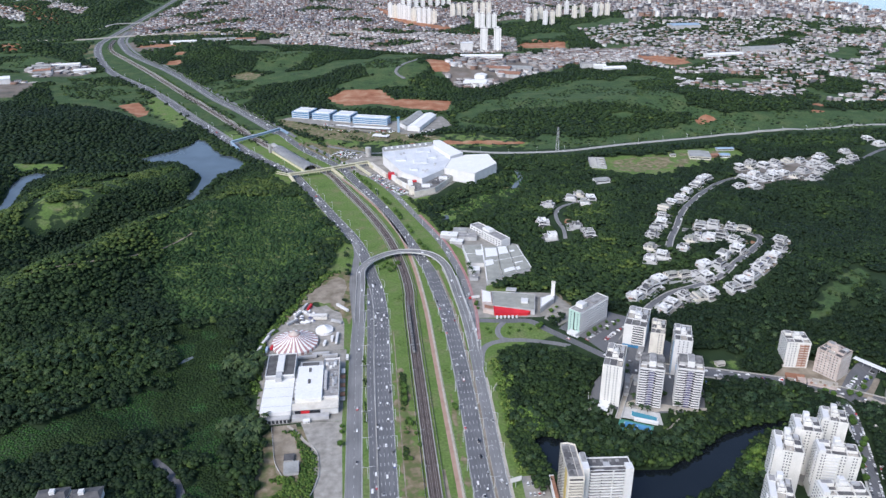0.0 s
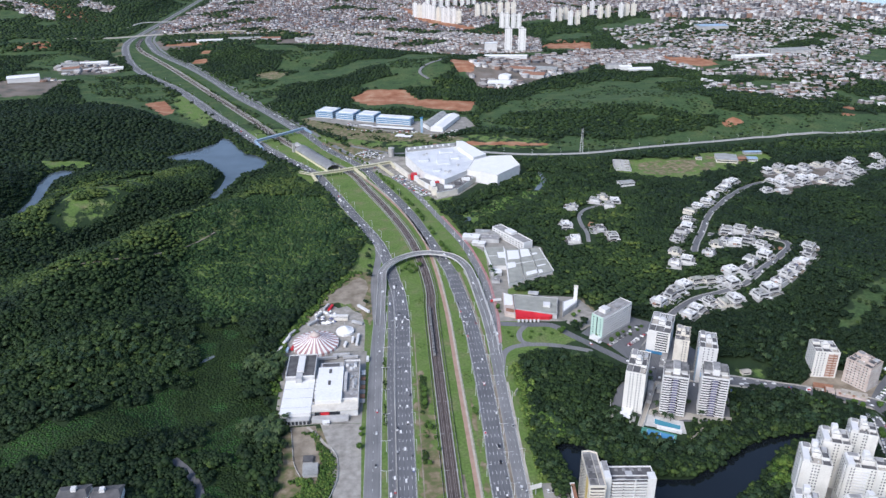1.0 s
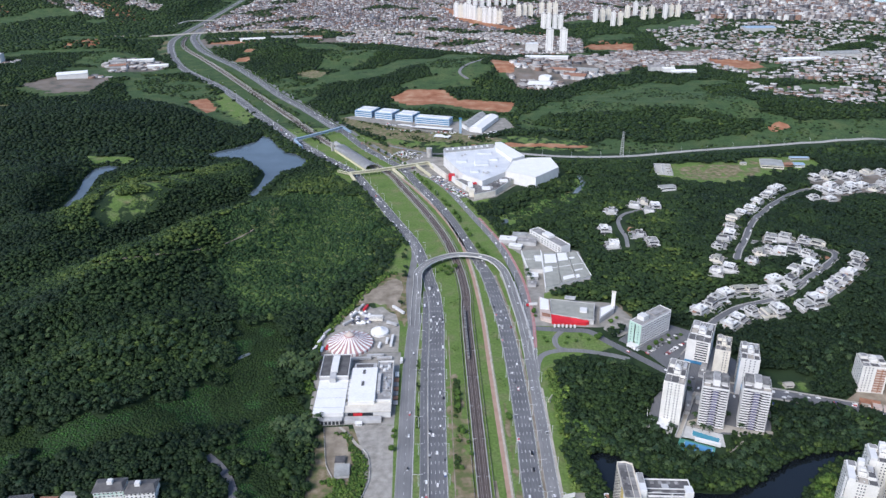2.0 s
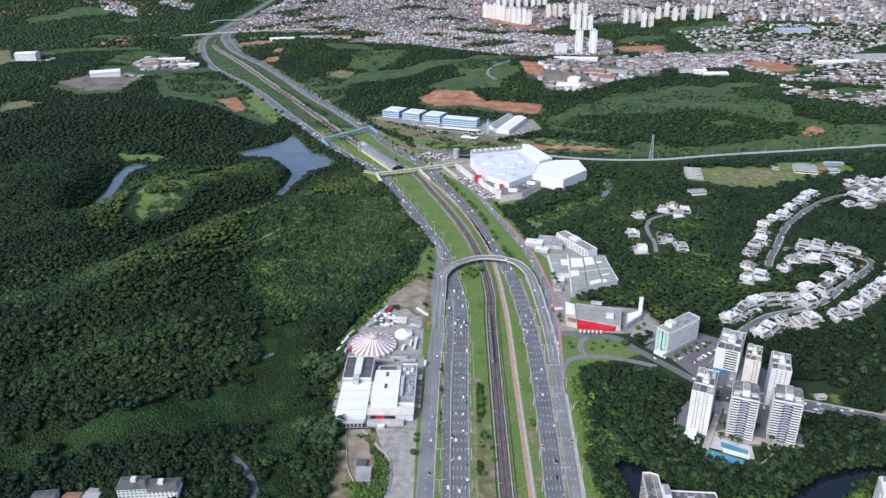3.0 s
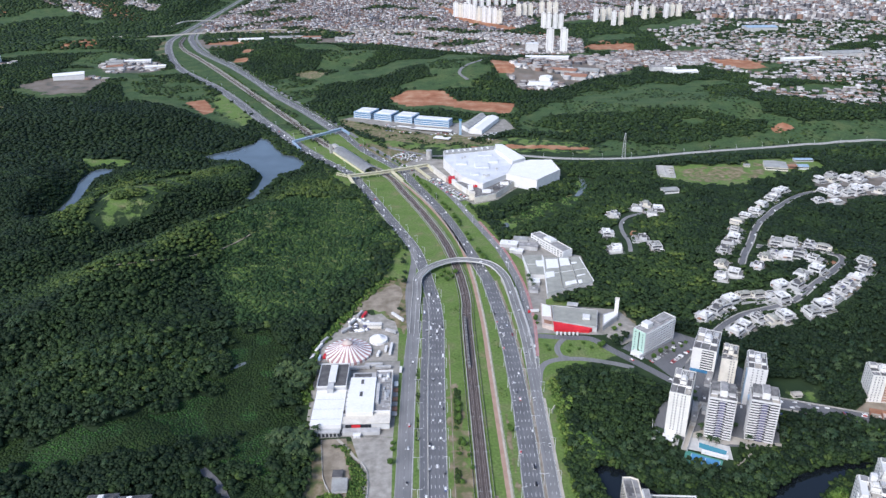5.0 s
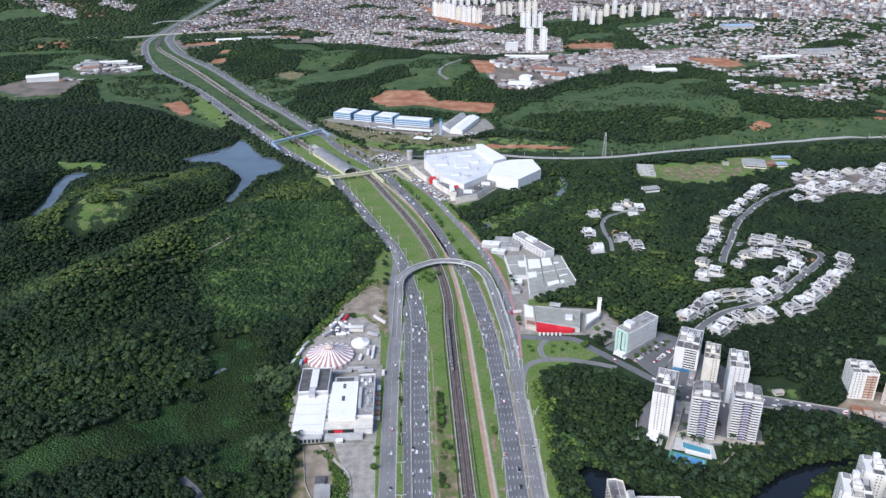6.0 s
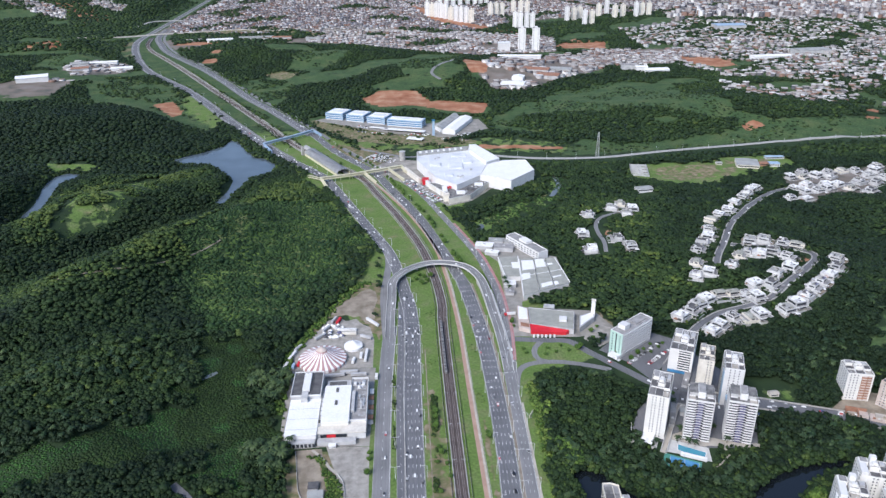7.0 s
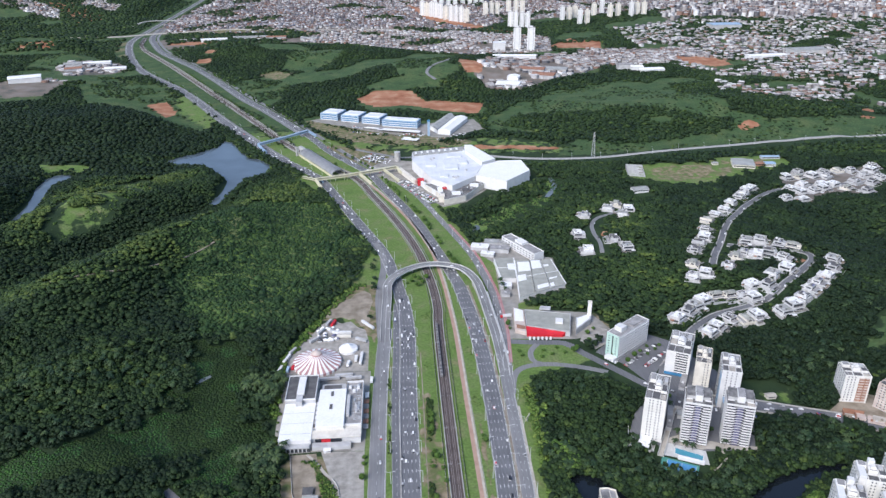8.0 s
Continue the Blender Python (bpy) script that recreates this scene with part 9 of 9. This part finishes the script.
lamps(L2, 10.2, 170, 620, 38, 0, True)
lamps(L1, -5.0, 170, 560, 38, 1)
lamps(R1, -10.4, 170, 640, 38, 0)
lamps(R1, 9.4, 185, 560, 38, 1)
lamps(R2, 7.2, 180, 440, 42, 0, True)
lamps(R2_SIDE, -4.6, 40, 700, 42, 0)
lamps(L_FAR, 9.4, 20, 500, 42, 0, True)
lamps(L_FAR, 9.4, 520, 1800, 115, 0, True)
lamps(R_FAR, -9.6, 20, 1700, 95, 0)
lamps(R_FAR, 10.0, 300, 1800, 115, 0, True)
lamps(L_FAR, -9.6, 500, 1900, 105, 0)
lamps(spline([(150, 1405), (260, 1372), (382, 1368), (508, 1395), (658, 1420), (811, 1438), (1100, 1455)]), 7.5, 20, 950, 55, 0, True)


# ---- single trees and shrubs ----
def mesh_from(name, v, f, mats):
    me = bpy.data.meshes.new(name)
    me.from_pydata([tuple(q) for q in v], [], [tuple(int(i) for i in q) for q in f])
    me.attributes.new("tint", "FLOAT", "POINT").data.foreach_set("value", np.full(len(v), 0.5, np.float32))
    for m in mats:
        me.materials.append(m)
    return me


def single_tree(template, mat, radius, trunk, name, label):
    t = thing(name, 0, 0, 0, 0, label, "tree", name + "s")
    bm = bmesh.new()
    rod(bm, (0, 0, -0.5), (0.2, 0.1, trunk), 0.28, 7, 0.16)
    for k in range(3):
        a = 2.1 * k + 0.4
        rod(bm, (0.15, 0.08, trunk * 0.7), (math.cos(a) * radius * 0.5, math.sin(a) * radius * 0.5, trunk + radius * 0.2), 0.13, 5, 0.05)
    part("trunk", bm, BARK, t)
    part("crown", mesh_from("crown", template[0] * radius + [0, 0, trunk + radius * 0.25], template[1], [mat]), None, t)
    return t


BIG = [crown(16, 50, 0.3), crown(15, 50, 0.3, 0.9), crown(18, 50, 0.28, 0.7)]
FANS = [palm(15), palm(17)]
KINDS = [single_tree(BIG[0], BRIGHT_LEAF, 4.4, 3.0, "roadside_tree", "round bright-green tree on the grass"), single_tree(BIG[1], BRIGHT_LEAF, 3.6, 2.5, "roadside_tree", "dark-green tree on the verge"),
         single_tree(BIG[2], BRIGHT_LEAF, 2.6, 1.4, "roadside_tree", "low spreading shrub-like tree"), single_tree(FANS[0], PALM_LEAF, 4.2, 8.5, "palm_tree", "tall palm with drooping fronds"), single_tree(FANS[1], PALM_LEAF, 3.6, 6.0, "palm_tree", "palm with arching fronds")]
tree_used = set()


def place_tree(x, y, kind):
    m = pose(x, y, float(height(x, y)), 0, 0, r.uniform(0, 360))
    if kind in tree_used:
        copy_thing(KINDS[kind], m)
    else:
        KINDS[kind].matrix_world = m
        tree_used.add(kind)


MEDIAN_TREES = [(24, 588, 1), (25, 594, 2), (24.5, 601, 1), (25, 609, 1), (24, 616, 2), (25, 560, 2), (27, 552, 1), (23, 540, 2), (31, 538, 2), (33, 522, 2), (24, 505, 2), (71, 570, 1), (70, 577, 2), (21, 872, 0), (14, 884, 1), (28, 880, 1), (24, 890, 1), (33, 892, 0), (8, 880, 2), (18, 896, 1)]
for x, y, k in MEDIAN_TREES:
    place_tree(x, y, k)
ISLAND_TREES = [(182, 708, 0), (186, 712, 1), (172, 706, 2), (158, 704, 2), (150, 712, 2), (146, 700, 2), (126, 704, 2), (124, 712, 2), (165, 716, 2), (120, 768, 1), (122, 776, 2), (121, 760, 2), (126, 856, 3), (125, 868, 3), (129, 848, 4), (127, 880, 2), (-36, 548, 2), (-37, 530, 1), (-36, 556, 2)]
for x, y, k in ISLAND_TREES:
    place_tree(x, y, k)
for line, off, a, b, gap, keep in ((R_FAR, 11.5, 60, 480, 11, 0.75), (R_FAR, 13.5, 480, 1500, 15, 0.5), (METRO, 11, 1150, 2200, 22, 0.5), (L_FAR, 12, 1000, 1900, 26, 0.4)):
    for p, d in along(offset_line(line, off), a, b, gap):
        if r.random() < keep:
            place_tree(p[0] + r.uniform(-2, 2), p[1] + r.uniform(-2, 2), r.choice((0, 1, 1)))
for x, y, k in ((428, 505, 0), (431, 512, 1), (424, 482, 1), (418, 476, 0), (411, 470, 1), (405, 457, 0), (400, 450, 1), (394, 436, 0), (452, 519, 3), (448, 510, 4), (457, 512, 3), (455, 500, 4), (462, 505, 1), (470, 520, 0), (476, 512, 1), (464, 528, 0), (452, 548, 0), (460, 545, 1), (472, 556, 1), (490, 572, 2), (480, 566, 2), (430, 553, 0), (436, 549, 1), (426, 556, 2), (404, 560, 1), (397, 558, 0), (464, 610, 0), (470, 604, 1), (478, 612, 0), (484, 604, 1), (474, 596, 1)):
    place_tree(x, y, k)
# palms by the pond and the courts
for x, y, k in ((206, 528, 3), (212, 520, 4), (220, 510, 3), (230, 503, 3), (240, 500, 4), (248, 497, 3), (256, 500, 4), (264, 508, 3), (272, 512, 4), (282, 520, 3), (292, 524, 4), (315, 530, 3), (330, 538, 4), (345, 545, 3), (352, 552, 3), (366, 556, 4), (196, 536, 4), (200, 545, 3), (186, 530, 4),
                (386, 566, 3), (392, 560, 4), (432, 528, 3), (446, 518, 4), (244, 548, 4), (249, 545, 4), (236, 552, 4), (279, 548, 4), (310, 548, 3), (216, 550, 4), (204, 560, 4), (250, 606, 4), (256, 622, 2), (272, 566, 4), (276, 570, 2), (243, 566, 4), (311, 566, 2), (314, 558, 4), (320, 584, 1), (312, 590, 2), (238, 615, 1), (232, 606, 2), (250, 634, 2), (262, 648, 1), (245, 640, 2), (252, 702, 2), (262, 711, 2), (243, 694, 1), (233, 684, 1), (258, 696, 2), (269, 705, 2), (276, 712, 2), (205, 742, 1), (214, 752, 2), (203, 726, 1), (221, 696, 1), (262, 552, 2), (246, 557, 2)):
    place_tree(x, y, k)

x, y = scatter(292, 340, 452, 500, 4.2)
ok = (seg_distance(x, y, [(303, 450), (314, 466), (322, 478)]) < 7) & ~inside(x, y, POND)
x, y = x[ok], y[ok]
plant("bamboo", NEAR, x, y, rng.uniform(2.6, 4.2, len(x)), rng.uniform(1.2, 1.8, len(x)), rng.uniform(4.0, 8.0, len(x)), BRIGHT_LEAF, "tall light-green bamboo clumps beside the pond", "bamboo")

# ---- verges, reeds and bushes ----
def along_banks(rings, wide, gap, x0, x1, y0, y1, inner=0.0):
    x, y = scatter(x0, x1, y0, y1, gap)
    keep = np.zeros(len(x), bool)
    for ring in rings:
        away = np.where(inside(x, y, ring), -1, 1) * seg_distance(x, y, ring + ring[:1])
        keep |= (away > inner) & (away < wide)
    for ring in rings:
        keep &= ~inside(x, y, ring) | (inner < 0)
    keep &= ~inside(x, y, [(132, 460), (194, 460), (194, 400), (132, 400)])
    return x[keep], y[keep]


x, y = along_banks([POND], 17, 3.1, 110, 390, 400, 545, -4.0)
ok = ~inside(x, y, [(212, 548), (228, 562), (266, 542), (254, 512), (214, 520)]) & ~inside(x, y, CLEAR_RINGS[8])
x, y = x[ok], y[ok]
plant("bank_bushes", MID, x, y, rng.uniform(2.4, 4.2, len(x)), rng.uniform(0.8, 1.2, len(x)), rng.uniform(2.5, 5.5, len(x)), LEAF, "bushes leaning over the pond's bank", "bushes")
x, y = along_banks([LAKE, CREEK], 9, 5, -660, -210, 1040, 1570, -3.0)
plant("lake_bushes", LOW, x, y, rng.uniform(2.0, 4.0, len(x)), rng.uniform(0.7, 1.1, len(x)), rng.uniform(1.0, 3.0, len(x)), LEAF, "bushes along the lake's banks", "bushes")
x, y = scatter(-140, -45, 690, 885, 3.0)
away = seg_distance(x, y, [(-133, 690), (-128, 712), (-112, 752), (-92, 802), (-78, 838), (-56, 878), (-36, 882)])
ok = (away < 5.5 + 3 * waves(x, y, 9, 1.0)) & (rng.uniform(0, 1, len(x)) > 0.25)
x, y = x[ok], y[ok]
plant("edge_bushes", LOW, x, y, rng.uniform(1.2, 2.8, len(x)), rng.uniform(0.8, 1.2, len(x)), rng.uniform(0.5, 1.8, len(x)), BRIGHT_LEAF, "ragged bushes at the fairground's edge", "bushes")
x, y = scatter(-230, 340, 1390, 1700, 7)
ok = inside(x, y, MEADOWS["cut_slope"]) & ~covered(x, y, SOILS, 1).astype(bool) & (waves(x, y, 20, 1.0) > 0.3) & (road_distance(x, y) > 26)
x, y = x[ok], y[ok]
plant("slope_scrub", LOW, x, y, rng.uniform(1.5, 3.4, len(x)), rng.uniform(0.7, 1.0, len(x)), rng.uniform(0.4, 1.6, len(x)), LEAF, "low scrub on the cut slope", "bushes")
x, y = scatter(60, 340, 1000, 1280, 4.5)
ok = inside(x, y, MEADOWS["stream_marsh"]) & (waves(x, y, 14, 1.0) > -0.4)
x, y = x[ok], y[ok]
plant("stream_reeds", LOW, x, y, rng.uniform(1.0, 2.2, len(x)), rng.uniform(0.6, 0.9, len(x)), rng.uniform(0.2, 0.8, len(x)), REED, "low reeds along the little stream", "reeds")
x, y = scatter(-17, -11, 380, 705, 2.4)
ok = (x > -15.6) & (x < -12.2) & (waves(x, y, 14, 2.0) > 0.15)
x, y = x[ok], y[ok]
plant("median_hedge", LOW, x, y, rng.uniform(0.6, 1.1, len(x)), rng.uniform(0.8, 1.3, len(x)), rng.uniform(0.3, 1.0, len(x)), LEAF, "dark hedge between the service roads", "hedge")
x, y = scatter(190, 330, 500, 650, 4.2)
ok = ~inside(x, y, [(202, 574), (224, 552), (262, 543), (304, 541), (318, 575), (326, 600), (290, 612), (243, 632), (215, 600)]) & (seg_distance(x, y, [(226, 662), (283, 616), (331, 602)]) > 12) & ~inside(x, y, [(212, 548), (228, 562), (266, 542), (254, 512), (214, 532)]) & ~inside(x, y, [(244, 634), (281, 618), (322, 606), (330, 640), (292, 712), (272, 690)]) & (y < 612) & ~inside(x, y, POND)
x, y = x[ok], y[ok]
plant("garden_bushes", MID, x, y, rng.uniform(1.4, 3.0, len(x)), rng.uniform(0.8, 1.3, len(x)), rng.uniform(1.0, 3.0, len(x)), LEAF, "garden trees round the towers", "garden trees")
x, y = scatter(-560, -370, 1040, 1330, 4.5)
ok = inside(x, y, MEADOWS["creek_meadow"]) & (waves(x, y, 20, 1.0) + 0.5 * rng.normal(size=len(x)) > 0.25)
x, y = x[ok], y[ok]
plant("meadow_scrub", LOW, x, y, rng.uniform(0.8, 2.2, len(x)), rng.uniform(0.5, 0.9, len(x)), rng.uniform(0.2, 0.8, len(x)), BRIGHT_LEAF, "scattered bushes on the creek meadow", "bushes")
x, y = scatter(200, 1150, 1390, 2010, 13)
ok = inside(x, y, MEADOWS["hill_meadow"]) & (waves(x, y, 45, 1.0) > 0.0)
x, y = x[ok], y[ok]
plant("hill_scrub", LOW, x, y, rng.uniform(2.0, 4.5, len(x)), rng.uniform(0.5, 0.8, len(x)), rng.uniform(0.2, 1.0, len(x)), LEAF, "scattered bushes on the green hill", "bushes")
ROUND_WOOD = [(-805, 2087), (-753, 2121), (-674, 2030), (-648, 1917), (-730, 1880), (-805, 1956)]
x, y = scatter(-1750, 200, 1680, 2720, 13)
ok = np.zeros(len(x), bool)
for k in UPLAND:
    ok |= inside(x, y, MEADOWS[k])
ok &= ((waves(x, y, 40, 2.0) > -0.05) | inside(x, y, ROUND_WOOD)) & ~covered(x, y, SOILS, 1).astype(bool)
x, y = x[ok], y[ok]
plant("upland_scrub", LOW, x, y, rng.uniform(2.5, 5.5, len(x)), rng.uniform(0.6, 0.9, len(x)), rng.uniform(0.4, 1.6, len(x)), LEAF, "scattered bushes on upland meadows", "bushes")
x, y = scatter(-560, -120, 1480, 2150, 7.5)
between = np.minimum(seg_distance(x, y, [(-471, 1995), (-419, 1891), (-358, 1795), (-309, 1720)]), seg_distance(x, y, [(-300, 1655), (-236, 1535), (-205, 1478)]))
ok = (between < 14) & (rng.uniform(0, 1, len(x)) > 0.25) & (seg_distance(x, y, METRO_LINE) > 6) & (seg_distance(x, y, LEFT_FAR) > 14) & (seg_distance(x, y, RIGHT_FAR) > 16)
x, y = x[ok], y[ok]
plant("median_trees_far", FAR, x, y, rng.uniform(2.2, 4.2, len(x)), rng.uniform(0.7, 1.0, len(x)), rng.uniform(1.2, 2.6, len(x)), LEAF, "dark trees between the far carriageways", "trees")
x, y = scatter(385, 560, 500, 640, 5.5)
ok = (seg_distance(x, y, [(331, 602), (400, 577), (440, 560), (470, 535), (500, 520)]) > 13) & ~inside(x, y, [(398, 592), (436, 622), (474, 604), (500, 572), (476, 540), (440, 562)]) & ~inside(x, y, [(446, 560), (500, 604), (516, 584), (476, 540)]) & (seg_distance(x, y, [(415, 465), (426, 492), (436, 518), (440, 545)]) > 9) & ~inside(x, y, [(405, 420), (432, 468), (446, 500), (452, 530), (470, 545), (500, 505), (440, 420)]) & (np.hypot(x - 489, y - 530) > 20) & (seg_distance(x, y, [(494, 613), (514, 575)]) > 7)
x, y = x[ok], y[ok]
plant("avenue_trees", MID, x, y, rng.uniform(2.0, 4.0, len(x)), rng.uniform(0.8, 1.3, len(x)), rng.uniform(2.0, 4.5, len(x)), LEAF, "dark trees behind the avenue", "trees")
x, y = scatter(470, 660, 660, 870, 6.5)
ok = inside(x, y, MEADOWS["east_field"]) & (waves(x, y, 16, 1.0) > 0.0)
x, y = x[ok], y[ok]
plant("field_scrub", LOW, x, y, rng.uniform(1.2, 3.0, len(x)), rng.uniform(0.7, 1.0, len(x)), rng.uniform(0.4, 1.6, len(x)), LEAF, "scattered bushes on the valley field", "bushes")
x, y = scatter(100, 152, 380, 700, 2.8)
edge = 112.5 + np.clip((y - 480) * 0.03, -3, 4)
ok = (x > edge) & (x < np.where(y < 560, 146, 130) + 5 * waves(x, y, 14, 2.0)) & (y < 650) & ~inside(x, y, CLEAR_RINGS[7]) & ~inside(x, y, grown(POND, 3))
x, y = x[ok], y[ok]
plant("verge_bushes", MID, x, y, rng.uniform(1.4, 3.0, len(x)), rng.uniform(0.8, 1.3, len(x)), rng.uniform(0.8, 2.6, len(x)) + np.clip((x - 120) * 0.2, 0, 4), BRIGHT_LEAF, "bright green bushes along the road verge", "bushes", np.clip(0.82 - 0.015 * np.clip(x - 120, 0, 40) + 0.25 * rng.normal(size=len(x)), 0, 1))
x, y = scatter(-450, -90, 415, 790, 2.4)
ok = inside(x + 16 * waves(x, y, 14, 6.0), y + 16 * waves(y, x, 14, 7.0), MEADOWS["marsh"]) & ~inside(x, y, [(-223, 705), (-212, 705), (-212, 690), (-223, 690)])
x, y = x[ok], y[ok]
lush = waves(x, y, 28, 5.0) > 0.25
plant("marsh_reeds", REEDS, x, y, rng.uniform(1.0, 1.8, len(x)) * np.where(lush, 0.8, 1.0), np.where(lush, 0.25, 0.65), np.full(len(x), 0.2), REED, "low green reeds and creepers over the marsh", "reeds", np.clip(0.28 + 0.16 * rng.normal(size=len(x)) + 0.2 * waves(x, y, 11, 2.0) + 0.55 * lush, 0, 1))
x, y = scatter(-135, -104, 560, 760, 3.2)
ok = (x < -116 - 0.05 * (y - 600)) & ~inside(x, y, MEADOWS["marsh"])
x, y = x[ok], y[ok]
plant("yard_bushes", LOW, x, y, rng.uniform(1.4, 2.6, len(x)), rng.uniform(0.8, 1.3, len(x)), rng.uniform(0.6, 2, len(x)), BRIGHT_LEAF, "bright bushes along the yard's edge", "bushes")
x, y = scatter(-112, -56, 440, 566, 2.0)
ok = inside(x, y, [(-77, 543), (-68, 535), (-61, 526), (-56.5, 514), (-55.5, 490), (-61, 470), (-62, 440), (-108, 440), (-108, 488), (-88, 496), (-70, 494), (-70, 518)]) & ((x > -72) | (waves(x, y, 12, 2.0) > -0.3))
ok |= (seg_distance(x, y, [(-87, 556), (-81, 556), (-76, 546)]) < 3) & (rng.uniform(0, 1, len(x)) > 0.5)
x, y = x[ok], y[ok]
plant("plot_bushes", LOW, x, y, rng.uniform(0.8, 1.9, len(x)), rng.uniform(0.7, 1.1, len(x)), rng.uniform(0.4, 1.4, len(x)), BRIGHT_LEAF, "overgrown bushes round the shed", "bushes")
x, y = scatter(16, 32, 505, 640, 1.6)
ok = (np.abs(x - 23.5 - 0.03 * (y - 610)) < np.where(y > 580, 2.6, 2.2)) & ((y > 582) & (y < 634) | (waves(x, y, 9, 2.0) > 0.25))
x, y = x[ok], y[ok]
plant("median_thicket", LOW, x, y, rng.uniform(1.0, 2.0, len(x)), rng.uniform(0.8, 1.2, len(x)), rng.uniform(0.5, 1.4, len(x)), LEAF, "dark shrub row on the median grass", "shrubs", np.clip(0.8 + 0.15 * rng.normal(size=len(x)), 0, 1))
x, y = scatter(-30, 110, 380, 900, 3.4)
ok = ((x > 20) & (x < 33) | (x > 50) & (x < 57) | (x > 66) & (x < 73)) & (waves(x, y, 23, 3.0) > 0.62) & (y < 830)
x, y = x[ok], y[ok]
plant("median_shrubs", LOW, x, y, rng.uniform(0.5, 1.1, len(x)), rng.uniform(0.7, 1.2, len(x)), rng.uniform(0.2, 0.5, len(x)), BRIGHT_LEAF, "small shrubs on the median grass", "shrubs")
x, y = scatter(300, 640, 720, 1160, 5.0)
near = np.full(len(x), 1e9)
for line, half in CLEAR_LINES[1:2] + CLEAR_LINES[3:4]:
    near = np.minimum(near, seg_distance(x, y, line))
ok = (near > 5) & (near < 26) & (rng.uniform(0, 1, len(x)) > 0.4)
for hx, hy, _ in HOMES_SOUTH + HOMES_NORTH:
    ok &= np.hypot(x - hx, y - hy) > 10
x, y = x[ok], y[ok]
plant("garden_trees", MID, x, y, rng.uniform(1.4, 3.0, len(x)), rng.uniform(0.8, 1.2, len(x)), rng.uniform(1.5, 3.5, len(x)), LEAF, "garden trees and hedges between the houses", "garden trees")

x, y = scatter(-122, -96, 440, 566, 4.6)
ok = (x < -103 + 4 * waves(x, y, 12, 1.0)) & ~inside(x, y, [(-126, 512), (-120, 512), (-112, 470), (-106, 430), (-112, 430), (-118, 470)])
x, y = x[ok], y[ok]
plant("plot_trees", NEAR, x, y, rng.uniform(2.2, 4.2, len(x)), rng.uniform(0.9, 1.3, len(x)), rng.uniform(2.0, 6.0, len(x)), LEAF, "dark trees along the plot's edge", "trees")
x, y = scatter(-165, -104, 530, 690, 5.2)
ok = (seg_distance(x, y, [(-150, 668), (-126, 672), (-132, 645)]) < 8) | (seg_distance(x, y, [(-138, 562), (-112, 566), (-118, 545)]) < 8)
x, y = x[ok], y[ok]
plant("palm_clump", PALMS, x, y, rng.uniform(4.5, 7.0, len(x)), np.full(len(x), 1.1), rng.uniform(6, 11, len(x)), PALM_LEAF, "clump of tall feathery palms beside the marsh", "palms", np.clip(0.8 + 0.2 * rng.normal(size=len(x)), 0, 1))
